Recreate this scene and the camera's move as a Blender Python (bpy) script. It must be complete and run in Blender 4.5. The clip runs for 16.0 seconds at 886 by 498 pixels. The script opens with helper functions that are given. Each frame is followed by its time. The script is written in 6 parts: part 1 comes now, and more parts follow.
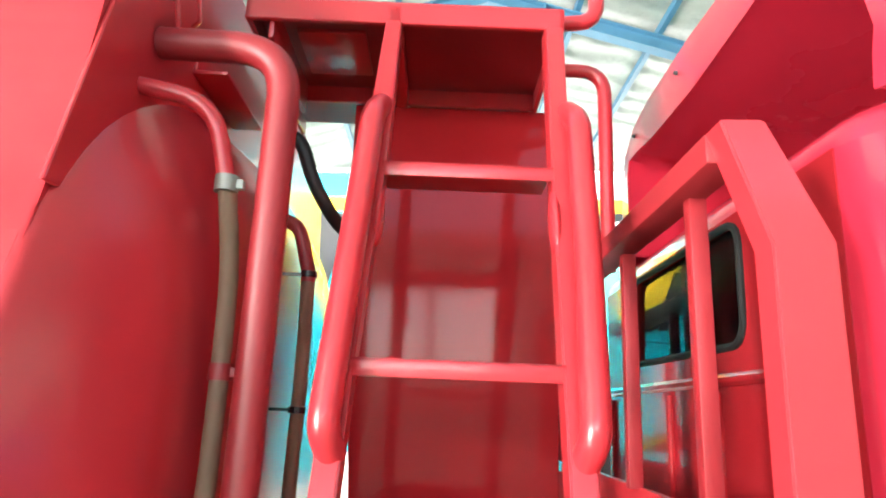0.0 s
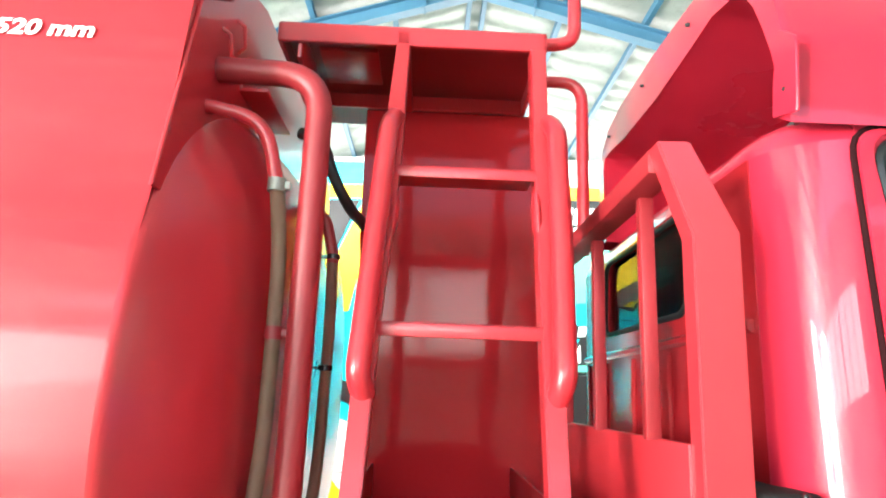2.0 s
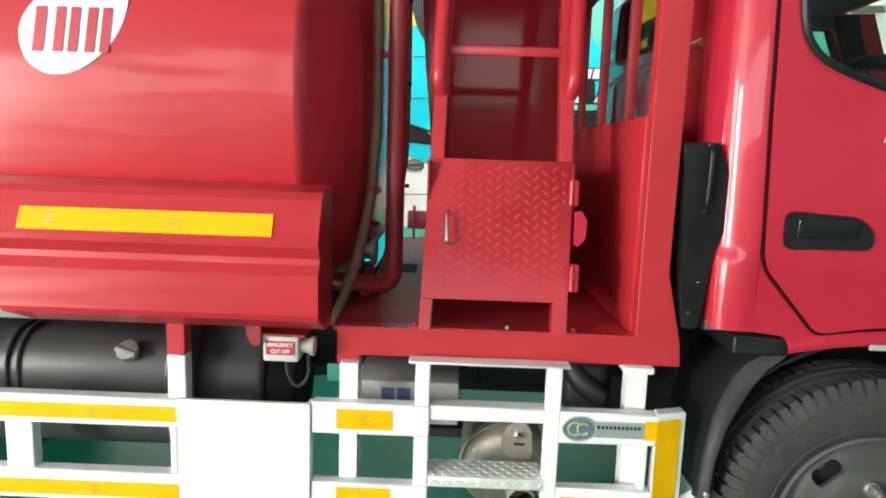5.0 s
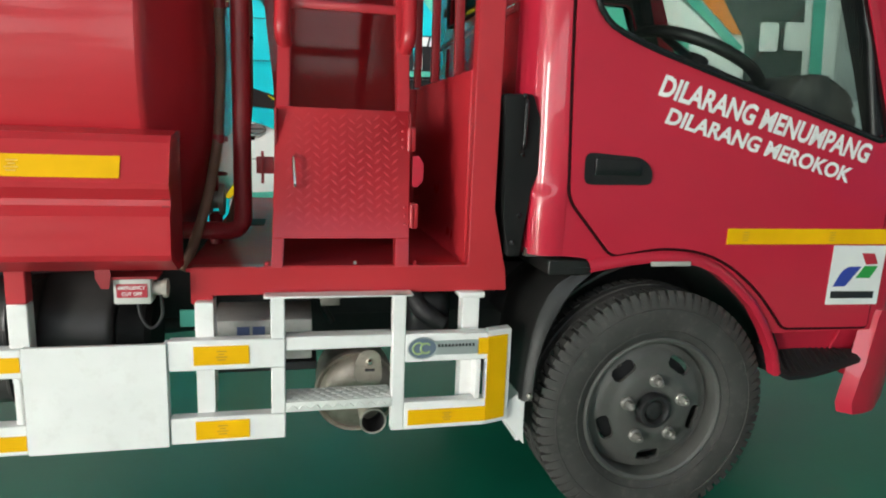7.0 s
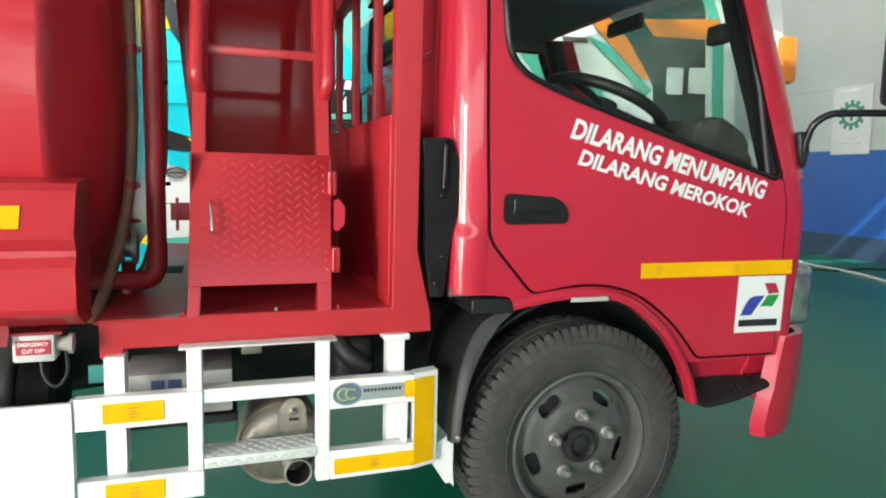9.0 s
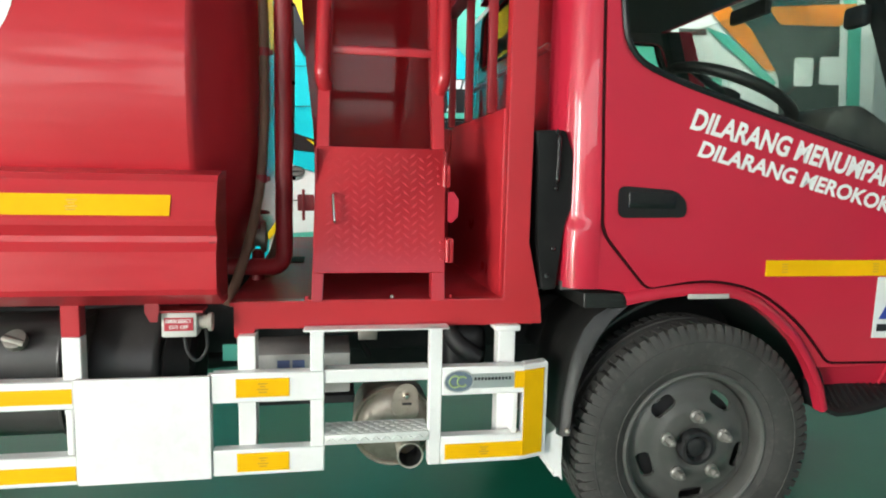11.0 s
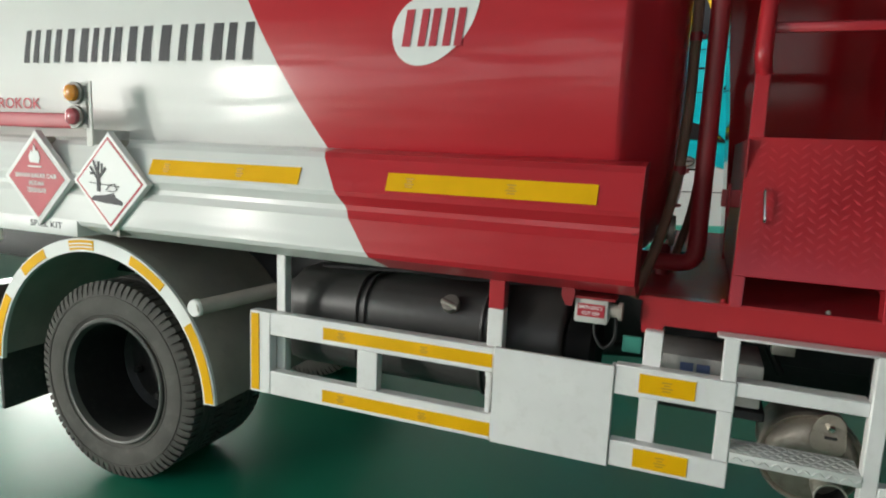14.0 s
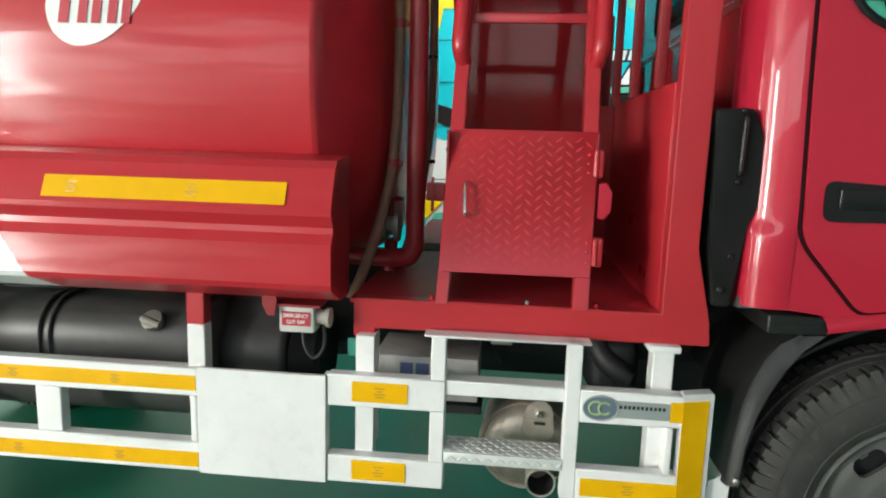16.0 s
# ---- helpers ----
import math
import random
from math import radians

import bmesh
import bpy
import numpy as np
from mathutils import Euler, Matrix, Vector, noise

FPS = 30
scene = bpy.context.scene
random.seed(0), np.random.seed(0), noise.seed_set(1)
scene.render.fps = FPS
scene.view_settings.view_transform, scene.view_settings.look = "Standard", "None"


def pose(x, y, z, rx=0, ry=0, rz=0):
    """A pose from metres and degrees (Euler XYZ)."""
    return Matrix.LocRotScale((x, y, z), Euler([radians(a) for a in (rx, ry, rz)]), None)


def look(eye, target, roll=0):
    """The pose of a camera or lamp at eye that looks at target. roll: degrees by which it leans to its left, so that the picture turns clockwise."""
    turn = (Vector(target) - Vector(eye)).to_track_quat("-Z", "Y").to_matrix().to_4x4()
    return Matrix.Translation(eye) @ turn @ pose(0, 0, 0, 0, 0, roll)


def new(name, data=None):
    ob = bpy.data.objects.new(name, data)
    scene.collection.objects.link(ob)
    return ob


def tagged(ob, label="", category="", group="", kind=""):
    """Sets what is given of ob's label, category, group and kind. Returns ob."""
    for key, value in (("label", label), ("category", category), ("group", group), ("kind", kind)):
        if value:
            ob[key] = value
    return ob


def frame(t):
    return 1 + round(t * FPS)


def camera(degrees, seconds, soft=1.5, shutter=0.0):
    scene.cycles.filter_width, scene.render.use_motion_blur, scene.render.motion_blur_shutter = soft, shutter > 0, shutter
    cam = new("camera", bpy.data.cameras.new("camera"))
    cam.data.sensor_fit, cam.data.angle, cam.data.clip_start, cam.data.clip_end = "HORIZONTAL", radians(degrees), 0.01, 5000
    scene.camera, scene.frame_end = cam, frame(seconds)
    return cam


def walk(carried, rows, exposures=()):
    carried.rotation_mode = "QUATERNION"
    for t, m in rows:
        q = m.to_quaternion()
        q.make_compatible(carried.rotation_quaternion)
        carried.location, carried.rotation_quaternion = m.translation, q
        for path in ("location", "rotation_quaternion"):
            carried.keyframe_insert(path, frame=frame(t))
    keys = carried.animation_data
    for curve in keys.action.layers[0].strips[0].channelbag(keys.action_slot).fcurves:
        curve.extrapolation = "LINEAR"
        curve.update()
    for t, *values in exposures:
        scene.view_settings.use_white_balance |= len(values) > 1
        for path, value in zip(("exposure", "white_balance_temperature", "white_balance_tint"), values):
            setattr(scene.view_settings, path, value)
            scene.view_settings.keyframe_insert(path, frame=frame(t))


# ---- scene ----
cam = camera(68.9, 16.0, soft=2.0)
PATH = [
    (0, (0.180, -0.632, 1.530), (0.201, 1.307, 2.021), 0.48),
    (0.5, (0.185, -0.652, 1.541), (0.232, 1.242, 2.183), 0.07),
    (1, (0.190, -0.691, 1.533), (0.242, 1.184, 2.226), 0.42),
    (1.5, (0.174, -0.769, 1.508), (0.226, 1.141, 2.098), 0.62),
    (2, (0.151, -0.883, 1.474), (0.201, 1.067, 1.916), 0.34),
    (2.5, (0.150, -0.983, 1.453), (0.204, 0.994, 1.751), 0.51),
    (3, (0.160, -1.094, 1.434), (0.083, 0.897, 1.605), -0.07),
    (3.5, (0.198, -1.210, 1.409), (0.118, 0.788, 1.420), 1.28),
    (4, (0.201, -1.307, 1.392), (0.064, 0.685, 1.279), 1.23),
    (4.2, (0.179, -1.346, 1.376), (0.048, 0.644, 1.217), 0.62),
    (6.3, (0.031, -1.659, 1.250), (0.239, 0.298, 0.893), 1.19),
    (6.5, (0.044, -1.666, 1.245), (0.304, 0.286, 0.898), 0.92),
    (7, (0.069, -1.664, 1.249), (0.498, 0.254, 0.881), 0.38),
    (7.5, (0.090, -1.671, 1.244), (0.620, 0.225, 0.891), -0.06),
    (8, (0.094, -1.668, 1.261), (0.718, 0.202, 0.924), -0.02),
    (8.2, (0.087, -1.670, 1.260), (0.737, 0.199, 0.968), -0.09),
    (10.3, (0.099, -1.678, 1.257), (0.621, 0.239, 1.022), -0.13),
    (10.5, (0.083, -1.684, 1.252), (0.567, 0.241, 1.010), -0.07),
    (11, (0.060, -1.696, 1.235), (0.388, 0.261, 0.992), -0.57),
    (11.5, (0.032, -1.704, 1.231), (0.186, 0.272, 0.961), -0.74),
    (12, (-0.000, -1.711, 1.227), (-0.011, 0.268, 0.944), -0.68),
    (12.5, (-0.025, -1.712, 1.234), (-0.226, 0.257, 0.945), -0.70),
    (13, (-0.052, -1.713, 1.231), (-0.444, 0.228, 0.952), -1.00),
    (13.5, (-0.081, -1.706, 1.225), (-0.652, 0.191, 0.946), -0.24),
    (14, (-0.089, -1.674, 1.244), (-0.821, 0.165, 0.962), 0.72),
    (14.5, (-0.062, -1.614, 1.240), (-0.681, 0.261, 0.921), 1.40),
    (15, (0.011, -1.543, 1.257), (-0.409, 0.382, 0.917), 0.85),
    (15.5, (0.096, -1.497, 1.265), (-0.166, 0.462, 0.958), -0.36),
    (16, (0.158, -1.464, 1.261), (-0.034, 0.501, 0.946), -0.07),
]
EXPOSURES = [(0, 2.37), (0.5, 2.47), (1.5, 2.42), (2.5, 2.12), (3.0, 1.64), (4.2, 1.19), (6.3, 0.47), (7.4, 0.42), (8.2, 0.82), (10.3, 1.02), (11.0, 0.75), (11.5, 0.69), (12.5, -0.03), (13, -0.11), (14.5, -0.33), (15.2, -0.31), (16, 0.42)]
walk(cam, [(t, look(eye, target, roll)) for t, eye, target, roll in PATH], EXPOSURES)

# ---- world and light ----
world = bpy.data.worlds.new("sky")
scene.world = world
world.use_nodes = True
wn = world.node_tree.nodes
sky = wn.new("ShaderNodeTexSky")
sky.sky_type, sky.sun_disc = "NISHITA", False
sky.sun_elevation, sky.sun_rotation = radians(50), radians(200)
world.node_tree.links.new(sky.outputs[0], wn["Background"].inputs[0])
wn["Background"].inputs[1].default_value = 0.12


def area_light(name, m, energy, width, height):
    data = bpy.data.lights.new(name, "AREA")
    data.energy, data.color = energy, (1.0, 0.98, 0.92)
    data.shape, data.size, data.size_y = "RECTANGLE", width, height
    ob = new(name, data)
    ob.matrix_world = m
    return ob


sun_data = bpy.data.lights.new("sun", "SUN")
sun_data.energy, sun_data.color, sun_data.angle = 3.0, (1, 0.95, 0.88), radians(0.6)
sun = new("sun", sun_data)
sun.matrix_world = look((-6, -14, 16), (0, 0, 0))
# daylight through the open front bay, the row of lights behind the camera, the bays of the end wall and the open back
area_light("front_bay_light", look((-6.95, -7.1, 1.7), (-3.0, -2.5, 1.4)), 490, 1.1, 3.4)
area_light("front_lights_row", look((-2.5, -7.22, 2.7), (-2.5, 0, 2.7)), 66, 7.6, 1.2)
# lamp added out of view above the truck to brighten the coach's side
area_light("coach_fill_light", look((1.2, 0.9, 4.95), (1.2, 3.2, 2.1)), 50, 6.4, 0.7).data.spread = radians(50)
END_BAYS = [(-5.5, -4.4), (-1.6, -1.0), (0.25, 0.65), (1.5, 2.1), (3.2, 4.7)]
for y0, y1 in END_BAYS:
    area_light("end_bay_light", look((-7.52, (y0 + y1) / 2, 1.7), (0, (y0 + y1) / 2, 1.7)), 41 * (y1 - y0) * 3.4, y1 - y0, 3.4)
area_light("back_opening_light", look((2.0, 12.6, 3.6), (1.0, 4, 3.4)), 320, 14, 3.0)


# ---- materials ----
def nodes_of(m):
    m.use_nodes = True
    return m.node_tree.nodes, m.node_tree.links, m.node_tree.nodes["Principled BSDF"]


def surface(name, col, rough=0.5, metal=0.0, var=0.12, scale=4.0, grain=120.0, bump=0.05, coat=0.0, dirt=0.0, dirt_col=(0.12, 0.1, 0.08), rvar=0.08):
    """A painted or raw surface with large stains, fine grain and uneven gloss."""
    m = bpy.data.materials.new(name)
    n, l, b = nodes_of(m)
    tc = n.new("ShaderNodeTexCoord")
    big = n.new("ShaderNodeTexNoise")
    big.inputs["Scale"].default_value, big.inputs["Detail"].default_value = scale, 5
    l.new(tc.outputs["Object"], big.inputs["Vector"])
    fine = n.new("ShaderNodeTexNoise")
    fine.inputs["Scale"].default_value, fine.inputs["Detail"].default_value = grain, 3
    l.new(tc.outputs["Object"], fine.inputs["Vector"])
    ramp = n.new("ShaderNodeValToRGB")
    c0 = tuple(max(0, c * (1 - var)) for c in col)
    c1 = tuple(min(1, c * (1 + var)) for c in col)
    ramp.color_ramp.elements[0].color, ramp.color_ramp.elements[1].color = (*c0, 1), (*c1, 1)
    ramp.color_ramp.elements[0].position, ramp.color_ramp.elements[1].position = 0.3, 0.7
    l.new(big.outputs["Fac"], ramp.inputs["Fac"])
    out = ramp.outputs["Color"]
    if dirt:
        spots = n.new("ShaderNodeTexNoise")
        spots.inputs["Scale"].default_value, spots.inputs["Detail"].default_value, spots.inputs["Roughness"].default_value = scale * 3.3, 8, 0.7
        l.new(tc.outputs["Object"], spots.inputs["Vector"])
        r2 = n.new("ShaderNodeMapRange")
        r2.inputs["From Min"].default_value, r2.inputs["From Max"].default_value = 0.52, 0.78
        r2.inputs["To Max"].default_value = dirt
        l.new(spots.outputs["Fac"], r2.inputs["Value"])
        mix = n.new("ShaderNodeMix")
        mix.data_type = "RGBA"
        l.new(r2.outputs["Result"], mix.inputs["Factor"])
        l.new(out, mix.inputs["A"])
        mix.inputs["B"].default_value = (*dirt_col, 1)
        out = mix.outputs["Result"]
    l.new(out, b.inputs["Base Color"])
    rr = n.new("ShaderNodeMapRange")
    rr.inputs["To Min"].default_value, rr.inputs["To Max"].default_value = max(0.02, rough - rvar), min(1, rough + rvar)
    l.new(big.outputs["Fac"], rr.inputs["Value"])
    l.new(rr.outputs["Result"], b.inputs["Roughness"])
    b.inputs["Metallic"].default_value = metal
    b.inputs["Coat Weight"].default_value = coat
    b.inputs["Coat Roughness"].default_value = 0.08
    if bump:
        bp = n.new("ShaderNodeBump")
        bp.inputs["Strength"].default_value, bp.inputs["Distance"].default_value = bump, 0.004
        l.new(fine.outputs["Fac"], bp.inputs["Height"])
        l.new(bp.outputs["Normal"], b.inputs["Normal"])
    return m


RED = (0.50, 0.026, 0.036)
red_paint = surface("red_gloss_paint", RED, 0.30, var=0.07, scale=2.5, grain=60, bump=0.012, coat=0.25, dirt=0.10, dirt_col=(0.3, 0.05, 0.05))
red_paint.node_tree.nodes["Principled BSDF"].inputs["Specular IOR Level"].default_value = 0.46
red_cab = surface("red_cab_enamel", (0.52, 0.020, 0.046), 0.30, var=0.05, scale=2, grain=40, bump=0.006, coat=0.65)
red_cab.node_tree.nodes["Principled BSDF"].inputs["Specular IOR Level"].default_value = 0.2
red_cab.node_tree.nodes["Principled BSDF"].inputs["Coat Roughness"].default_value = 0.03
red_matt = surface("red_floor_paint", (0.46, 0.03, 0.04), 0.48, var=0.14, scale=7, grain=150, bump=0.10, dirt=0.35, dirt_col=(0.22, 0.06, 0.05))
red_matt.node_tree.nodes["Principled BSDF"].inputs["Specular IOR Level"].default_value = 0.2
# darker than the cab enamel: shade behind the cab put into the colour
red_wall = surface("red_cab_wall_shaded", (0.34, 0.014, 0.020), 0.10, var=0.05, scale=3, bump=0, rvar=0.03)
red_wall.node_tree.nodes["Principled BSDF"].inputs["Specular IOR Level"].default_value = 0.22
red_deep = surface("red_cabinet_paint", (0.40, 0.018, 0.024), 0.34, var=0.06, scale=3, grain=60, bump=0.02)
red_mirror = surface("red_lacquered_sheet", (0.42, 0.018, 0.024), 0.085, var=0.05, scale=3, bump=0, rvar=0.03)
red_mirror.node_tree.nodes["Principled BSDF"].inputs["Specular IOR Level"].default_value = 0.15
red_deep.node_tree.nodes["Principled BSDF"].inputs["Specular IOR Level"].default_value = 0.2
red_deep.node_tree.nodes["Principled BSDF"].inputs["Coat Weight"].default_value = 0.1
guard_black = surface("satin_black_plastic", (0.014, 0.0135, 0.013), 0.42, var=0.25, scale=9, grain=150, bump=0.06, dirt=0.4, dirt_col=(0.05, 0.046, 0.042))
# dull red; shade on the pipes and inner sheets is darkened into it
red_dull = surface("red_dull_shaded", (0.28, 0.016, 0.022), 0.45, var=0.1, scale=5, grain=90, bump=0.04)
white_paint = surface("white_steel_paint", (0.87, 0.855, 0.84), 0.38, var=0.05, scale=6, grain=90, bump=0.03, coat=0.1, dirt=0.2, dirt_col=(0.44, 0.40, 0.33))
white_decal = surface("white_decal", (0.83, 0.83, 0.81), 0.35, var=0.03, scale=9, bump=0)
yellow_tape = surface("yellow_reflective_tape", (0.88, 0.47, 0.003), 0.42, var=0.08, scale=9, grain=400, bump=0.06)
yellow_tape.node_tree.nodes["Principled BSDF"].inputs["Specular IOR Level"].default_value = 0.15
tape_mark = surface("tape_print", (0.58, 0.30, 0.02), 0.45, bump=0)
rubber = surface("tyre_rubber", (0.048, 0.046, 0.043), 0.72, var=0.25, scale=9, grain=200, bump=0.12, dirt=0.5, dirt_col=(0.15, 0.138, 0.12))
plastic = surface("black_plastic", (0.014, 0.014, 0.015), 0.5, var=0.2, scale=8, grain=300, bump=0.06, dirt=0.25, dirt_col=(0.04, 0.038, 0.035))
plastic_matt = surface("black_matt_plastic", (0.010, 0.010, 0.010), 0.75, var=0.25, scale=7, grain=200, bump=0.08, dirt=0.3, dirt_col=(0.03, 0.028, 0.026))
plastic_matt.node_tree.nodes["Principled BSDF"].inputs["Specular IOR Level"].default_value = 0.25
gap_dark = surface("dark_door_gap", (0.02, 0.004, 0.005), 0.9, bump=0)
gap_dark.node_tree.nodes["Principled BSDF"].inputs["Specular IOR Level"].default_value = 0.1
black_gloss = surface("black_gloss_trim", (0.012, 0.012, 0.013), 0.22, var=0.1, bump=0)
chassis_black = surface("chassis_black_paint", (0.016, 0.016, 0.017), 0.55, var=0.3, scale=10, grain=90, bump=0.08, dirt=0.5, dirt_col=(0.05, 0.045, 0.04))
fuel_black = surface("fuel_tank_paint", (0.062, 0.058, 0.056), 0.42, var=0.2, scale=6, grain=80, bump=0.04, dirt=0.3, dirt_col=(0.1, 0.095, 0.09))
rim_grey = surface("rim_grey_paint", (0.105, 0.103, 0.096), 0.42, metal=0.2, var=0.15, scale=9, grain=150, bump=0.05, dirt=0.35, dirt_col=(0.12, 0.115, 0.105))
rubber_dusty = surface("dusty_tyre_rubber", (0.085, 0.080, 0.072), 0.8, var=0.22, scale=7, grain=200, bump=0.12, dirt=0.5, dirt_col=(0.15, 0.14, 0.125))
# shade deep inside the rear rims is put into this darker grey
rim_dark = surface("rim_shaded_paint", (0.020, 0.020, 0.019), 0.5, var=0.2, scale=9, grain=150, bump=0.05, dirt=0.4, dirt_col=(0.075, 0.07, 0.062))
steel = surface("bare_steel", (0.40, 0.375, 0.335), 0.5, metal=0.8, var=0.2, scale=12, grain=200, bump=0.05, dirt=0.3, dirt_col=(0.25, 0.2, 0.15))
alu = surface("aluminium_tread", (0.80, 0.80, 0.77), 0.45, metal=0.25, var=0.1, scale=15, grain=200, bump=0.05)
outlet_metal = surface("scorched_outlet_metal", (0.55, 0.52, 0.46), 0.42, metal=0.7, var=0.2, scale=14, grain=120, bump=0.06, dirt=0.5, dirt_col=(0.2, 0.16, 0.12))
silencer_metal = surface("stained_silencer_metal", (0.42, 0.37, 0.31), 0.45, metal=0.7, var=0.28, scale=10, grain=120, bump=0.12, dirt=0.7, dirt_col=(0.14, 0.105, 0.075), rvar=0.15)
chrome = surface("worn_chrome", (0.78, 0.76, 0.72), 0.2, metal=1.0, var=0.08, bump=0)
hose_beige = surface("beige_hose", (0.21, 0.105, 0.07), 0.7, var=0.2, scale=12, grain=160, bump=0.1)
grey_box = surface("grey_plastic_box", (0.62, 0.61, 0.57), 0.45, var=0.08, scale=8, bump=0.03, dirt=0.3, dirt_col=(0.35, 0.33, 0.3))
fender_grey = surface("mud_grey_fender", (0.42, 0.375, 0.33), 0.55, var=0.12, scale=7, grain=80, bump=0.05, dirt=0.3, dirt_col=(0.22, 0.2, 0.18))
battery_grey = surface("battery_case_grey", (0.46, 0.45, 0.42), 0.6, var=0.12, scale=8, bump=0.04, dirt=0.4, dirt_col=(0.14, 0.13, 0.11))
faded_blue = surface("faded_blue_print", (0.10, 0.13, 0.27), 0.5, var=0.15, bump=0)
badge_blue = surface("faded_badge_blue", (0.13, 0.17, 0.22), 0.45, var=0.1, bump=0)
nut_steel = surface("dull_nut_steel", (0.27, 0.26, 0.24), 0.5, metal=0.5, var=0.2, scale=12, bump=0.04)
dark_print = surface("dark_grey_print", (0.020, 0.020, 0.024), 0.5, var=0.2, bump=0)
red_print = surface("red_print", (0.48, 0.03, 0.05), 0.4, bump=0)
blue_print = surface("blue_print", (0.035, 0.06, 0.34), 0.4, bump=0)
green_print = surface("green_print", (0.03, 0.32, 0.06), 0.4, bump=0)
olive_print = surface("pale_green_print", (0.35, 0.45, 0.2), 0.4, bump=0)
silver_print = surface("silver_plate", (0.5, 0.52, 0.52), 0.35, metal=0.5, bump=0)
amber = surface("amber_lens", (0.75, 0.28, 0.03), 0.2, bump=0, coat=0.4)
red_lens = surface("red_lens", (0.5, 0.1, 0.12), 0.2, bump=0, coat=0.4)
seat_grey = surface("grey_seat_cloth", (0.3, 0.29, 0.27), 0.85, var=0.12, scale=20, grain=400, bump=0.1)
seat_dark = surface("dark_grey_lining", (0.06, 0.058, 0.055), 0.8, var=0.15, scale=9, grain=200, bump=0.05)
dash_grey = surface("dusty_dashboard", (0.085, 0.083, 0.078), 0.6, var=0.2, scale=6, bump=0.04, dirt=0.5, dirt_col=(0.2, 0.19, 0.17))
teal = surface("teal_paint", (0.0, 0.50, 0.60), 0.35, var=0.05, bump=0, coat=0.3)
mint = surface("mint_green_paint", (0.10, 0.46, 0.36), 0.35, var=0.05, bump=0, coat=0.3)
bus_yellow = surface("yellow_paint", (0.86, 0.60, 0.01), 0.35, var=0.05, bump=0, coat=0.3)
bus_orange = surface("orange_paint", (0.74, 0.21, 0.015), 0.35, var=0.05, bump=0, coat=0.3)
bus_white = surface("white_coach_paint", (0.8, 0.81, 0.8), 0.32, var=0.03, bump=0, coat=0.3)
bus_black = surface("black_coach_paint", (0.015, 0.015, 0.016), 0.3, bump=0, coat=0.3)
wall_white = surface("white_wall_plaster", (0.72, 0.73, 0.70), 0.75, var=0.05, scale=1.5, grain=40, bump=0.06, dirt=0.15, dirt_col=(0.5, 0.5, 0.46))
wall_blue = surface("blue_wall_paint", (0.015, 0.13, 0.52), 0.55, var=0.1, scale=1.5, grain=40, bump=0.05)
wall_dark = surface("dark_blue_band", (0.03, 0.07, 0.14), 0.5, var=0.1, scale=1.5, grain=40, bump=0.05)
green_sign = surface("green_sign_print", (0.02, 0.28, 0.16), 0.4, bump=0)
beam_blue = surface("blue_steel_paint", (0.07, 0.20, 0.32), 0.45, var=0.1, scale=4, bump=0.03)
concrete = surface("outside_concrete", (0.42, 0.41, 0.39), 0.85, var=0.12, scale=1.2, grain=30, bump=0.2)


def glass_material():
    """Thin clear glass: see-through, with gloss that grows at a slant."""
    m = bpy.data.materials.new("cab_glass")
    m.use_nodes = True
    n, l = m.node_tree.nodes, m.node_tree.links
    n.remove(n["Principled BSDF"])
    clear, gloss, mix, fr = n.new("ShaderNodeBsdfTransparent"), n.new("ShaderNodeBsdfGlossy"), n.new("ShaderNodeMixShader"), n.new("ShaderNodeFresnel")
    clear.inputs["Color"].default_value = (0.80, 0.86, 0.83, 1)
    gloss.inputs["Roughness"].default_value = 0.02
    fr.inputs["IOR"].default_value = 1.22
    l.new(fr.outputs[0], mix.inputs[0])
    l.new(clear.outputs[0], mix.inputs[1])
    l.new(gloss.outputs[0], mix.inputs[2])
    l.new(mix.outputs[0], n["Material Output"].inputs["Surface"])
    return m


glass = glass_material()
coach_glass = surface("dark_coach_glass", (0.045, 0.060, 0.055), 0.2, var=0.3, scale=1.5, bump=0)
lamp_clear = surface("clear_lamp_lens", (0.30, 0.32, 0.32), 0.08, metal=0.6, var=0.35, scale=22, bump=0, coat=1.0)


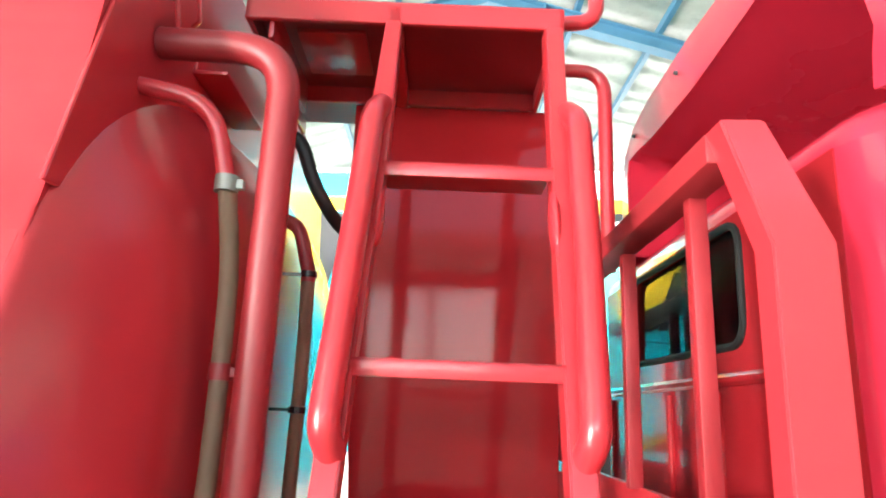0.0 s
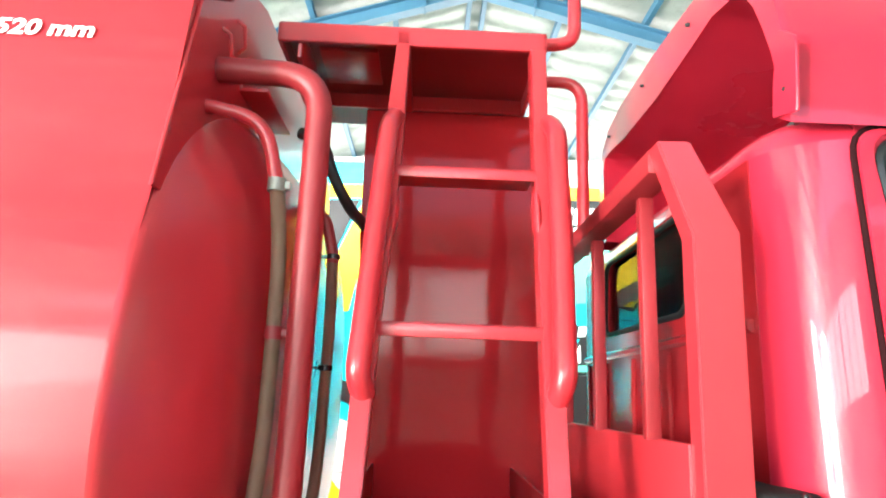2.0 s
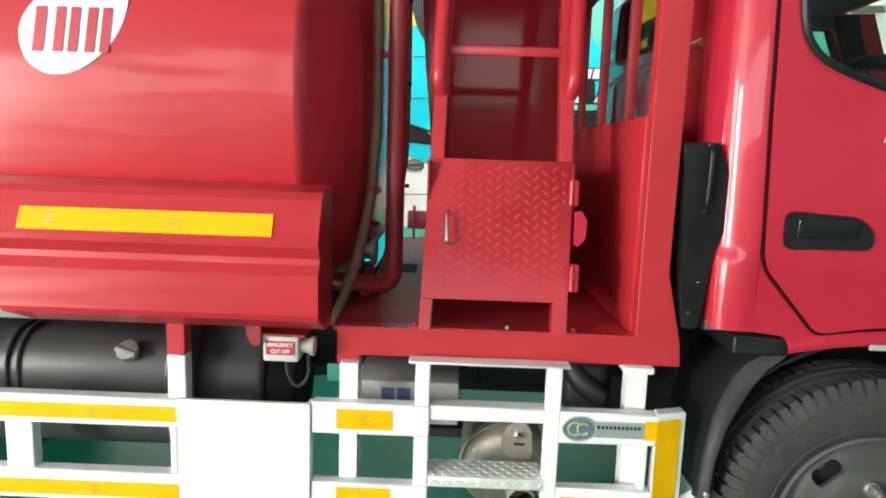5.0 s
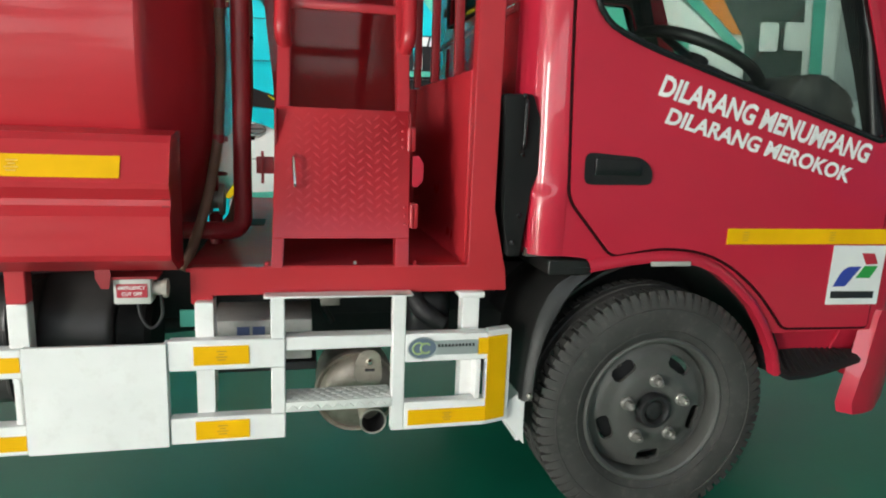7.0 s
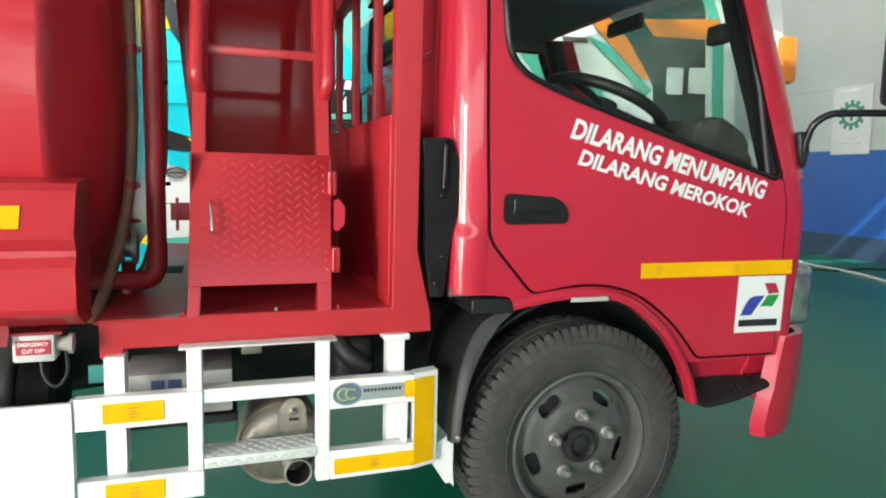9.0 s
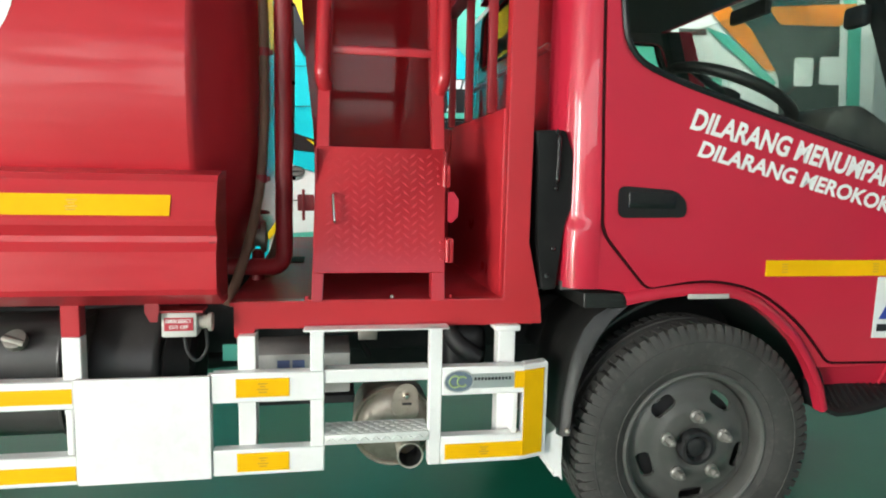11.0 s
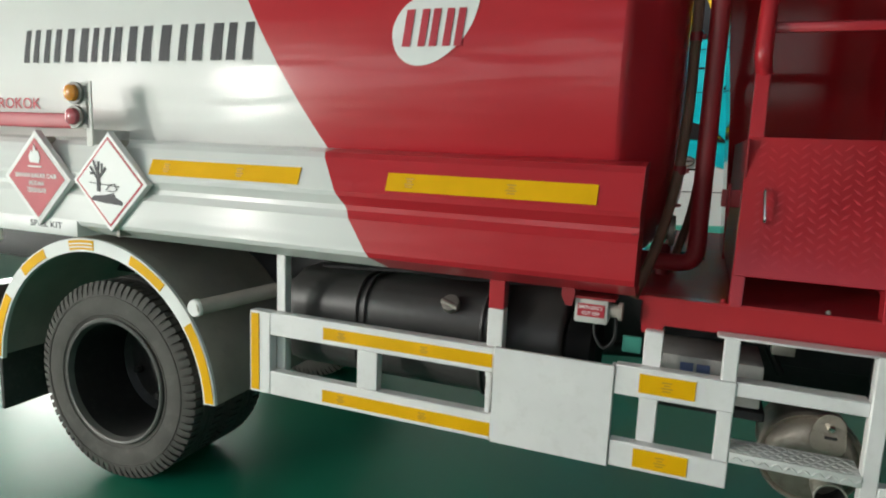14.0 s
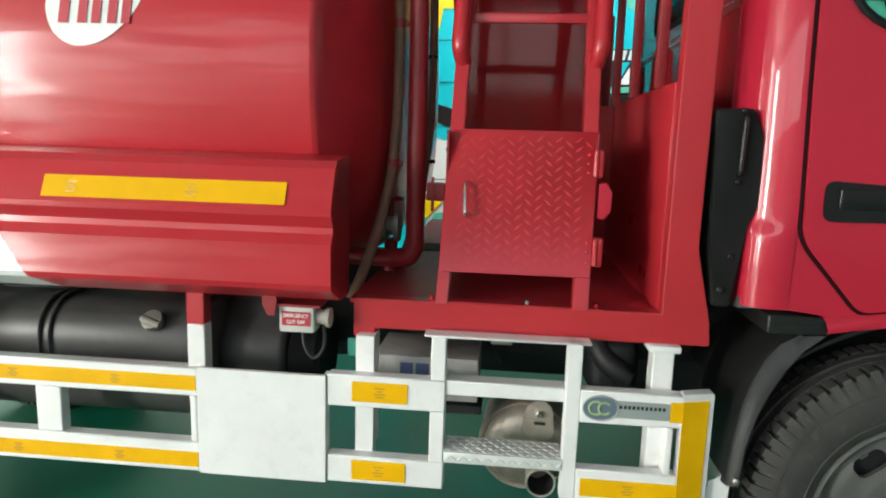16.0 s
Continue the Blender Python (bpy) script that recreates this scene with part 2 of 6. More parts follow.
def livery(name, const, slope):
    """Red paint forward of a slanting edge, white behind it."""
    m = surface(name, RED, 0.34, var=0.06, scale=2.2, grain=50, bump=0.010, coat=0.35)
    m.node_tree.nodes["Principled BSDF"].inputs["Coat Roughness"].default_value = 0.115
    m.node_tree.nodes["Principled BSDF"].inputs["Specular IOR Level"].default_value = 0.2
    n, l, b = m.node_tree.nodes, m.node_tree.links, m.node_tree.nodes["Principled BSDF"]
    old = b.inputs["Base Color"].links[0].from_socket
    tc = n.new("ShaderNodeTexCoord")
    sep = n.new("ShaderNodeSeparateXYZ")
    l.new(tc.outputs["Object"], sep.inputs[0])
    mul = n.new("ShaderNodeMath")
    mul.operation = "MULTIPLY_ADD"
    mul.inputs[1].default_value = slope
    l.new(sep.outputs["Z"], mul.inputs[0])
    l.new(sep.outputs["X"], mul.inputs[2])
    cut = n.new("ShaderNodeMath")
    cut.operation = "LESS_THAN"
    cut.inputs[1].default_value = const
    l.new(mul.outputs[0], cut.inputs[0])
    stain = n.new("ShaderNodeTexNoise")
    stain.inputs["Scale"].default_value = 3
    l.new(tc.outputs["Object"], stain.inputs["Vector"])
    wh = n.new("ShaderNodeValToRGB")
    wh.color_ramp.elements[0].color, wh.color_ramp.elements[1].color = (0.72, 0.72, 0.69, 1), (0.8, 0.8, 0.78, 1)
    l.new(stain.outputs["Fac"], wh.inputs["Fac"])
    mix = n.new("ShaderNodeMix")
    mix.data_type = "RGBA"
    l.new(cut.outputs[0], mix.inputs["Factor"])
    l.new(old, mix.inputs["A"])
    l.new(wh.outputs["Color"], mix.inputs["B"])
    l.new(mix.outputs["Result"], b.inputs["Base Color"])
    # long shallow waves in the sheet
    mp = n.new("ShaderNodeMapping")
    mp.inputs["Scale"].default_value = (0.45, 1.0, 3.2)
    l.new(tc.outputs["Object"], mp.inputs["Vector"])
    dent = n.new("ShaderNodeTexNoise")
    dent.inputs["Scale"].default_value, dent.inputs["Detail"].default_value = 2.6, 2
    l.new(mp.outputs["Vector"], dent.inputs["Vector"])
    bp = n.new("ShaderNodeBump")
    bp.inputs["Strength"].default_value, bp.inputs["Distance"].default_value = 0.32, 0.03
    l.new(dent.outputs["Fac"], bp.inputs["Height"])
    l.new(b.inputs["Normal"].links[0].from_socket, bp.inputs["Normal"])
    l.new(bp.outputs["Normal"], b.inputs["Normal"])
    l.new(bp.outputs["Normal"], b.inputs["Coat Normal"])
    return m


tank_livery = livery("tank_red_white_paint", -0.381, 0.67)
skirt_livery = livery("skirt_red_white_paint", -0.392, 0.62)


def floor_material():
    m = surface("green_epoxy_floor", (0.006, 0.165, 0.096), 0.36, var=0.25, scale=0.9, grain=18, bump=0.03, coat=0.05, dirt=0.35, dirt_col=(0.03, 0.17, 0.115), rvar=0.14)
    m.node_tree.nodes["Principled BSDF"].inputs["Specular IOR Level"].default_value = 0.35
    return m


def roof_material():
    """Creased foil insulation between the purlins."""
    m = surface("foil_insulation", (0.43, 0.445, 0.41), 0.55, metal=0.05, var=0.22, scale=1.8, grain=16, bump=0.7, dirt=0.6, dirt_col=(0.20, 0.215, 0.185))
    n, l, b = m.node_tree.nodes, m.node_tree.links, m.node_tree.nodes["Principled BSDF"]
    tc = n.new("ShaderNodeTexCoord")
    wav = n.new("ShaderNodeTexWave")
    wav.bands_direction = "Y"
    wav.inputs["Scale"].default_value, wav.inputs["Distortion"].default_value, wav.inputs["Detail"].default_value = 0.9, 6.0, 6
    l.new(tc.outputs["Object"], wav.inputs["Vector"])
    bp = n.new("ShaderNodeBump")
    bp.inputs["Strength"].default_value, bp.inputs["Distance"].default_value = 0.45, 0.05
    l.new(wav.outputs["Fac"], bp.inputs["Height"])
    l.new(bp.outputs["Normal"], b.inputs["Normal"])
    return m


floor_green = floor_material()
roof_foil = roof_material()


# ---- mesh helpers ----
def part(name, bm, material, parent=None, label="", kind="", angle=38):
    """Link a bmesh as one mesh object under a thing or a part."""
    me = bpy.data.meshes.new(name)
    bmesh.ops.recalc_face_normals(bm, faces=bm.faces)
    bm.to_mesh(me)
    bm.free()
    me.shade_smooth()
    me.set_sharp_from_angle(angle=radians(angle))
    for one in material if isinstance(material, (list, tuple)) else (material,):
        me.materials.append(one)
    ob = new(name, me)
    if parent:
        ob.parent = parent
    return tagged(ob, label=label, kind=kind)


def share(name, ob, parent, m):
    """Another object on the same mesh."""
    o = new(name, ob.data)
    o.parent = parent
    o.matrix_basis = m
    return o


def box(bm, x0, x1, y0, y1, z0, z1, bevel=0.0, seg=2, m=None):
    made = bmesh.ops.create_cube(bm, size=1)["verts"]
    t = Matrix.Translation(((x0 + x1) / 2, (y0 + y1) / 2, (z0 + z1) / 2)) @ Matrix.Diagonal((abs(x1 - x0), abs(y1 - y0), abs(z1 - z0), 1))
    bmesh.ops.transform(bm, matrix=(m or Matrix()) @ t, verts=made)
    if bevel:
        edges = list({e for v in made for e in v.link_edges})
        bmesh.ops.bevel(bm, geom=edges, offset=bevel, segments=seg, affect="EDGES", profile=0.5)
    return bm


def boxes(rows, bevel=0.003, seg=1):
    bm = bmesh.new()
    for r in rows:
        box(bm, *r, bevel=bevel, seg=seg)
    return bm


def prism(bm, pts, axis, a0, a1, bevel=0.0, seg=2):
    """Extrude a 2D outline along an axis. Outline axes: x -> (y, z), y -> (x, z), z -> (x, y)."""
    def at(p, a):
        return {"x": (a, p[0], p[1]), "y": (p[0], a, p[1]), "z": (p[0], p[1], a)}[axis]
    lo = [bm.verts.new(at(p, a0)) for p in pts]
    hi = [bm.verts.new(at(p, a1)) for p in pts]
    faces = [bm.faces.new(lo[::-1]), bm.faces.new(hi)]
    k = len(pts)
    for i in range(k):
        faces.append(bm.faces.new((lo[i], lo[(i + 1) % k], hi[(i + 1) % k], hi[i])))
    if bevel:
        edges = list({e for f in faces[:2] for e in f.edges})
        bmesh.ops.bevel(bm, geom=edges, offset=bevel, segments=seg, affect="EDGES", profile=0.5)
    return bm


def fillet(pts, r, n=5):
    """Round the inner corners of a 3D polyline."""
    pts = [Vector(p) for p in pts]
    out = [pts[0]]
    for a, b, c in zip(pts, pts[1:], pts[2:]):
        u, v = a - b, c - b
        d = min(r, u.length * 0.49, v.length * 0.49)
        p, q = b + u.normalized() * d, b + v.normalized() * d
        for i in range(n + 1):
            s = i / n
            out.append(p * (1 - s) ** 2 + b * 2 * s * (1 - s) + q * s * s)
    out.append(pts[-1])
    return out


def tube(bm, pts, r, seg=12, taper=None, caps=True):
    """Sweep a circle along a polyline."""
    pts = [Vector(p) for p in pts]
    rings = []
    side = None
    for i, p in enumerate(pts):
        d = (pts[min(i + 1, len(pts) - 1)] - pts[max(i - 1, 0)]).normalized()
        if side is None:
            side = d.cross(Vector((0.31, 0.2, 0.93))).normalized()
        side = (side - d * side.dot(d)).normalized()
        up = d.cross(side)
        rad = r if taper is None else taper[i]
        rings.append([bm.verts.new(p + side * (rad * math.cos(a)) + up * (rad * math.sin(a))) for a in (2 * math.pi * k / seg for k in range(seg))])
    for a, b in zip(rings, rings[1:]):
        for k in range(seg):
            bm.faces.new((a[k], a[(k + 1) % seg], b[(k + 1) % seg], b[k]))
    if caps:
        bm.faces.new(rings[0][::-1])
        bm.faces.new(rings[-1])
    return bm


def lathe(bm, profile, centre, axis="y", seg=48, cap0=True, cap1=True):
    """Turn a profile of (radius, height) round an axis through centre."""
    rings = []
    for r, h in profile:
        ring = []
        for k in range(seg):
            a = 2 * math.pi * k / seg
            u, v = r * math.cos(a), r * math.sin(a)
            p = {"y": (u, h, v), "x": (h, u, v), "z": (u, v, h)}[axis]
            ring.append(bm.verts.new(Vector(centre) + Vector(p)))
        rings.append(ring)
    for a, b in zip(rings, rings[1:]):
        for k in range(seg):
            bm.faces.new((a[k], a[(k + 1) % seg], b[(k + 1) % seg], b[k]))
    if cap0:
        bm.faces.new(rings[0][::-1])
    if cap1:
        bm.faces.new(rings[-1])
    return bm


def sheet(outline, holes, place, thick):
    """A flat panel with holes: 2D loops, put in space by place(u, v), thickened by the vector thick."""
    bm = bmesh.new()
    edges = []
    for loop in (outline, *holes):
        vs = [bm.verts.new(place(*p)) for p in loop]
        edges += [bm.edges.new((vs[i], vs[(i + 1) % len(vs)])) for i in range(len(vs))]
    bmesh.ops.triangle_fill(bm, use_beauty=True, use_dissolve=False, edges=edges)
    made = bmesh.ops.extrude_face_region(bm, geom=bm.faces[:])["geom"]
    bmesh.ops.translate(bm, vec=thick, verts=[v for v in made if isinstance(v, bmesh.types.BMVert)])
    return bm


def rounded(pts, r, n=4):
    """A closed 2D outline with rounded corners; r may be a list."""
    out = []
    k = len(pts)
    for i in range(k):
        a, b, c = (Vector(pts[(i + j - 1) % k]) for j in range(3))
        rad = r[i] if isinstance(r, (list, tuple)) else r
        u, v = a - b, c - b
        d = min(rad, u.length * 0.49, v.length * 0.49)
        p, q = b + u.normalized() * d, b + v.normalized() * d
        if d < 1e-5:
            out.append(tuple(b))
            continue
        for j in range(n + 1):
            s = j / n
            out.append(tuple(p * (1 - s) ** 2 + b * 2 * s * (1 - s) + q * s * s))
    return out


def arc(cx, cy, r, a0, a1, n):
    return [(cx + r * math.cos(radians(a0 + (a1 - a0) * i / n)), cy + r * math.sin(radians(a0 + (a1 - a0) * i / n))) for i in range(n + 1)]


def words(name, text, material, parent, m, height, width=None, shear=0.0, label="", depth=0.0012, bold=0.0):
    """Lettering as a mesh in its own plane, fitted to a height and a width."""
    data = bpy.data.curves.new(name, "FONT")
    data.body, data.size, data.shear, data.extrude, data.offset = text, 1.0, shear, 0.0, bold
    data.resolution_u = 3
    ob = new("lettering_source", data)
    me = bpy.data.meshes.new_from_object(ob.evaluated_get(bpy.context.evaluated_depsgraph_get()))
    bpy.data.objects.remove(ob)
    bpy.data.curves.remove(data)
    co = np.array([v.co for v in me.vertices])
    lo, hi = co.min(0), co.max(0)
    sy = height / (hi[1] - lo[1])
    sx = width / (hi[0] - lo[0]) if width else sy
    for v in me.vertices:
        v.co = m @ Vector(((v.co.x - lo[0]) * sx, (v.co.y - lo[1]) * sy, 0))
    me.name = name
    me.materials.append(material)
    o = new(name, me)
    if parent:
        o.parent = parent
    return tagged(o, label=label)


# ---- the tank truck ----
RAKE = Matrix.Translation((1.12, 0, 0)) @ Matrix.Rotation(radians(1.757), 4, "Y") @ Matrix.Translation((-1.12, 0, -0.025))
truck = tagged(new("tank_truck"), "red and white fuel tank truck parked on the green hall floor", "truck")
truck.empty_display_size = 0.3
truck.matrix_world = RAKE

TANK_MID = 0.95


def smooth_loop(pts, n=4):
    """Closed Catmull-Rom curve through 2D points."""
    out = []
    k = len(pts)
    for i in range(k):
        p0, p1, p2, p3 = (Vector(pts[(i + j - 1) % k]) for j in range(4))
        for s in (j / n for j in range(n)):
            out.append(0.5 * (2 * p1 + (p2 - p0) * s + (2 * p0 - 5 * p1 + 4 * p2 - p3) * s * s + (3 * p1 - p0 - 3 * p2 + p3) * s ** 3))
    return out


def tank_section():
    near = [(0.95, 2.09), (0.62, 2.07), (0.38, 2.02), (0.21, 1.92), (0.105, 1.79), (0.052, 1.64), (0.030, 1.49), (0.033, 1.35), (0.06, 1.21), (0.12, 1.08), (0.24, 0.97), (0.42, 0.91), (0.66, 0.885)]
    far = [(2 * TANK_MID - y, z) for y, z in near[1:]][::-1]
    return smooth_loop(near + [(0.95, 0.88)] + far, 3)


def build_tank():
    sec = tank_section()
    mid = Vector((TANK_MID, 1.49))
    bm = bmesh.new()
    rows = [(-3.62, 0.0), (-3.58, 0.6), (-3.53, 0.92), (-3.46, 1.0)] + [(-3.46 + 3.12 * i / 6, 1.0) for i in range(1, 7)]
    rings = [[bm.verts.new((x, *(mid + (p - mid) * s))) for p in sec] for x, s in rows if s > 0]
    for a, b in zip(rings, rings[1:]):
        for k in range(len(sec)):
            bm.faces.new((a[k], a[(k + 1) % len(sec)], b[(k + 1) % len(sec)], b[k]))
    bm.faces.new(rings[0][::-1])
    shell = part("tank_shell", bm, tank_livery, truck, "red and white painted tank barrel")
    # dished front head with a knuckle at the rim
    bm = bmesh.new()
    rows = [(-0.341, 1.0), (-0.333, 0.998), (-0.323, 0.990), (-0.312, 0.972), (-0.272, 0.915), (-0.230, 0.82), (-0.205, 0.69), (-0.197, 0.5), (-0.195, 0.3), (-0.195, 0.12)]
    rings = [[bm.verts.new((x, *(mid + (p - mid) * s))) for p in sec] for x, s in rows]
    for a, b in zip(rings, rings[1:]):
        for k in range(len(sec)):
            bm.faces.new((a[k], a[(k + 1) % len(sec)], b[(k + 1) % len(sec)], b[k]))
    bm.faces.new(rings[-1])
    part("tank_head", bm, red_paint, shell, "dished red front head")
    # trough along the top
    near = [(0.060, 1.668), (0.080, 1.74), (0.098, 1.82), (0.114, 1.90), (0.135, 2.06), (0.158, 2.222), (0.205, 2.245), (0.571, 2.342)]
    far = [(2 * TANK_MID - y, z) for y, z in near][::-1]
    bm = bmesh.new()
    prism(bm, near + far, "x", -3.3, -0.332, bevel=0.006)
    trough = part("top_trough", bm, tank_livery, truck, "boxed-in walkway trough along the tank top")
    # stubs and small fittings on the trough's front plate
    plate = [(0.072, 1.768), (0.205, 2.292), (0.571, 2.39)]
    bm = bmesh.new()
    prism(bm, plate + [(2 * TANK_MID - y, z) for y, z in plate][::-1], "x", -0.332, -0.325, bevel=0.002, seg=1)
    part("front_plate", bm, red_paint, trough, "red folded front plate of the trough")
    bm = bmesh.new()
    tube(bm, [(-0.328, 0.205, 2.19), (-0.285, 0.205, 2.187)], 0.012, 10)
    part("drain_stub", bm, red_dull, trough)
    bm = bmesh.new()
    box(bm, -0.326, -0.262, 0.42, 0.66, 2.098, 2.106, 0.002)
    box(bm, -0.326, -0.318, 0.42, 0.66, 2.098, 2.16, 0.002)
    part("bracket", bm, red_paint, trough, "red angle bracket")
    for y, z in ((0.285, 2.135), (0.36, 2.20)):
        bm = bmesh.new()
        tube(bm, [(-0.326, y, z + 0.03), (-0.310, y + 0.006, z + 0.02), (-0.310, y + 0.024, z - 0.02), (-0.326, y + 0.03, z - 0.03)], 0.0045, 8)
        part("lug", bm, red_paint, trough)
    return shell, trough


tank, trough = build_tank()

# skirt along the tank's near side
SKIRT = [(0.07, 1.222), (0.01, 1.220), (-0.050, 1.211), (-0.068, 1.195), (-0.106, 1.105), (-0.104, 1.092), (-0.088, 1.066), (-0.090, 1.052), (-0.106, 1.030), (-0.107, 0.94), (-0.100, 0.926), (-0.022, 0.888), (0.06, 0.884), (0.06, 0.90), (-0.015, 0.905), (-0.09, 0.94), (-0.09, 1.02), (-0.07, 1.06), (-0.09, 1.10), (-0.045, 1.195), (0.07, 1.205)]
bm = bmesh.new()
prism(bm, SKIRT, "x", -3.35, -0.252)
skirt = part("side_skirt", bm, skirt_livery, truck, "folded sheet side skirt below the tank", angle=14)
bm = bmesh.new()
prism(bm, [(0.07, 1.219), (-0.048, 1.208), (-0.103, 1.10), (-0.086, 1.06), (-0.103, 1.03), (-0.104, 0.94), (-0.022, 0.892), (0.07, 0.89)], "x", -0.27, -0.254)
part("end_plate", bm, red_dull, skirt)


def tape_strip(parent, x0, x1, z0, z1, y0, y1, marks=2, face=None):
    """A reflective strip lying on a slightly sloping face; y0 at the top edge, y1 at the bottom."""
    bm = bmesh.new()
    prism(bm, [(y0, z1), (y0 - 0.0025, z1), (y1 - 0.0025, z0), (y1, z0)], "x", x0, x1)
    t = part("reflective_tape", bm, yellow_tape, parent, "yellow reflective tape")
    for i in range(marks):
        cx = x0 + (x1 - x0) * (0.12 + 0.5 * i if marks > 1 else 0.5)
        bm = bmesh.new()
        for j, w in enumerate((0.012, 0.007, 0.014, 0.010)):
            f = 0.28 + 0.15 * j
            zc, yc = z1 + (z0 - z1) * f, y0 + (y1 - y0) * f
            box(bm, cx - w, cx + w, yc - 0.0032, yc - 0.0022, zc - 0.0016, zc + 0.0016)
        part("tape_printing", bm, tape_mark, t)
    return t


for x0, x1 in ((-0.92, -0.355), (-1.76, -1.2), (-2.75, -2.56)):
    tape_strip(skirt, x0, x1, 1.115, 1.163, -0.0822, -0.1024)

# ---- tank side lettering: plain bars for names and numbers ----
def on_tank(x, z, lift=0.004):
    """A point on the near side of the barrel."""
    zs = [1.21, 1.35, 1.49, 1.64, 1.79]
    ys = [0.06, 0.033, 0.030, 0.052, 0.105]
    return Vector((x, float(np.interp(z, zs, ys)) - lift, z))


def decal(name, outline, material, parent, label="", lift=0.004, n=6, at=on_tank):
    """A thin patch that follows the barrel: an outline in (x, z), cut into level bands."""
    bm = bmesh.new()
    vs = [bm.verts.new((x, 0, z)) for x, z in outline]
    bm.faces.new(vs)
    z0, z1 = min(z for _, z in outline), max(z for _, z in outline)
    for i in range(1, n):
        bmesh.ops.bisect_plane(bm, geom=bm.faces[:] + bm.edges[:] + bm.verts[:], plane_co=(0, 0, z0 + (z1 - z0) * i / n), plane_no=(0, 0, 1))
    for v in bm.verts:
        v.co = at(v.co.x, v.co.z, lift)
    return part(name, bm, material, parent, label)


drop = [(-0.733, 1.718), (-0.725, 1.672), (-0.728, 1.62), (-0.744, 1.567), (-0.773, 1.522), (-0.82, 1.482), (-0.868, 1.463), (-0.918, 1.463), (-0.958, 1.49), (-0.978, 1.535), (-0.976, 1.58), (-0.948, 1.625), (-0.90, 1.654), (-0.84, 1.667), (-0.79, 1.667), (-0.762, 1.682)]
drop = [tuple(p) for p in smooth_loop(drop, 3)]
blob = decal("call_sign", drop, white_decal, tank, "white leaf-shaped sticker")
decal("number_bar", [(-0.946, 1.512), (-0.921, 1.512), (-0.913, 1.615), (-0.938, 1.615)], red_print, blob, "", 0.0065, 3)
for x0 in (-0.898, -0.864, -0.824, -0.790):
    decal("number_bar", [(x0, 1.512), (x0 + 0.022, 1.512), (x0 + 0.030, 1.615), (x0 + 0.008, 1.615)], red_print, blob, "", 0.0065, 3)
small = words("small_lettering", "CALL CENTER", white_decal, blob, Matrix.Translation((-0.945, 0, 1.671)) @ Matrix.Rotation(radians(90), 4, "X"), 0.017, 0.168, 0.15, bold=0.03)
for v in small.data.vertices:
    v.co = on_tank(v.co.x, v.co.z + 0.04 * (v.co.x + 0.945), 0.0065)
for z, x0, x1, h in ((1.696, -0.94, -0.770, 0.014),):
    decal("bar", [(x0, z), (x1, z), (x1 + 0.004, z + h), (x0 + 0.004, z + h)], white_decal, blob, "", 0.0065, 2)
# big dark name on the white paint
name_bars = [(-1.455, 0.11), (-1.573, 0.129), (-1.713, 0.049), (-1.786, 0.135), (-1.935, 0.115), (-2.06, 0.089), (-2.16, 0.116), (-2.295, 0.088), (-2.403, 0.082)]
for x, w in name_bars:
    for f0, f1 in ((0.04, 0.34), (0.62, 0.94)) if w > 0.06 else ((0.1, 0.72),):
        a, b = x - w + w * f0, x - w + w * f1
        decal("name_bar", [(a, 1.483), (b, 1.483), (b + 0.004, 1.60), (a + 0.004, 1.60)], dark_print, tank, "", 0.004, 3)
words("lettering", "2520 mm", white_decal, trough, Matrix.Translation((-0.683, 0.1285, 2.043)) @ Matrix.Rotation(radians(90 - 8), 4, "X"), 0.034, 0.197, 0.12, bold=0.035)

# pipes and hoses on the tank head
bm = bmesh.new()
upper = fillet([(-0.335, 0.29, 2.078), (-0.122, 0.29, 2.074), (-0.122, 0.29, 1.2)], 0.085, 7)
tube(bm, upper + fillet([(-0.122, 0.29, 1.1), (-0.122, 0.29, 0.935), (-0.36, 0.36, 0.93)], 0.05, 6), 0.0255, 16)
part("riser_pipe", bm, red_dull, truck, "bent red pipe in front of the tank head")
bm = bmesh.new()
lathe(bm, [(0.034, -0.336), (0.034, -0.325)], (0, 0.29, 2.078), "x", 16)
part("pipe_flange", bm, red_paint, truck)
bm = bmesh.new()
tube(bm, fillet([(-0.338, 0.25, 1.985), (-0.215, 0.26, 1.965), (-0.185, 0.268, 1.84)], 0.07, 6), 0.0135, 10)
vent = part("vent_pipe", bm, red_paint, truck, "thin red bent pipe")
bm = bmesh.new()
hose = fillet([(-0.185, 0.268, 1.845), (-0.178, 0.31, 1.72), (-0.178, 0.32, 1.56), (-0.178, 0.32, 1.38), (-0.190, 0.305, 1.18), (-0.218, 0.26, 1.02), (-0.25, 0.215, 0.91), (-0.275, 0.19, 0.84)], 0.06, 4)
tube(bm, hose, 0.0145, 10)
part("drain_hose", bm, hose_beige, vent, "beige rubber drain hose")
for p in ((-0.185, 0.268, 1.838), (-0.178, 0.32, 1.57), (-0.188, 0.307, 1.20)):
    bm = bmesh.new()
    lathe(bm, [(0.0175, -0.012), (0.0175, 0.012)], p, "z", 12)
    box(bm, p[0] + 0.012, p[0] + 0.026, p[1] - 0.006, p[1] + 0.006, p[2] - 0.007, p[2] + 0.007, 0.001)
    part("hose_clamp", bm, nut_steel if p[2] > 1.8 else red_dull, vent)
bm = bmesh.new()
tube(bm, fillet([(-0.235, 0.62, 1.885), (-0.15, 0.6, 1.885), (-0.122, 0.6, 1.78), (-0.122, 0.6, 1.76)], 0.05, 5), 0.014, 10)
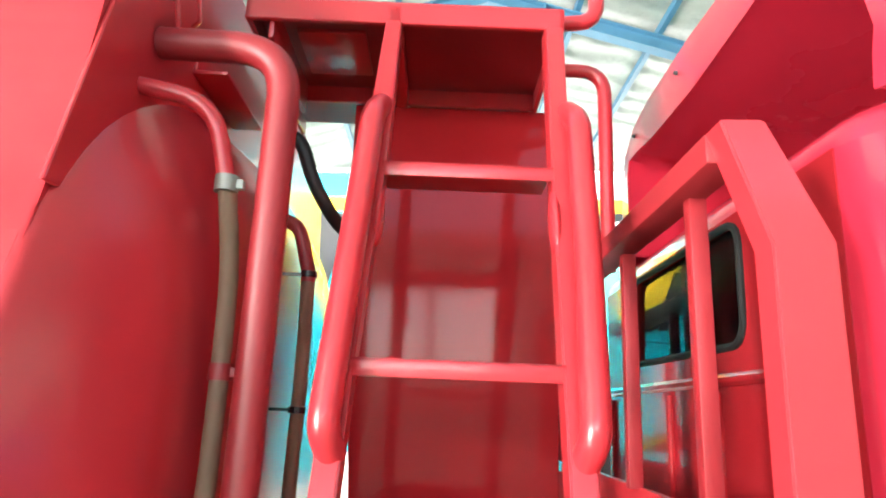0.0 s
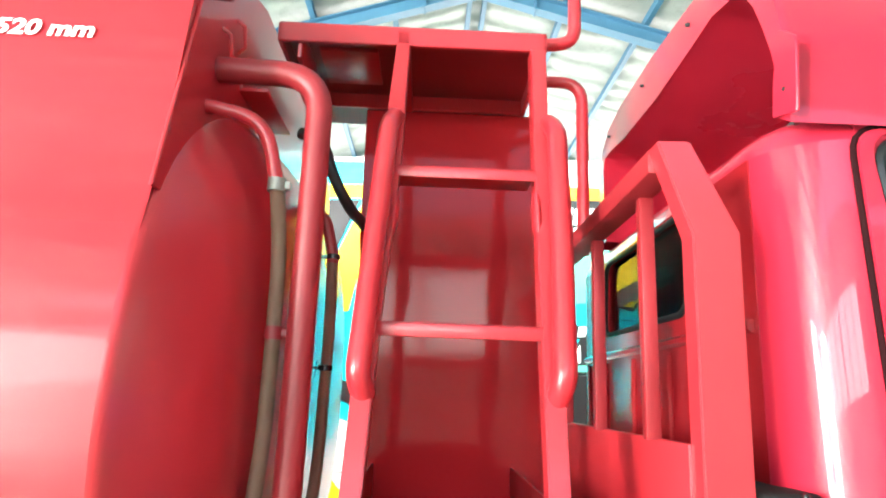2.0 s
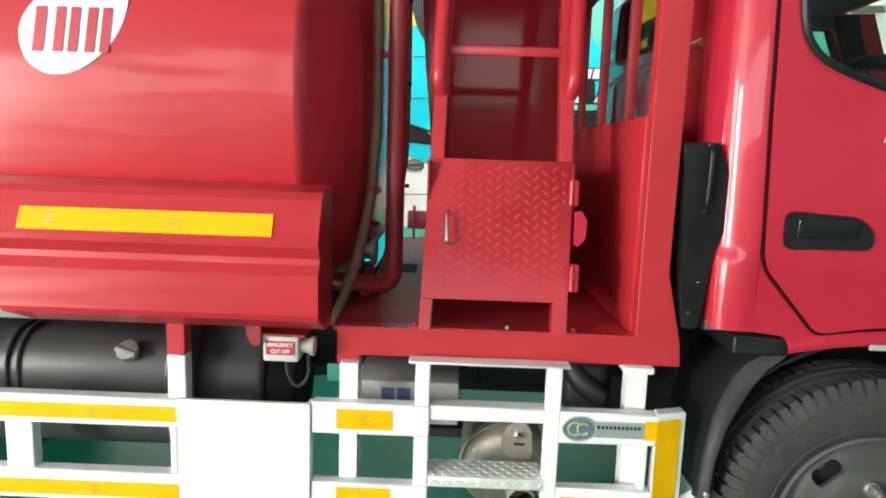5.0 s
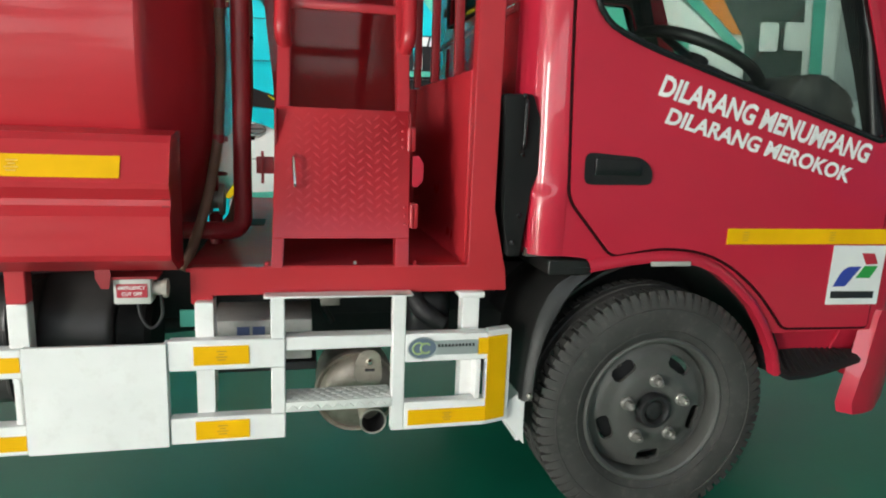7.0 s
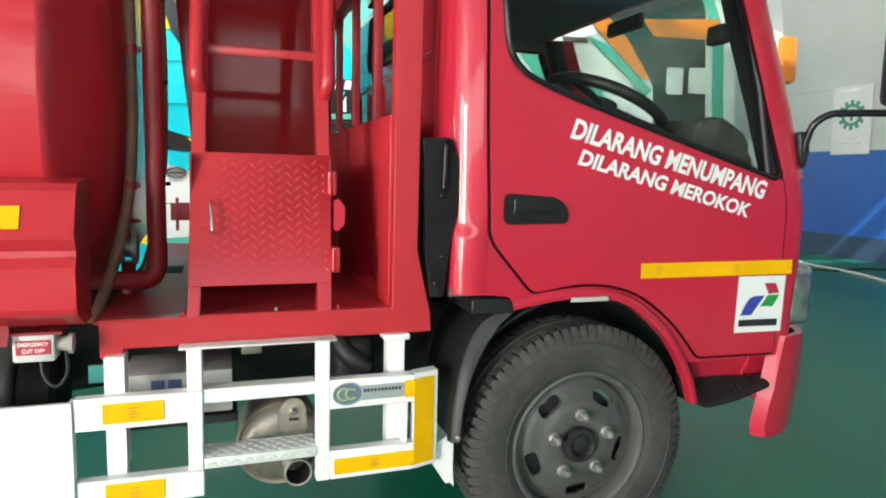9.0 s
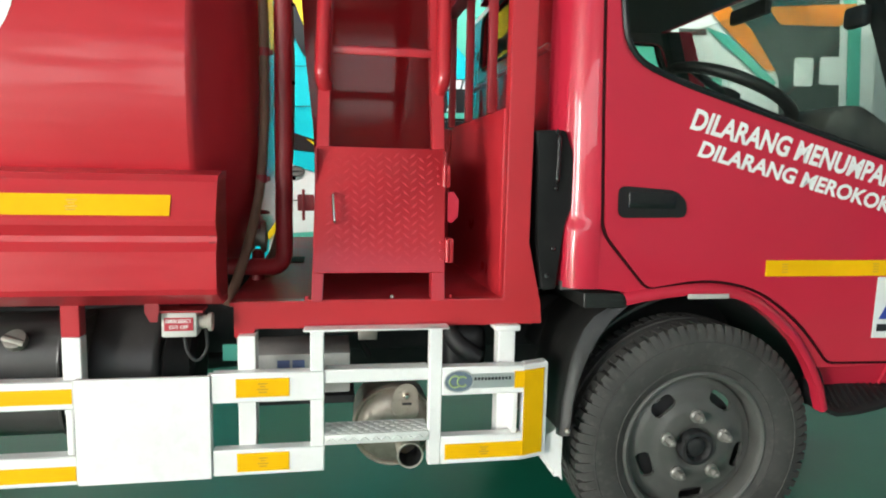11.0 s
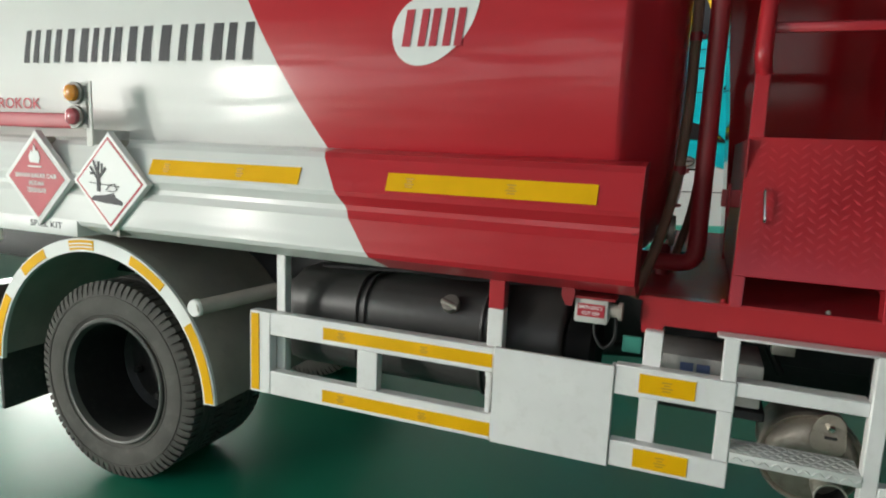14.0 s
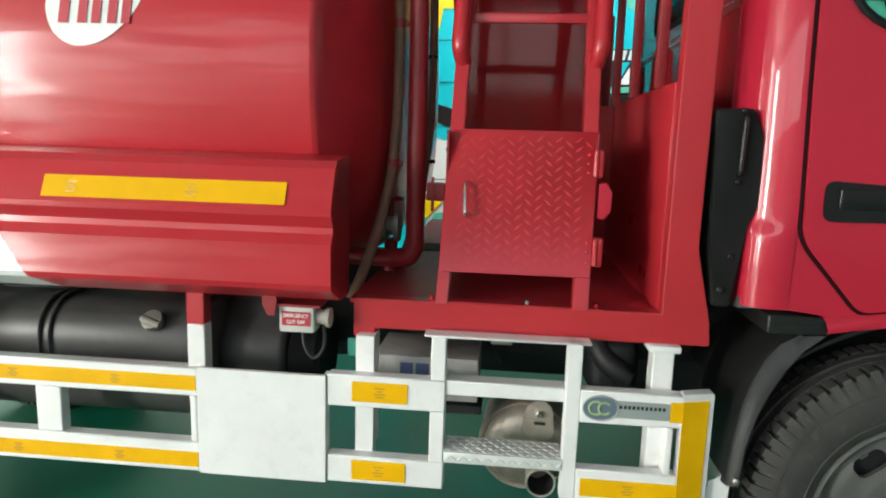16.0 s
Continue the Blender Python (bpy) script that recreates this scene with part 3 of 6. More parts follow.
vent2 = part("vent_pipe", bm, red_dull, truck, "thin red bent pipe")
bm = bmesh.new()
tube(bm, fillet([(-0.122, 0.6, 1.77), (-0.118, 0.6, 1.6), (-0.122, 0.6, 1.3), (-0.15, 0.58, 1.05), (-0.2, 0.5, 0.86)], 0.06, 4), 0.013, 10)
part("drain_hose", bm, hose_beige, vent2, "brown rubber drain hose")
for z in (1.775, 1.52, 1.20):
    bm = bmesh.new()
    lathe(bm, [(0.016, -0.006), (0.016, 0.006)], (-0.121, 0.6, z), "z", 10)
    box(bm, -0.175, -0.105, 0.597, 0.603, z - 0.003, z + 0.003)
    part("hose_tie", bm, black_gloss, vent2)
bm = bmesh.new()
tube(bm, fillet([(-0.25, 0.72, 2.13), (-0.185, 0.7, 2.10), (-0.15, 0.7, 2.0), (-0.11, 0.74, 1.935), (-0.085, 0.90, 1.93)], 0.06, 4), 0.016, 10)
part("air_hose", bm, plastic, truck, "black hose from the tank to the cabinet")

bm = bmesh.new()
lathe(bm, [(0.02, -0.245), (0.048, -0.243), (0.048, -0.229), (0.028, -0.227), (0.028, -0.206), (0.048, -0.204), (0.048, -0.190), (0.02, -0.188)], (0, 0.45, 1.01), "x", 24)
valve = part("drain_valve", bm, steel, truck, "bare metal flanged drain valve")
bm = bmesh.new()
tube(bm, [(-0.217, 0.45, 1.03), (-0.217, 0.45, 1.09)], 0.008, 8)
tube(bm, [(-0.217 + 0.034 * math.cos(a), 0.45 + 0.034 * math.sin(a), 1.09) for a in (2 * math.pi * k / 20 for k in range(21))], 0.005, 6)
part("hand_wheel", bm, red_dull, valve)
bm = bmesh.new()
tube(bm, fillet([(-0.217, 0.45, 0.97), (-0.217, 0.45, 0.90), (-0.217, 0.45, 0.87)], 0.02, 3), 0.02, 12)
part("valve_leg", bm, red_dull, valve)

# ---- working platform between cab and tank ----
bm = bmesh.new()
box(bm, -0.25, 0.60, 0.07, 1.83, 0.862, 0.872)
bed = part("bed_floor", bm, red_matt, truck, "red painted steel deck plate")
bm = boxes([(-0.18, -0.09, 0.83, 1.0, 0.872, 0.875)], 0.001)
part("drain_slot", bm, plastic_matt, bed)
# fascia running up into the headboard's edge post
edge = [(-0.238, 0.778), (-0.185, 0.778), (-0.183, 0.802), (0.617, 0.802), (0.612, 0.86), (0.572, 1.036), (0.576, 1.727), (0.506, 1.873), (0.452, 1.871), (0.502, 1.722), (0.500, 0.876), (-0.238, 0.876)]
bm = sheet(edge, [], lambda x, z: (x, 0.058, z), (0, 0.045, 0))
bmesh.ops.bevel(bm, geom=[e for e in bm.edges if len(e.link_faces) == 2 and e.calc_face_angle(0) > 1.0], offset=0.003, segments=2, affect="EDGES")
fascia = part("fascia_post", bm, red_paint, truck, "red sheet fascia with the headboard's edge post")
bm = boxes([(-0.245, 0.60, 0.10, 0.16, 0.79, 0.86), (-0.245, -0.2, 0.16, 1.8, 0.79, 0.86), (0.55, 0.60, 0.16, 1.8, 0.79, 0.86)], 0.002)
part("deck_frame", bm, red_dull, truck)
# headboard
bm = bmesh.new()
box(bm, 0.497, 0.507, 0.10, 1.80, 0.872, 1.412, 0.001)
headboard = part("headboard_sheet", bm, red_paint, truck, "red sheet headboard behind the cab")
bm = boxes([(0.452, 0.506, 0.10, 1.80, 1.832, 1.872)], 0.004, 2)
part("top_rail", bm, red_dull, headboard)
for i in range(5):
    y = 0.24 + 0.33 * i
    bm = boxes([(0.479, 0.505, y - 0.012, y + 0.012, 1.409, 1.84)], 0.003, 2)
    part("headboard_bar", bm, red_dull, headboard)
bm = boxes([(0.55, 0.60, 1.76, 1.80, 0.80, 1.87)], 0.003)
part("far_post", bm, red_dull, headboard)


def lean(z):
    """How far back the ladder stands at a height."""
    return 0.05 + 0.33 * (z - 0.87)


# ---- ladder ----
def leg(bm, rows, depth):
    """A bar along the leaning ladder: rows of (z, x0, x1)."""
    rings = []
    for z, x0, x1 in rows:
        y = lean(z)
        rings.append([bm.verts.new(p) for p in ((x0, y, z), (x1, y, z), (x1, y + depth, z), (x0, y + depth, z))])
    for a, b in zip(rings, rings[1:]):
        for k in range(4):
            bm.faces.new((a[k], a[(k + 1) % 4], b[(k + 1) % 4], b[k]))
    bm.faces.new(rings[0][::-1])
    bm.faces.new(rings[-1])
    bmesh.ops.bevel(bm, geom=bm.edges[:], offset=0.003, segments=2, affect="EDGES")


ladder = tagged(new("ladder"), "red welded steel ladder up to the tank top")
ladder.parent = truck
bm = bmesh.new()
leg(bm, [(0.874, -0.036, -0.006), (1.29, -0.024, 0.012), (1.6, -0.018, 0.018), (1.94, -0.008, 0.034), (2.29, 0.004, 0.036)], 0.05)
part("ladder_rail", bm, red_paint, ladder)
bm = bmesh.new()
leg(bm, [(0.874, 0.292, 0.330), (1.29, 0.309, 0.345), (1.6, 0.312, 0.352), (1.94, 0.317, 0.350), (2.29, 0.325, 0.362)], 0.05)
part("ladder_rail", bm, red_paint, ladder)
for z0, z1, x0, x1 in ((1.571, 1.597, 0.012, 0.316), (1.913, 1.938, 0.026, 0.320)):
    bm = bmesh.new()
    y = lean(z1)
    box(bm, x0, x1, y - 0.004, y + 0.125, z1 - 0.005, z1, 0.001)
    box(bm, x0, x1, y - 0.004, y + 0.003, z0, z1, 0.001)
    part("rung", bm, red_paint, ladder, "red folded sheet rung")
for sx, xs in ((-1, (-0.004, 0.002, 0.008)), (1, (0.338, 0.352, 0.362))):
    bm = bmesh.new()
    pts = [(xs[0] - 0.004 * sx, lean(1.47) + 0.015, 1.465), (xs[0] + 0.006 * sx, lean(1.5) - 0.026, 1.50), (xs[1] + 0.004 * sx, lean(1.75) - 0.030, 1.75), (xs[2] + 0.002 * sx, lean(2.03) - 0.030, 2.03), (xs[2] - 0.006 * sx, lean(2.07) + 0.012, 2.07)]
    tube(bm, fillet(pts, 0.05, 5), 0.0215, 16)
    part("grab_tube", bm, red_paint, ladder, "thick red grab tube welded to the ladder rail")
for x, z, half in ((0.319, 1.835, 0.068), (0.028, 1.832, 0.055)):
    bm = bmesh.new()
    bmesh.ops.create_uvsphere(bm, u_segments=20, v_segments=14, radius=1)
    tilt = Matrix.Rotation(math.atan(-0.33), 4, "X")
    bmesh.ops.transform(bm, matrix=Matrix.Translation((x, lean(z) + 0.020, z)) @ tilt @ Matrix.Diagonal((0.0105, 0.026, half, 1)), verts=bm.verts)
    part("weld_gusset", bm, red_paint, ladder, "swollen weld where the grab tube joins the rail")
# locker at the foot of the ladder: chequered door with hinges and a bow handle
bm = bmesh.new()
rows = [(0.95, -0.033, 0.332), (1.296, -0.025, 0.346)]
vs = []
for z, x0, x1 in rows:
    vs.append([bm.verts.new(p) for p in ((x0, lean(z) - 0.006, z), (x1, lean(z) - 0.006, z), (x1, lean(z) + 0.003, z), (x0, lean(z) + 0.003, z))])
for k in range(4):
    bm.faces.new((vs[0][k], vs[0][(k + 1) % 4], vs[1][(k + 1) % 4], vs[1][k]))
bm.faces.new(vs[0][::-1])
bm.faces.new(vs[1])
bmesh.ops.bevel(bm, geom=bm.edges[:], offset=0.002, segments=1, affect="EDGES")
locker_door = part("locker_door", bm, red_paint, ladder, "red chequer-plate locker door, closed")
bm = bmesh.new()
for i in range(14):
    for j in range(14):
        x, z = 0.012 + 0.0238 * i, 0.966 + 0.0238 * j + (0.0119 if i % 2 else 0)
        if x > 0.322 - 0.02 * (1.29 - z) or z > 1.282:
            continue
        a = radians(42 if i % 2 else -42)
        m = Matrix.Translation((x, lean(z) - 0.0063, z)) @ Matrix.Rotation(math.atan(-0.33), 4, "X") @ Matrix.Rotation(a, 4, "Y")
        v = [bm.verts.new(m @ Vector(p)) for p in ((-0.0145, 0, 0), (0, 0, 0.0032), (0.0145, 0, 0), (0, 0, -0.0032), (-0.008, -0.00011, 0), (0.008, -0.00011, 0))]
        for f in ((0, 1, 4), (4, 1, 5), (5, 1, 2), (2, 3, 5), (5, 3, 4), (4, 3, 0)):
            bm.faces.new([v[k] for k in f])
part("chequer_ribs", bm, red_paint, locker_door, kind="stuff")
bm = bmesh.new()
tube(bm, fillet([(0.024, lean(1.166), 1.166), (0.022, lean(1.166) - 0.035, 1.164), (0.026, lean(1.086) - 0.035, 1.086), (0.028, lean(1.086), 1.084)], 0.012, 4), 0.0042, 8)
part("bow_handle", bm, chrome, locker_door, "worn brass-coloured bow handle")
for z0, z1 in ((1.185, 1.252), (0.975, 1.045)):
    bm = bmesh.new()
    y = lean((z0 + z1) / 2)
    box(bm, 0.338, 0.358, y - 0.014, y + 0.02, z0, z1, 0.005, 2)
    tube(bm, [(0.340, y - 0.012, z0 + 0.003), (0.340, y - 0.012, z1 - 0.003)], 0.007, 10)
    part("hinge", bm, red_paint, locker_door)
    for z in (z0 + 0.012, (z0 + z1) / 2, z1 - 0.012):
        bm = bmesh.new()
        lathe(bm, [(0.004, 0.0), (0.004, -0.003), (0.002, -0.004)], (0.322, lean(z) - 0.006, z), "y", 8)
        part("rivet", bm, red_paint, locker_door)
bm = bmesh.new()
prism(bm, [(0.346, 1.09), (0.358, 1.085), (0.376, 1.104), (0.378, 1.152), (0.362, 1.176), (0.346, 1.172)], "y", lean(1.13) - 0.012, lean(1.13) - 0.007, 0.001, 1)
part("hasp_plate", bm, red_cab, locker_door)
bm = bmesh.new()
box(bm, -0.075, -0.03, 0.14, 0.165, 1.115, 1.16, 0.003)
tube(bm, [(-0.058, 0.13, 1.09), (-0.058, 0.13, 1.175)], 0.004, 8)
part("latch", bm, red_dull, locker_door, "red padlock latch")
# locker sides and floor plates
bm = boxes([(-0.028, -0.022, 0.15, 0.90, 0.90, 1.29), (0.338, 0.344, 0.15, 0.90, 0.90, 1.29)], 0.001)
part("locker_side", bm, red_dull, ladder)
bm = boxes([(-0.055, 0.36, 0.062, 0.12, 0.872, 0.878)], 0.001)
part("foot_plate", bm, red_matt, ladder)
for x, mt in ((0.185, steel), (-0.048, red_matt), (0.350, red_matt)):
    bm = bmesh.new()
    lathe(bm, [(0.006, 0.878), (0.006, 0.883), (0.0035, 0.887)], (x, 0.078, 0), "z", 6)
    part("bolt", bm, mt, ladder)
# hose cabinet behind the ladder: a big glossy face
bm = bmesh.new()
prism(bm, [(-0.030, 0.875), (0.42, 0.875), (0.42, 2.29), (-0.102, 2.29), (-0.098, 1.9), (-0.078, 1.62), (-0.055, 1.4), (-0.036, 1.05)], "y", 0.90, 1.35, 0.004, 2)
part("hose_cabinet", bm, red_mirror, truck, "tall glossy red hose cabinet", angle=12)

bm = boxes([(0.418, 0.496, 0.93, 0.95, 0.875, 1.405)], 0.001)
part("infill_panel", bm, red_deep, truck)

# top platform
bm = bmesh.new()
y0 = 0.525
for r in ((-0.283, 0.366, y0, y0 + 0.012, 2.286, 2.334), (-0.283, -0.271, y0, 1.1, 2.286, 2.334), (0.354, 0.366, y0, 1.1, 2.286, 2.334), (0.004, 0.034, y0, 1.1, 2.286, 2.326), (-0.283, 0.366, 0.88, 0.892, 2.286, 2.334)):
    box(bm, *r, 0.002, 1)
platform = part("platform_frame", bm, red_paint, truck, "red angle-steel platform at the ladder's head")
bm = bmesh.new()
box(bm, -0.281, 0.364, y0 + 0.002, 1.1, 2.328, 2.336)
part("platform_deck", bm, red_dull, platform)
bm = bmesh.new()
box(bm, -0.235, -0.225, y0 + 0.012, 0.88, 2.25, 2.328, 0.001)
box(bm, -0.2, -0.05, 0.62, 0.80, 2.318, 2.3275, 0.001)
part("stiffener", bm, red_paint, platform)
bm = bmesh.new()
tube(bm, fillet([(0.366, 0.755, 2.328), (0.505, 0.755, 2.328), (0.505, 0.755, 1.84)], 0.06, 6), 0.0165, 12)
part("hand_rail", bm, red_paint, platform, "bent red hand rail")
bm = bmesh.new()
tube(bm, fillet([(0.36, 0.58, 2.335), (0.445, 0.58, 2.345), (0.447, 0.58, 2.51)], 0.045, 6), 0.0165, 12)
part("hand_rail", bm, red_paint, platform, "bent red hand rail")
bm = bmesh.new()
tube(bm, fillet([(0.36, 1.05, 2.335), (0.445, 1.05, 2.345), (0.447, 1.05, 2.51)], 0.045, 6), 0.0165, 12)
part("hand_rail", bm, red_paint, platform, "bent red hand rail")

# ---- side guards ----
def guard(rows, label, bevel=0.003):
    g = tagged(new("side_guard"), label)
    g.parent = truck
    for name, r in rows:
        bm = bmesh.new()
        box(bm, *r, bevel, 1)
        part(name, bm, white_paint, g)
    return g


Y0, Y1 = -0.002, 0.035
gA = guard([("rail", (-0.289, 0.0, Y0, Y1, 0.619, 0.699)), ("rail", (-0.289, 0.0, Y0, Y1, 0.42, 0.491)), ("post", (-0.037, -0.001, Y0 + 0.003, Y1 + 0.003, 0.45, 0.808)), ("post", (-0.226, -0.180, 0.03, 0.065, 0.45, 0.790)), ("angle_web", (-0.184, -0.180, 0.03, 0.10, 0.5, 0.79))], "white box-section side guard with yellow tape")
gS = guard([("step_bar", (0.0, 0.283, 0.004, 0.055, 0.662, 0.698)), ("hanger", (-0.055, 0.338, -0.002, 0.05, 0.804, 0.810))], "white step frame")
gB = guard([("post", (0.282, 0.318, Y0, Y1, 0.42, 0.810)), ("rail", (0.318, 0.552, Y0, Y1, 0.618, 0.698)), ("rail", (0.318, 0.552, Y0, Y1, 0.42, 0.50)), ("post", (0.486, 0.536, 0.045, 0.095, 0.44, 0.795)), ("inner_frame", (0.520, 0.536, Y0 + 0.004, 0.05, 0.50, 0.618))], "white side guard with a swept-back end")
bm = bmesh.new()
prism(bm, [(0.552, Y0), (0.628, 0.022), (0.628, 0.06), (0.552, Y1)], "z", 0.42, 0.70, 0.003, 1)
part("end_piece", bm, white_paint, gB)
bm = bmesh.new()
box(bm, 0.474, 0.548, 0.035, 0.10, 0.786, 0.803, 0.004)
part("post_flange", bm, white_paint, gB)
gP = guard([("panel", (-0.616, -0.291, -0.008, 0.004, 0.418, 0.695)), ("edge", (-0.616, -0.608, 0.004, 0.03, 0.418, 0.695)), ("edge", (-0.299, -0.291, 0.004, 0.03, 0.418, 0.695))], "plain white sheet panel in the side guard", 0.001)
gC = guard([("rail", (-1.37, -0.618, Y0, Y1, 0.618, 0.692)), ("rail", (-1.37, -0.618, Y0, Y1, 0.418, 0.497)), ("end_piece", (-1.45, -1.37, Y0, Y1, 0.418, 0.692)), ("upright", (-1.053, -0.983, Y0 + 0.003, Y1, 0.497, 0.618)), ("inner_edge", (-0.64, -0.624, Y0 + 0.003, Y1, 0.497, 0.618)), ("post", (-1.372, -1.338, 0.035, 0.07, 0.44, 0.905)), ("post", (-0.646, -0.600, 0.01, 0.05, 0.60, 0.80))], "long white side guard with yellow tape")
bm = boxes([(-0.646, -0.600, 0.01, 0.05, 0.80, 0.905)], 0.003)
part("post_head", bm, red_paint, gC)
for g, x0, x1, z0, z1, n in ((gA, -0.227, -0.091, 0.634, 0.684, 1), (gA, -0.227, -0.093, 0.431, 0.481, 1), (gC, -1.171, -0.622, 0.634, 0.672, 2), (gC, -1.171, -0.620, 0.431, 0.470, 2), (gB, 0.329, 0.552, 0.434, 0.478, 1), (gB, 0.524, 0.552, 0.634, 0.682, 0)):
    tape_strip(g, x0, x1, z0, z1, Y0, Y0, n)
bm = boxes([(-1.442, -1.412, Y0 - 0.003, Y0, 0.428, 0.684)], 0)
part("reflective_tape", bm, yellow_tape, gC)
bm = bmesh.new()
prism(bm, [(0.552, Y0 - 0.003), (0.616, 0.0155), (0.616, 0.019), (0.552, Y0)], "z", 0.434, 0.684)
part("reflective_tape", bm, yellow_tape, gB)
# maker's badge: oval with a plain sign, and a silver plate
bm = bmesh.new()
lathe(bm, [(1, -0.003), (0.94, -0.0055)], (0, 0, 0), "y", 32)
bmesh.ops.transform(bm, matrix=Matrix.Translation((0.365, Y0 + 0.002, 0.658)) @ Matrix.Diagonal((0.040, 1, 0.029, 1)), verts=bm.verts)
badge = part("oval_badge", bm, badge_blue, gB, "faded grey-blue oval maker's badge")
bm = bmesh.new()
for r0, x0 in ((0.016, 0.354), (0.014, 0.374)):
    tube(bm, [(x0 + r0 * math.cos(a), Y0 - 0.0042, 0.658 + r0 * math.sin(a)) for a in (radians(40 + 280 * k / 16) for k in range(17))], 0.0028, 6)
part("badge_sign", bm, olive_print, badge)
bm = bmesh.new()
tube(bm, [(0.365 + 0.041 * math.cos(a), Y0 - 0.003, 0.658 + 0.030 * math.sin(a)) for a in (2 * math.pi * k / 32 for k in range(33))], 0.0022, 6)
part("badge_rim", bm, silver_print, badge)
bm = boxes([(0.400, 0.522, Y0 - 0.003, Y0, 0.637, 0.678)], 0.001)
plate = part("name_plate", bm, silver_print, gB, "silver maker's plate")
bm = bmesh.new()
for k in range(11):
    box(bm, 0.408 + k * 0.0098, 0.414 + k * 0.0098, Y0 - 0.0042, Y0 - 0.003, 0.660, 0.668)
part("plate_printing", bm, dark_print, plate)
# chequered aluminium tread
bm = bmesh.new()
box(bm, 0.0, 0.283, -0.004, 0.088, 0.515, 0.521, 0.001)
box(bm, 0.0, 0.283, -0.006, -0.001, 0.494, 0.521, 0.001)
tread = part("step_tread", bm, alu, gS, "aluminium chequer-plate step")
bm = bmesh.new()
for i in range(19):
    for j in range(-1, 5):
        x = 0.010 + 0.0148 * i
        y, z = (0.004 + 0.0185 * j, 0.5215) if j >= 0 else (-0.0065, 0.507)
        a = radians(40 if (i + j) % 2 else -40)
        m = Matrix.Translation((x, y, z)) @ (Matrix.Rotation(a, 4, "Z") if j >= 0 else Matrix.Rotation(radians(90), 4, "X") @ Matrix.Rotation(a, 4, "Z"))
        v = [bm.verts.new(m @ Vector(p)) for p in ((-0.0105, 0, 0), (0, 0.003, 0), (0.0105, 0, 0), (0, -0.003, 0), (-0.005, 0, 0.0022), (0.005, 0, 0.0022))]
        for f in ((0, 1, 4), (4, 1, 5), (5, 1, 2), (2, 3, 5), (5, 3, 4), (4, 3, 0)):
            bm.faces.new([v[k] for k in f])
part("tread_ribs", bm, alu, tread, kind="stuff")


# ---- wheels ----
def tyre_mesh(width, r=0.385, lugs=76):
    bm = bmesh.new()
    w = width / 2
    prof = [(0.225, w * 0.70), (0.238, w * 0.86), (0.27, w * 0.97), (0.31, w), (0.345, w * 0.96), (0.366, w * 0.87), (0.374, w * 0.80), (0.3745, w * 0.3)]
    prof = [(a, -b) for a, b in prof] + [(a, b) for a, b in prof[::-1]]
    lathe(bm, prof, (0, 0, 0), "y", 72, False, False)
    # ring marks on the sidewall
    for rr in (0.262, 0.332):
        tube(bm, [(rr * math.cos(a), -w * (0.955 if rr < 0.3 else 0.985), rr * math.sin(a)) for a in (2 * math.pi * k / 60 for k in range(61))], 0.0022, 5)
    # shoulder lugs and centre ribs
    for k in range(lugs):
        a = 2 * math.pi * k / lugs
        da = 2 * math.pi / lugs * 0.66
        for s in (-1, 1):
            pts = []
            for rr, ww in ((0.338, 0.985), (0.364, 0.945), (0.386, 0.83), (0.386, 0.38), (0.37, 0.38)):
                for q in (0, da):
                    t = a + q + (0.03 if s > 0 else 0)
                    pts.append(bm.verts.new((rr * math.cos(t), s * w * ww, rr * math.sin(t))))
            for i in range(4):
                bm.faces.new((pts[2 * i], pts[2 * i + 1], pts[2 * i + 3], pts[2 * i + 2]))
            bm.faces.new([pts[j] for j in (0, 2, 4, 6, 8)])
            bm.faces.new([pts[j] for j in (1, 3, 5, 7, 9)])
    for y in (-0.2, 0.2):
        lathe(bm, [(0.372, (y - 0.16) * w), (0.385, (y - 0.13) * w), (0.385, (y + 0.13) * w), (0.372, (y + 0.16) * w)], (0, 0, 0), "y", 72, False, False)
    return bm


def slot_loop(cx, cz, half_len, half_w, ang, n=5):
    ca, sa = math.cos(ang), math.sin(ang)
    out = []
    for sgn, a0 in ((1, -90), (-1, 90)):
        for i in range(n + 1):
            t = radians(a0 + 180 * i / n)
            u, v = sgn * (half_len - half_w) + half_w * math.cos(t), half_w * math.sin(t)
            out.append((cx + u * ca - v * sa, cz + u * sa + v * ca))
    return out


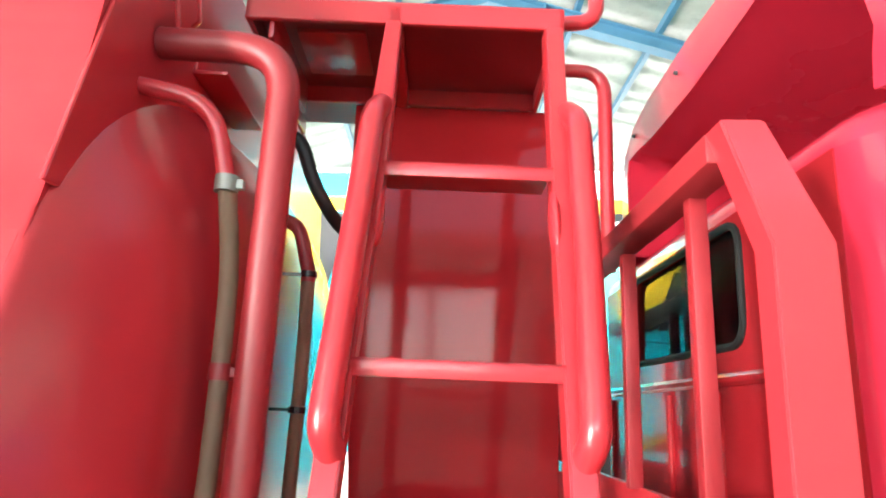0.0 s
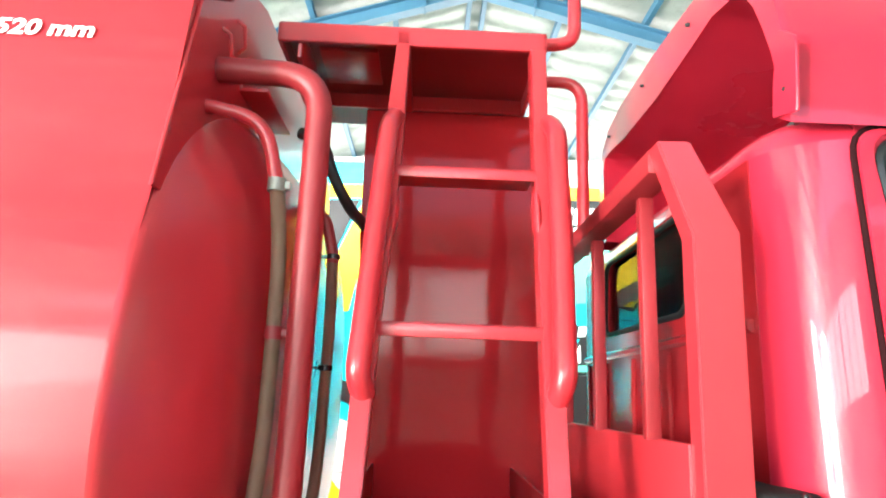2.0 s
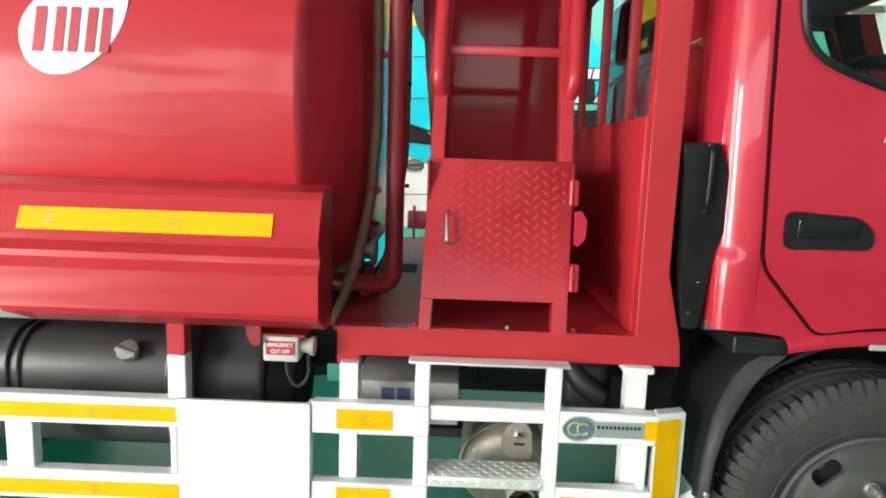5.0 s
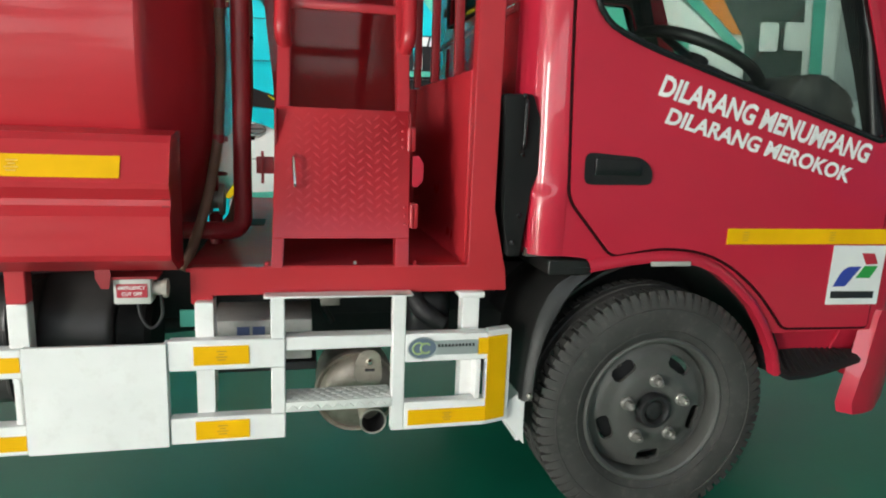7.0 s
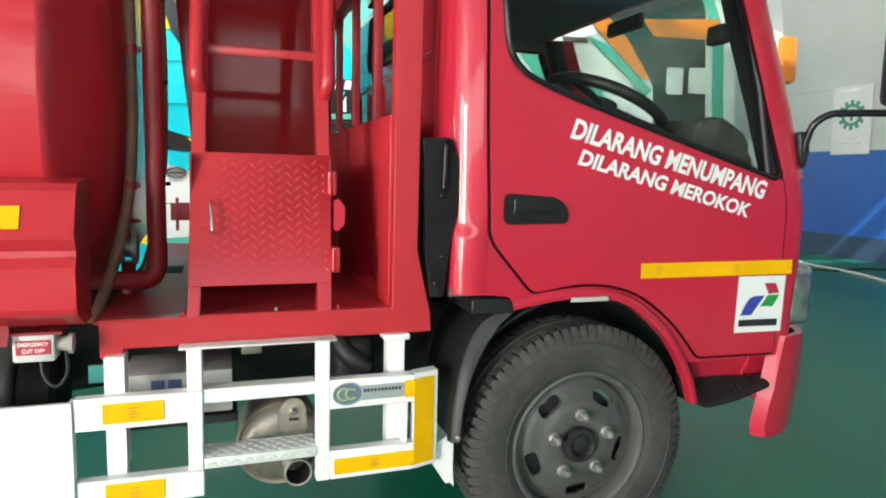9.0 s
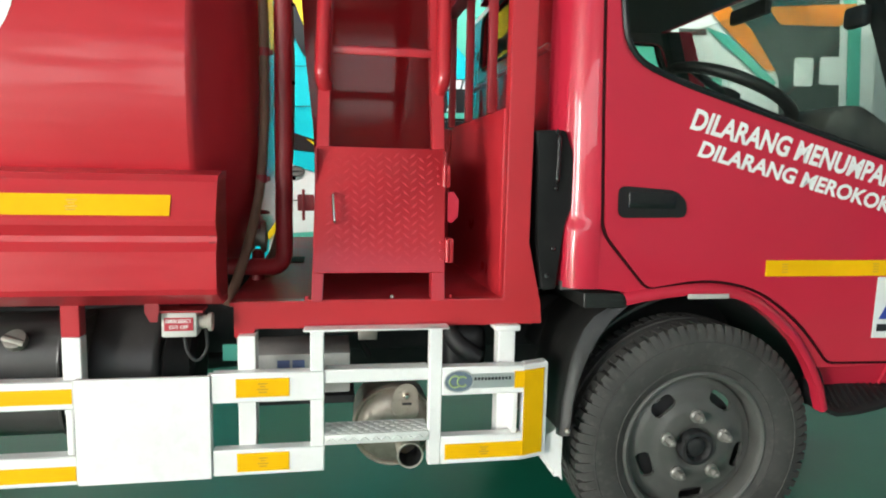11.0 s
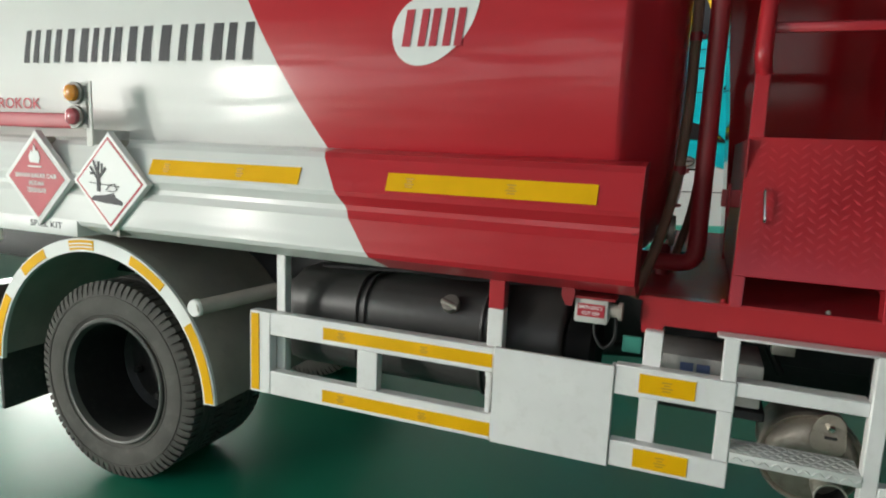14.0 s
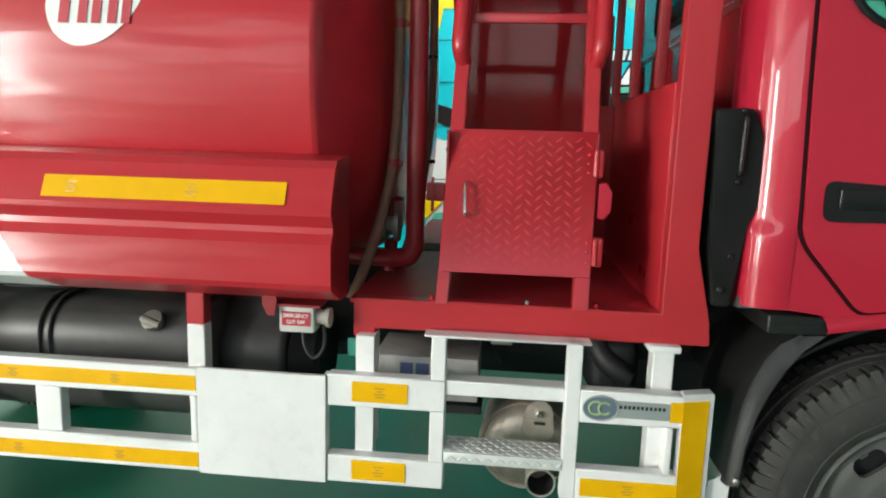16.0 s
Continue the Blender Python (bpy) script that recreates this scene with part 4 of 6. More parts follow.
def front_rim_mesh():
    """Pressed steel disc with five slots, bulging hub and rolled edge."""
    bm = bmesh.new()
    slots = [radians(129 + 72 * k) for k in range(5)]

    def local(x, z, a):
        """Coordinates along and across a slot."""
        ca, sa = math.cos(a + math.pi / 2), math.sin(a + math.pi / 2)
        dx, dz = x - 0.161 * math.cos(a), z - 0.161 * math.sin(a)
        return dx * ca + dz * sa, -dx * sa + dz * ca

    def dish(r):
        return float(np.interp(r, [0.05, 0.062, 0.085, 0.12, 0.135, 0.175, 0.195, 0.208], [-0.066, -0.078, -0.082, -0.078, -0.070, -0.060, -0.046, -0.044]))

    rows, n = 15, 150
    grid = [[bm.verts.new(((0.05 + 0.158 * i / rows) * math.cos(2 * math.pi * k / n), dish(0.05 + 0.158 * i / rows), (0.05 + 0.158 * i / rows) * math.sin(2 * math.pi * k / n))) for k in range(n)] for i in range(rows + 1)]
    for i in range(rows):
        for k in range(n):
            q = (grid[i][k], grid[i][(k + 1) % n], grid[i + 1][(k + 1) % n], grid[i + 1][k])
            cx, cz = sum(v.co.x for v in q) / 4, sum(v.co.z for v in q) / 4
            if not any((u / 0.041) ** 4 + (w / 0.0205) ** 4 < 1 for u, w in (local(cx, cz, a) for a in slots)):
                bm.faces.new(q)
    # draw the cut edges on to the slots' outline
    for v in list(bm.verts):
        if not v.link_faces:
            bm.verts.remove(v)
            continue
        for a in slots:
            u, w = local(v.co.x, v.co.z, a)
            f = ((u / 0.041) ** 4 + (w / 0.0205) ** 4) ** 0.25
            if v.is_boundary and 0.5 < f < 1.6:
                u, w = u / f, w / f
                ca, sa = math.cos(a + math.pi / 2), math.sin(a + math.pi / 2)
                v.co.x, v.co.z = 0.161 * math.cos(a) + u * ca - w * sa, 0.161 * math.sin(a) + u * sa + w * ca
    made = bmesh.ops.extrude_edge_only(bm, edges=[e for e in bm.edges if e.is_boundary])["geom"]
    bmesh.ops.translate(bm, vec=(0, 0.012, 0), verts=[v for v in made if isinstance(v, bmesh.types.BMVert)])
    lathe(bm, [(0.204, -0.045), (0.208, -0.028), (0.214, -0.028), (0.216, -0.074), (0.221, -0.086), (0.230, -0.091), (0.237, -0.088), (0.239, -0.078), (0.232, -0.07), (0.222, -0.04), (0.216, 0.06)], (0, 0, 0), "y", 60, False, False)
    return bm


def front_wheel(x, z, ymid, sign):
    w = tagged(new("front_wheel"), "black front wheel with a grey five-slot steel rim")
    w.parent = truck
    w.matrix_basis = Matrix.Translation((x, ymid, z)) @ (Matrix() if sign > 0 else Matrix.Rotation(math.pi, 4, "Z"))
    part("tyre", tyre_mesh(0.196), rubber, w, "black ribbed tyre")
    part("rim", front_rim_mesh(), rim_grey, w, "dusty grey steel rim")
    bm = bmesh.new()
    lathe(bm, [(0.054, -0.06), (0.055, -0.094), (0.051, -0.101), (0.041, -0.102), (0.037, -0.097), (0.035, -0.080), (0.030, -0.078), (0.028, -0.088), (0.023, -0.091), (0.01, -0.092)], (0, 0, 0), "y", 32)
    part("hub", bm, chassis_black, w)
    for k in range(5):
        a = radians(91 - 72 * k)
        c = (0.098 * math.cos(a), 0, 0.098 * math.sin(a))
        bm = bmesh.new()
        lathe(bm, [(0.020, -0.078), (0.021, -0.088), (0.0165, -0.092)], c, "y", 20)
        lathe(bm, [(0.0145, -0.09), (0.0145, -0.112), (0.0115, -0.116)], c, "y", 6)
        lathe(bm, [(0.0075, -0.114), (0.0075, -0.122), (0.005, -0.124)], c, "y", 10)
        part("wheel_nut", bm, nut_steel, w)
    bm = bmesh.new()
    lathe(bm, [(0.17, -0.03), (0.17, 0.06)], (0, 0, 0), "y", 32)
    part("brake_drum", bm, chassis_black, w)


def rear_wheel(x, z, yout, sign):
    w = tagged(new("rear_wheel"), "black twin rear wheel with a deep dished rim")
    w.parent = truck
    w.matrix_basis = Matrix.Translation((x, yout, z)) @ (Matrix() if sign > 0 else Matrix.Rotation(math.pi, 4, "Z"))
    outer = part("tyre", tyre_mesh(0.196), rubber_dusty, w, "black lugged outer tyre")
    outer.location.y = 0.098
    inner = part("tyre", tyre_mesh(0.196), rubber_dusty, w, "black lugged inner tyre")
    inner.location.y = 0.325
    bm = bmesh.new()
    lathe(bm, [(0.222, 0.02), (0.216, 0.06), (0.214, 0.25), (0.19, 0.272), (0.11, 0.27), (0.10, 0.262), (0.07, 0.258), (0.065, 0.25), (0.03, 0.248)], (0, 0, 0), "y", 56, False, True)
    rim = part("rim", bm, rim_dark, w, "deep dished steel rim")
    bm = bmesh.new()
    lathe(bm, [(0.247, 0.014), (0.246, 0.002), (0.240, -0.002), (0.232, 0.0), (0.228, 0.008), (0.222, 0.022)], (0, 0, 0), "y", 56, False, False)
    part("rim_flange", bm, rim_grey, rim)
    for k in range(6):
        a = radians(20 + 60 * k)
        bm = bmesh.new()
        lathe(bm, [(0.015, 0.26), (0.015, 0.238), (0.011, 0.234)], (0.145 * math.cos(a), 0, 0.145 * math.sin(a)), "y", 6)
        part("wheel_nut", bm, rim_dark, w)


front_wheel(1.120, 0.408, 0.130, 1)
front_wheel(1.120, 0.408, 1.35, -1)
rear_wheel(-2.125, 0.310, 0.045, 1)
rear_wheel(-2.125, 0.310, 1.755, -1)

# ---- cab ----
CAB_FAR = 1.46


def side_y(z):
    return 0.024 + 0.035 * max(0.0, z - 1.12)


def mirror_y(y, far):
    return CAB_FAR - y if far else y


def front_x(z):
    return float(np.interp(z, [0.6, 0.8, 1.0, 1.15, 1.27, 1.5, 1.74, 1.93], [1.975, 1.985, 1.992, 2.0, 1.985, 1.915, 1.825, 1.75]))


cab = tagged(new("cab"), "red forward-control truck cab")
cab.parent = truck
LIP = [(1.514, 0.515), (1.492, 0.59), (1.448, 0.672), (1.398, 0.742), (1.33, 0.803), (1.262, 0.851), (1.20, 0.876), (1.113, 0.889), (1.03, 0.887), (0.969, 0.881), (0.91, 0.872), (0.852, 0.861)]
ARCH = [(1.466, 0.655)] + [(x - 0.004, z + 0.014) for x, z in LIP[2:]]
WINDOW = rounded([(0.795, 1.885), (0.832, 1.56), (0.99, 1.497), (1.812, 1.262), (1.842, 1.29), (1.74, 1.60), (1.625, 1.885)], [0.05, 0.10, 0.10, 0.03, 0.02, 0.1, 0.04], 5)
OUTLINE = [(0.765, 0.908), (0.765, 1.935), (1.635, 1.935), (1.70, 1.74), (1.79, 1.5), (1.868, 1.27), (1.893, 1.15), (1.903, 0.95), (1.895, 0.655)] + ARCH + [(0.85, 0.899)]
for far in (False, True):
    bm = sheet(OUTLINE, [WINDOW], lambda x, z: (x, mirror_y(side_y(z), far), z), (0, 0.03 if not far else -0.03, 0))
    part("cab_side", bm, red_cab, cab)
    # rounded rear corner
    bm = bmesh.new()
    rings = []
    for z in [0.908, 0.93, 1.0, 1.07, 1.085, 1.10, 1.115] + [1.20 + 0.685 * i / 7 for i in range(8)]:
        ring = []
        foot = min(1.0, max(0.0, (1.115 - z) / 0.04))
        for i in range(13):
            a = radians(90 * i / 12)
            x, y = 0.767 - (0.122 - 0.026 * foot) * math.sin(a), side_y(z) - 0.016 * foot * math.sin(a) + (0.135 - 0.065 * foot) * (1 - math.cos(a))
            ring.append(bm.verts.new((x, mirror_y(y, far), z)))
        ring.append(bm.verts.new((0.650, mirror_y(side_y(z) + 0.145, far), z)))
        rings.append(ring)
    for a, b in zip(rings, rings[1:]):
        for i in range(13):
            bm.faces.new((a[i], a[i + 1], b[i + 1], b[i]))
    part("corner_panel", bm, red_cab, cab, angle=60)
    # front corner and nose below the windscreen
    bm = bmesh.new()
    rings = []
    for z in (0.64, 0.8, 0.95, 1.08, 1.16, 1.22, 1.27):
        ring = []
        xe, ys = float(np.interp(z, [0.655, 0.95, 1.15, 1.27], [1.895, 1.903, 1.893, 1.868])), side_y(z)
        ring.append(bm.verts.new((xe, mirror_y(ys, far), z)))
        xe += float(np.interp(z, [0.8, 1.1], [0.004, 0.03]))
        for i in range(9):
            a = radians(90 * i / 8)
            ring.append(bm.verts.new((xe + (front_x(z) - xe) * math.sin(a), mirror_y(ys + 0.15 * (1 - math.cos(a)), far), z)))
        ring.append(bm.verts.new((front_x(z) + 0.03, CAB_FAR / 2, z)))
        rings.append(ring)
    for a, b in zip(rings, rings[1:]):
        for i in range(10):
            bm.faces.new((a[i], a[i + 1], b[i + 1], b[i]))
    part("nose_panel", bm, red_cab, cab, angle=60)
    # windscreen pillar
    bm = bmesh.new()
    rings = []
    for z in (1.265, 1.5, 1.74, 1.935):
        xe = float(np.interp(z, [1.27, 1.5, 1.74, 1.935], [1.868, 1.79, 1.70, 1.635]))
        ring = [bm.verts.new((xe, mirror_y(side_y(z), far), z))]
        xf = xe + 0.032
        for i in range(5):
            a = radians(90 * i / 4)
            ring.append(bm.verts.new((xf + (front_x(z) - xf) * math.sin(a), mirror_y(side_y(z) + 0.09 * (1 - math.cos(a)), far), z)))
        ring.append(bm.verts.new((xe - 0.01, mirror_y(side_y(z) + 0.075, far), z)))
        rings.append(ring)
    for a, b in zip(rings, rings[1:]):
        for i in range(6):
            bm.faces.new((a[i], a[i + 1], b[i + 1], b[i]))
    part("pillar", bm, red_cab, cab, angle=60)
    bm = bmesh.new()
    rings = []
    for z in (1.265, 1.5, 1.74, 1.925):
        xe, y = float(np.interp(z, [1.27, 1.5, 1.74, 1.935], [1.868, 1.79, 1.70, 1.635])), side_y(z)
        rings.append([bm.verts.new((px, mirror_y(py, far), z)) for px, py in ((xe - 0.02, y + 0.034), (xe - 0.022, y + 0.105), (xe + 0.035, y + 0.112))])
    for a, b in zip(rings, rings[1:]):
        for i in range(2):
            bm.faces.new((a[i], a[i + 1], b[i + 1], b[i]))
    bmesh.ops.solidify(bm, geom=bm.faces[:], thickness=0.003)
    part("pillar_trim", bm, plastic, cab, "black pillar trim")
    # window rubber, pane and quarter-light bar
    bm = bmesh.new()
    loop = WINDOW + WINDOW[:1]
    tube(bm, [(x, mirror_y(side_y(z) + 0.004, far), z) for x, z in loop], 0.011, 8, caps=False)
    part("window_seal", bm, black_gloss, cab, "black rubber window seal")
    bm = sheet(WINDOW, [], lambda x, z: (x, mirror_y(side_y(z) + 0.014, far), z), (0, 0.004 if not far else -0.004, 0))
    pane = part("window_pane", bm, glass, cab, "clear side window glass")
    pane.visible_shadow = False
    bm = bmesh.new()
    tube(bm, [(1.786, mirror_y(side_y(1.3) + 0.008, far), 1.275), (1.728, mirror_y(side_y(1.55) + 0.008, far), 1.56), (1.625, mirror_y(side_y(1.85) + 0.008, far), 1.88)], 0.010, 8)
    part("quarter_bar", bm, plastic, cab)
    bm = sheet([(1.783, 1.283), (1.838, 1.285), (1.737, 1.60), (1.632, 1.87), (1.596, 1.87), (1.708, 1.60)], [], lambda x, z: (x, mirror_y(side_y(z) + 0.005, far), z), (0, 0.004 if not far else -0.004, 0))
    part("corner_trim", bm, black_gloss, cab)

# rear wall with two windows
rear_wins = [rounded([(0.435, 1.655), (1.06, 1.662), (1.04, 1.872), (0.43, 1.868)], 0.05, 5)]
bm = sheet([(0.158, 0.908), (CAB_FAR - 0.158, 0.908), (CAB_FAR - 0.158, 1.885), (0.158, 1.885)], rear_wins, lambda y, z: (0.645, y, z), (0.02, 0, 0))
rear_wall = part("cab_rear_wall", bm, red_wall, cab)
for w in rear_wins:
    bm = bmesh.new()
    tube(bm, [(0.642, y, z) for y, z in w + w[:1]], 0.007, 8, caps=False)
    part("window_seal", bm, plastic_matt, cab)
    bm = sheet(w, [], lambda y, z: (0.655, y, z), (0.004, 0, 0))
    pane = part("window_pane", bm, glass, cab, "rear window glass")
    pane.visible_shadow = False
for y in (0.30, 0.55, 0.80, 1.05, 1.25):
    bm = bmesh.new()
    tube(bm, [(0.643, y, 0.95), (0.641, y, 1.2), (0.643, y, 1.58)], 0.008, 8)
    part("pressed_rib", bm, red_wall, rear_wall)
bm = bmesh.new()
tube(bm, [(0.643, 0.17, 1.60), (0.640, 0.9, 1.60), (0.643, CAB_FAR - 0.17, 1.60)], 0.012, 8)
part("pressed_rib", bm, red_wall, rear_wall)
# roof skin rolled over the rear edge, gutter
bm = bmesh.new()
rings = []
for t in range(8):
    a = radians(90 * t / 7)
    ins, z = 0.075 * (1 - math.cos(a)), 1.884 + 0.062 * math.sin(a)
    near = []
    for i in range(13):
        c = radians(90 * i / 12)
        near.append((0.767 - (0.122 - ins) * math.sin(c), side_y(1.885) + 0.135 - (0.135 - ins) * math.cos(c), z))
    near = [(1.66, near[0][1], z)] + near + [(0.645 + ins, CAB_FAR / 2, z + 0.01 * math.sin(a))]
    rings.append([bm.verts.new(p) for p in near + [(x, CAB_FAR - y, zz) for x, y, zz in near[-2::-1]]])
for a, b in zip(rings, rings[1:]):
    for i in range(len(a) - 1):
        bm.faces.new((a[i], a[i + 1], b[i + 1], b[i]))
bm.faces.new(rings[-1])
part("cab_roof", bm, red_cab, cab, angle=60)
for y in (side_y(1.93) - 0.004, CAB_FAR - side_y(1.93) + 0.004):
    bm = bmesh.new()
    tube(bm, [(0.80, y, 1.897), (1.62, y, 1.897), (1.66, y, 1.89)], 0.007, 8)
    part("roof_gutter", bm, red_cab, cab)
# windscreen and dashboard
bm = bmesh.new()
rows = []
for z in (1.27, 1.5, 1.74, 1.94):
    rows.append([bm.verts.new((front_x(z) + 0.03 * math.sin(math.pi * i / 8) - 0.005, 0.11 + (CAB_FAR - 0.22) * i / 8, z)) for i in range(9)])
for a, b in zip(rows, rows[1:]):
    for i in range(8):
        bm.faces.new((a[i], a[i + 1], b[i + 1], b[i]))
bmesh.ops.solidify(bm, geom=bm.faces[:], thickness=0.005)
screen = part("windscreen", bm, glass, cab, "windscreen glass")
screen.visible_shadow = False
bm = bmesh.new()
prism(bm, rounded([(1.48, 0.95), (1.93, 0.95), (1.93, 1.262), (1.80, 1.285), (1.60, 1.27), (1.50, 1.18)], 0.03), "y", 0.09, CAB_FAR - 0.09)
dash = part("dashboard", bm, dash_grey, cab)
bm = bmesh.new()
prism(bm, rounded([(1.56, 1.25), (1.84, 1.25), (1.84, 1.36), (1.76, 1.46), (1.64, 1.475), (1.58, 1.43)], 0.05, 4), "y", 0.17, 0.62, 0.02, 2)
part("instrument_hood", bm, dash_grey, dash, "dark rounded instrument hood")
bm = bmesh.new()
box(bm, 0.67, 1.86, 0.06, CAB_FAR - 0.06, 0.90, 0.925)
part("cab_floor", bm, dash_grey, cab)
bm = bmesh.new()
c = Vector((1.355, 0.375, 1.505))
ax = Matrix.Rotation(radians(24), 4, "Y")
ring = [c + ax @ Vector((0.215 * math.cos(a), 0.215 * math.sin(a), 0)) for a in (2 * math.pi * k / 40 for k in range(41))]
tube(bm, ring, 0.020, 10, caps=False)
wheel = part("steering_wheel", bm, plastic, cab, "dark steering wheel")
bm = bmesh.new()
for a in (200, 340, 90):
    tube(bm, [c, c + ax @ Vector((0.21 * math.cos(radians(a)), 0.21 * math.sin(radians(a)), 0))], 0.014, 8)
tube(bm, [c + ax @ Vector((0, 0, 0.02)), c + ax @ Vector((0, 0, -0.34))], 0.04, 12)
part("steering_column", bm, plastic, cab)
for y0, y1 in ((0.16, 0.6), (0.66, 0.98), (1.0, 1.34)):
    bm = bmesh.new()
    box(bm, 0.84, 1.28, y0, y1, 1.06, 1.19, 0.04, 3)
    seat = part("seat_cushion", bm, seat_grey, cab, "grey cloth seat")
    bm = bmesh.new()
    box(bm, 0.72, 0.84, y0 + 0.02, y1 - 0.02, 1.1, 1.50, 0.045, 3, m=Matrix.Rotation(radians(-6), 4, "Y") @ Matrix.Translation((0.13, 0, 0.08)))
    part("backrest", bm, seat_grey, seat)
# linings inside
bm = sheet(OUTLINE[:9] + [(1.50, 0.92), (0.85, 0.92)], [WINDOW], lambda x, z: (x, CAB_FAR - side_y(z) - 0.034, z), (0, -0.006, 0))
part("door_trim", bm, seat_dark, cab, "dark grey door lining")
bm = sheet([(0.162, 0.93), (CAB_FAR - 0.162, 0.93), (CAB_FAR - 0.162, 1.88), (0.162, 1.88)], rear_wins, lambda y, z: (0.668, y, z), (0.006, 0, 0))
part("rear_lining", bm, seat_dark, cab, "dark grey rear wall lining")
bm = boxes([(0.70, 0.79, CAB_FAR - 0.17, CAB_FAR - 0.085, 0.93, 1.88)], 0.02, 2)
part("corner_trim", bm, seat_dark, cab, "dark grey corner lining")
bm = boxes([(0.70, 1.60, 0.10, CAB_FAR - 0.10, 1.930, 1.938)], 0)
part("headliner", bm, seat_dark, cab, "dark grey headliner")
# inside mirror seen through the glass
bm = boxes([(1.60, 1.63, 0.55, 0.78, 1.84, 1.90)], 0.012, 2)
part("cab_mirror", bm, plastic, cab)
bm = boxes([(1.60, 1.64, 0.09, 0.17, 1.70, 1.765)], 0.012, 2)
part("grab_handle", bm, plastic, cab)

# door
DOOR = rounded([(0.757, 1.905), (0.765, 1.40), (0.774, 1.07), (0.918, 0.905), (1.10, 0.935), (1.27, 0.905), (1.42, 0.80), (1.53, 0.67), (1.85, 0.664), (1.858, 1.18), (1.835, 1.268), (1.60, 1.915)], [0.05, 0, 0.04, 0.03, 0.2, 0.15, 0.15, 0.02, 0.02, 0.05, 0.02, 0.03], 5)
WIN2 = rounded([(0.783, 1.893), (0.818, 1.55), (0.98, 1.482), (1.812, 1.245), (1.858, 1.28), (1.755, 1.605), (1.637, 1.895)], [0.05, 0.10, 0.10, 0.03, 0.02, 0.1, 0.04], 5)
bm = sheet(DOOR, [WIN2], lambda x, z: (x, side_y(z) - 0.009, z), (0, 0.008, 0))
bmesh.ops.bevel(bm, geom=[e for e in bm.edges if len(e.link_faces) == 2 and e.calc_face_angle(0) > 1.0 and all(v.co.y < side_y(v.co.z) - 0.006 for v in e.verts)], offset=0.004, segments=2, affect="EDGES")
door = part("cab_door", bm, red_cab, cab, "closed red cab door")
bm = bmesh.new()
tube(bm, [(x, side_y(z) - 0.0005, z) for x, z in DOOR + DOOR[:1]], 0.006, 6, caps=False)
part("door_gap_seal", bm, gap_dark, cab, "dark gap round the door")


def door_y(z, lift=0.010):
    return side_y(z) - lift


# recessed handle: a black bowl with a pull flap
HANDLE = rounded([(0.812, 1.203), (0.985, 1.192), (1.02, 1.16), (1.02, 1.115), (0.812, 1.112)], [0.025, 0.03, 0.02, 0.02, 0.025], 4)
bm = sheet(HANDLE, [], lambda x, z: (x, door_y(z, 0.0095), z), (0, -0.004, 0))
handle = part("handle_bowl", bm, black_gloss, door, "black plastic door handle")
bm = bmesh.new()
box(bm, 0.842, 0.985, door_y(1.15, 0.019), door_y(1.15, 0.012), 1.140, 1.186, 0.003, 3)
part("pull_flap", bm, black_gloss, door, "black pull flap")
# warning lettering on the door
def on_door(x0, z0, x1, z1, lift=0.0105):
    """A frame whose x runs along the sloping line from one point to the other, on the door skin."""
    a, b = Vector((x0, door_y(z0, lift), z0)), Vector((x1, door_y(z1, lift), z1))
    u = (b - a).normalized()
    n = Vector((0, -1, 0.0))
    v = n.cross(u).normalized()
    return Matrix((u, v, u.cross(v))).transposed().to_4x4(), a


for text, p0, p1, h in (("DILARANG MENUMPANG", (1.020, 1.366), (1.752, 1.192), 0.062), ("DILARANG MEROKOK", (1.047, 1.290), (1.690, 1.132), 0.048)):
    rot, a = on_door(*p0, *p1)
    span = math.hypot(p1[0] - p0[0], p1[1] - p0[1])
    words("warning_lettering", text, white_decal, door, Matrix.Translation(a) @ rot, h, span, 0.12, "white capital lettering", bold=0.034)
# tape and sticker on the door
bm = bmesh.new()
box(bm, 1.288, 1.895, door_y(0.97, 0.0125), door_y(0.97, 0.0095), 0.942, 0.990)
tp = part("reflective_tape", bm, yellow_tape, door, "yellow reflective tape")
for cx in (1.35, 1.66):
    bm = bmesh.new()
    for j in range(4):
        box(bm, cx - 0.01, cx + 0.01, door_y(0.97, 0.0135), door_y(0.97, 0.0125), 0.953 + 0.008 * j, 0.956 + 0.008 * j)
    part("tape_printing", bm, tape_mark, tp)


def flat(name, outline, material, parent, lift, label=""):
    bm = sheet(outline, [], lambda x, z: (x, door_y(z, lift), z), (0, 0.001, 0))
    return part(name, bm, material, parent, label)


sticker = flat("sticker", [(1.668, 0.747), (1.866, 0.744), (1.872, 0.937), (1.672, 0.938)], white_decal, door, 0.0125, "white square company sticker with coloured shapes")
flat("blue_shape", rounded([(1.686, 0.806), (1.732, 0.806), (1.785, 0.870), (1.735, 0.870), (1.712, 0.855)], [0.002, 0.002, 0.002, 0.02, 0.02], 3), blue_print, sticker, 0.0145)
flat("green_shape", [(1.768, 0.833), (1.822, 0.832), (1.848, 0.871), (1.798, 0.872)], green_print, sticker, 0.0145)
flat("red_shape", [(1.780, 0.913), (1.828, 0.912), (1.846, 0.878), (1.802, 0.876)], red_print, sticker, 0.0145)
flat("name_bar", [(1.682, 0.768), (1.846, 0.765), (1.846, 0.788), (1.682, 0.791)], dark_print, sticker, 0.0145)
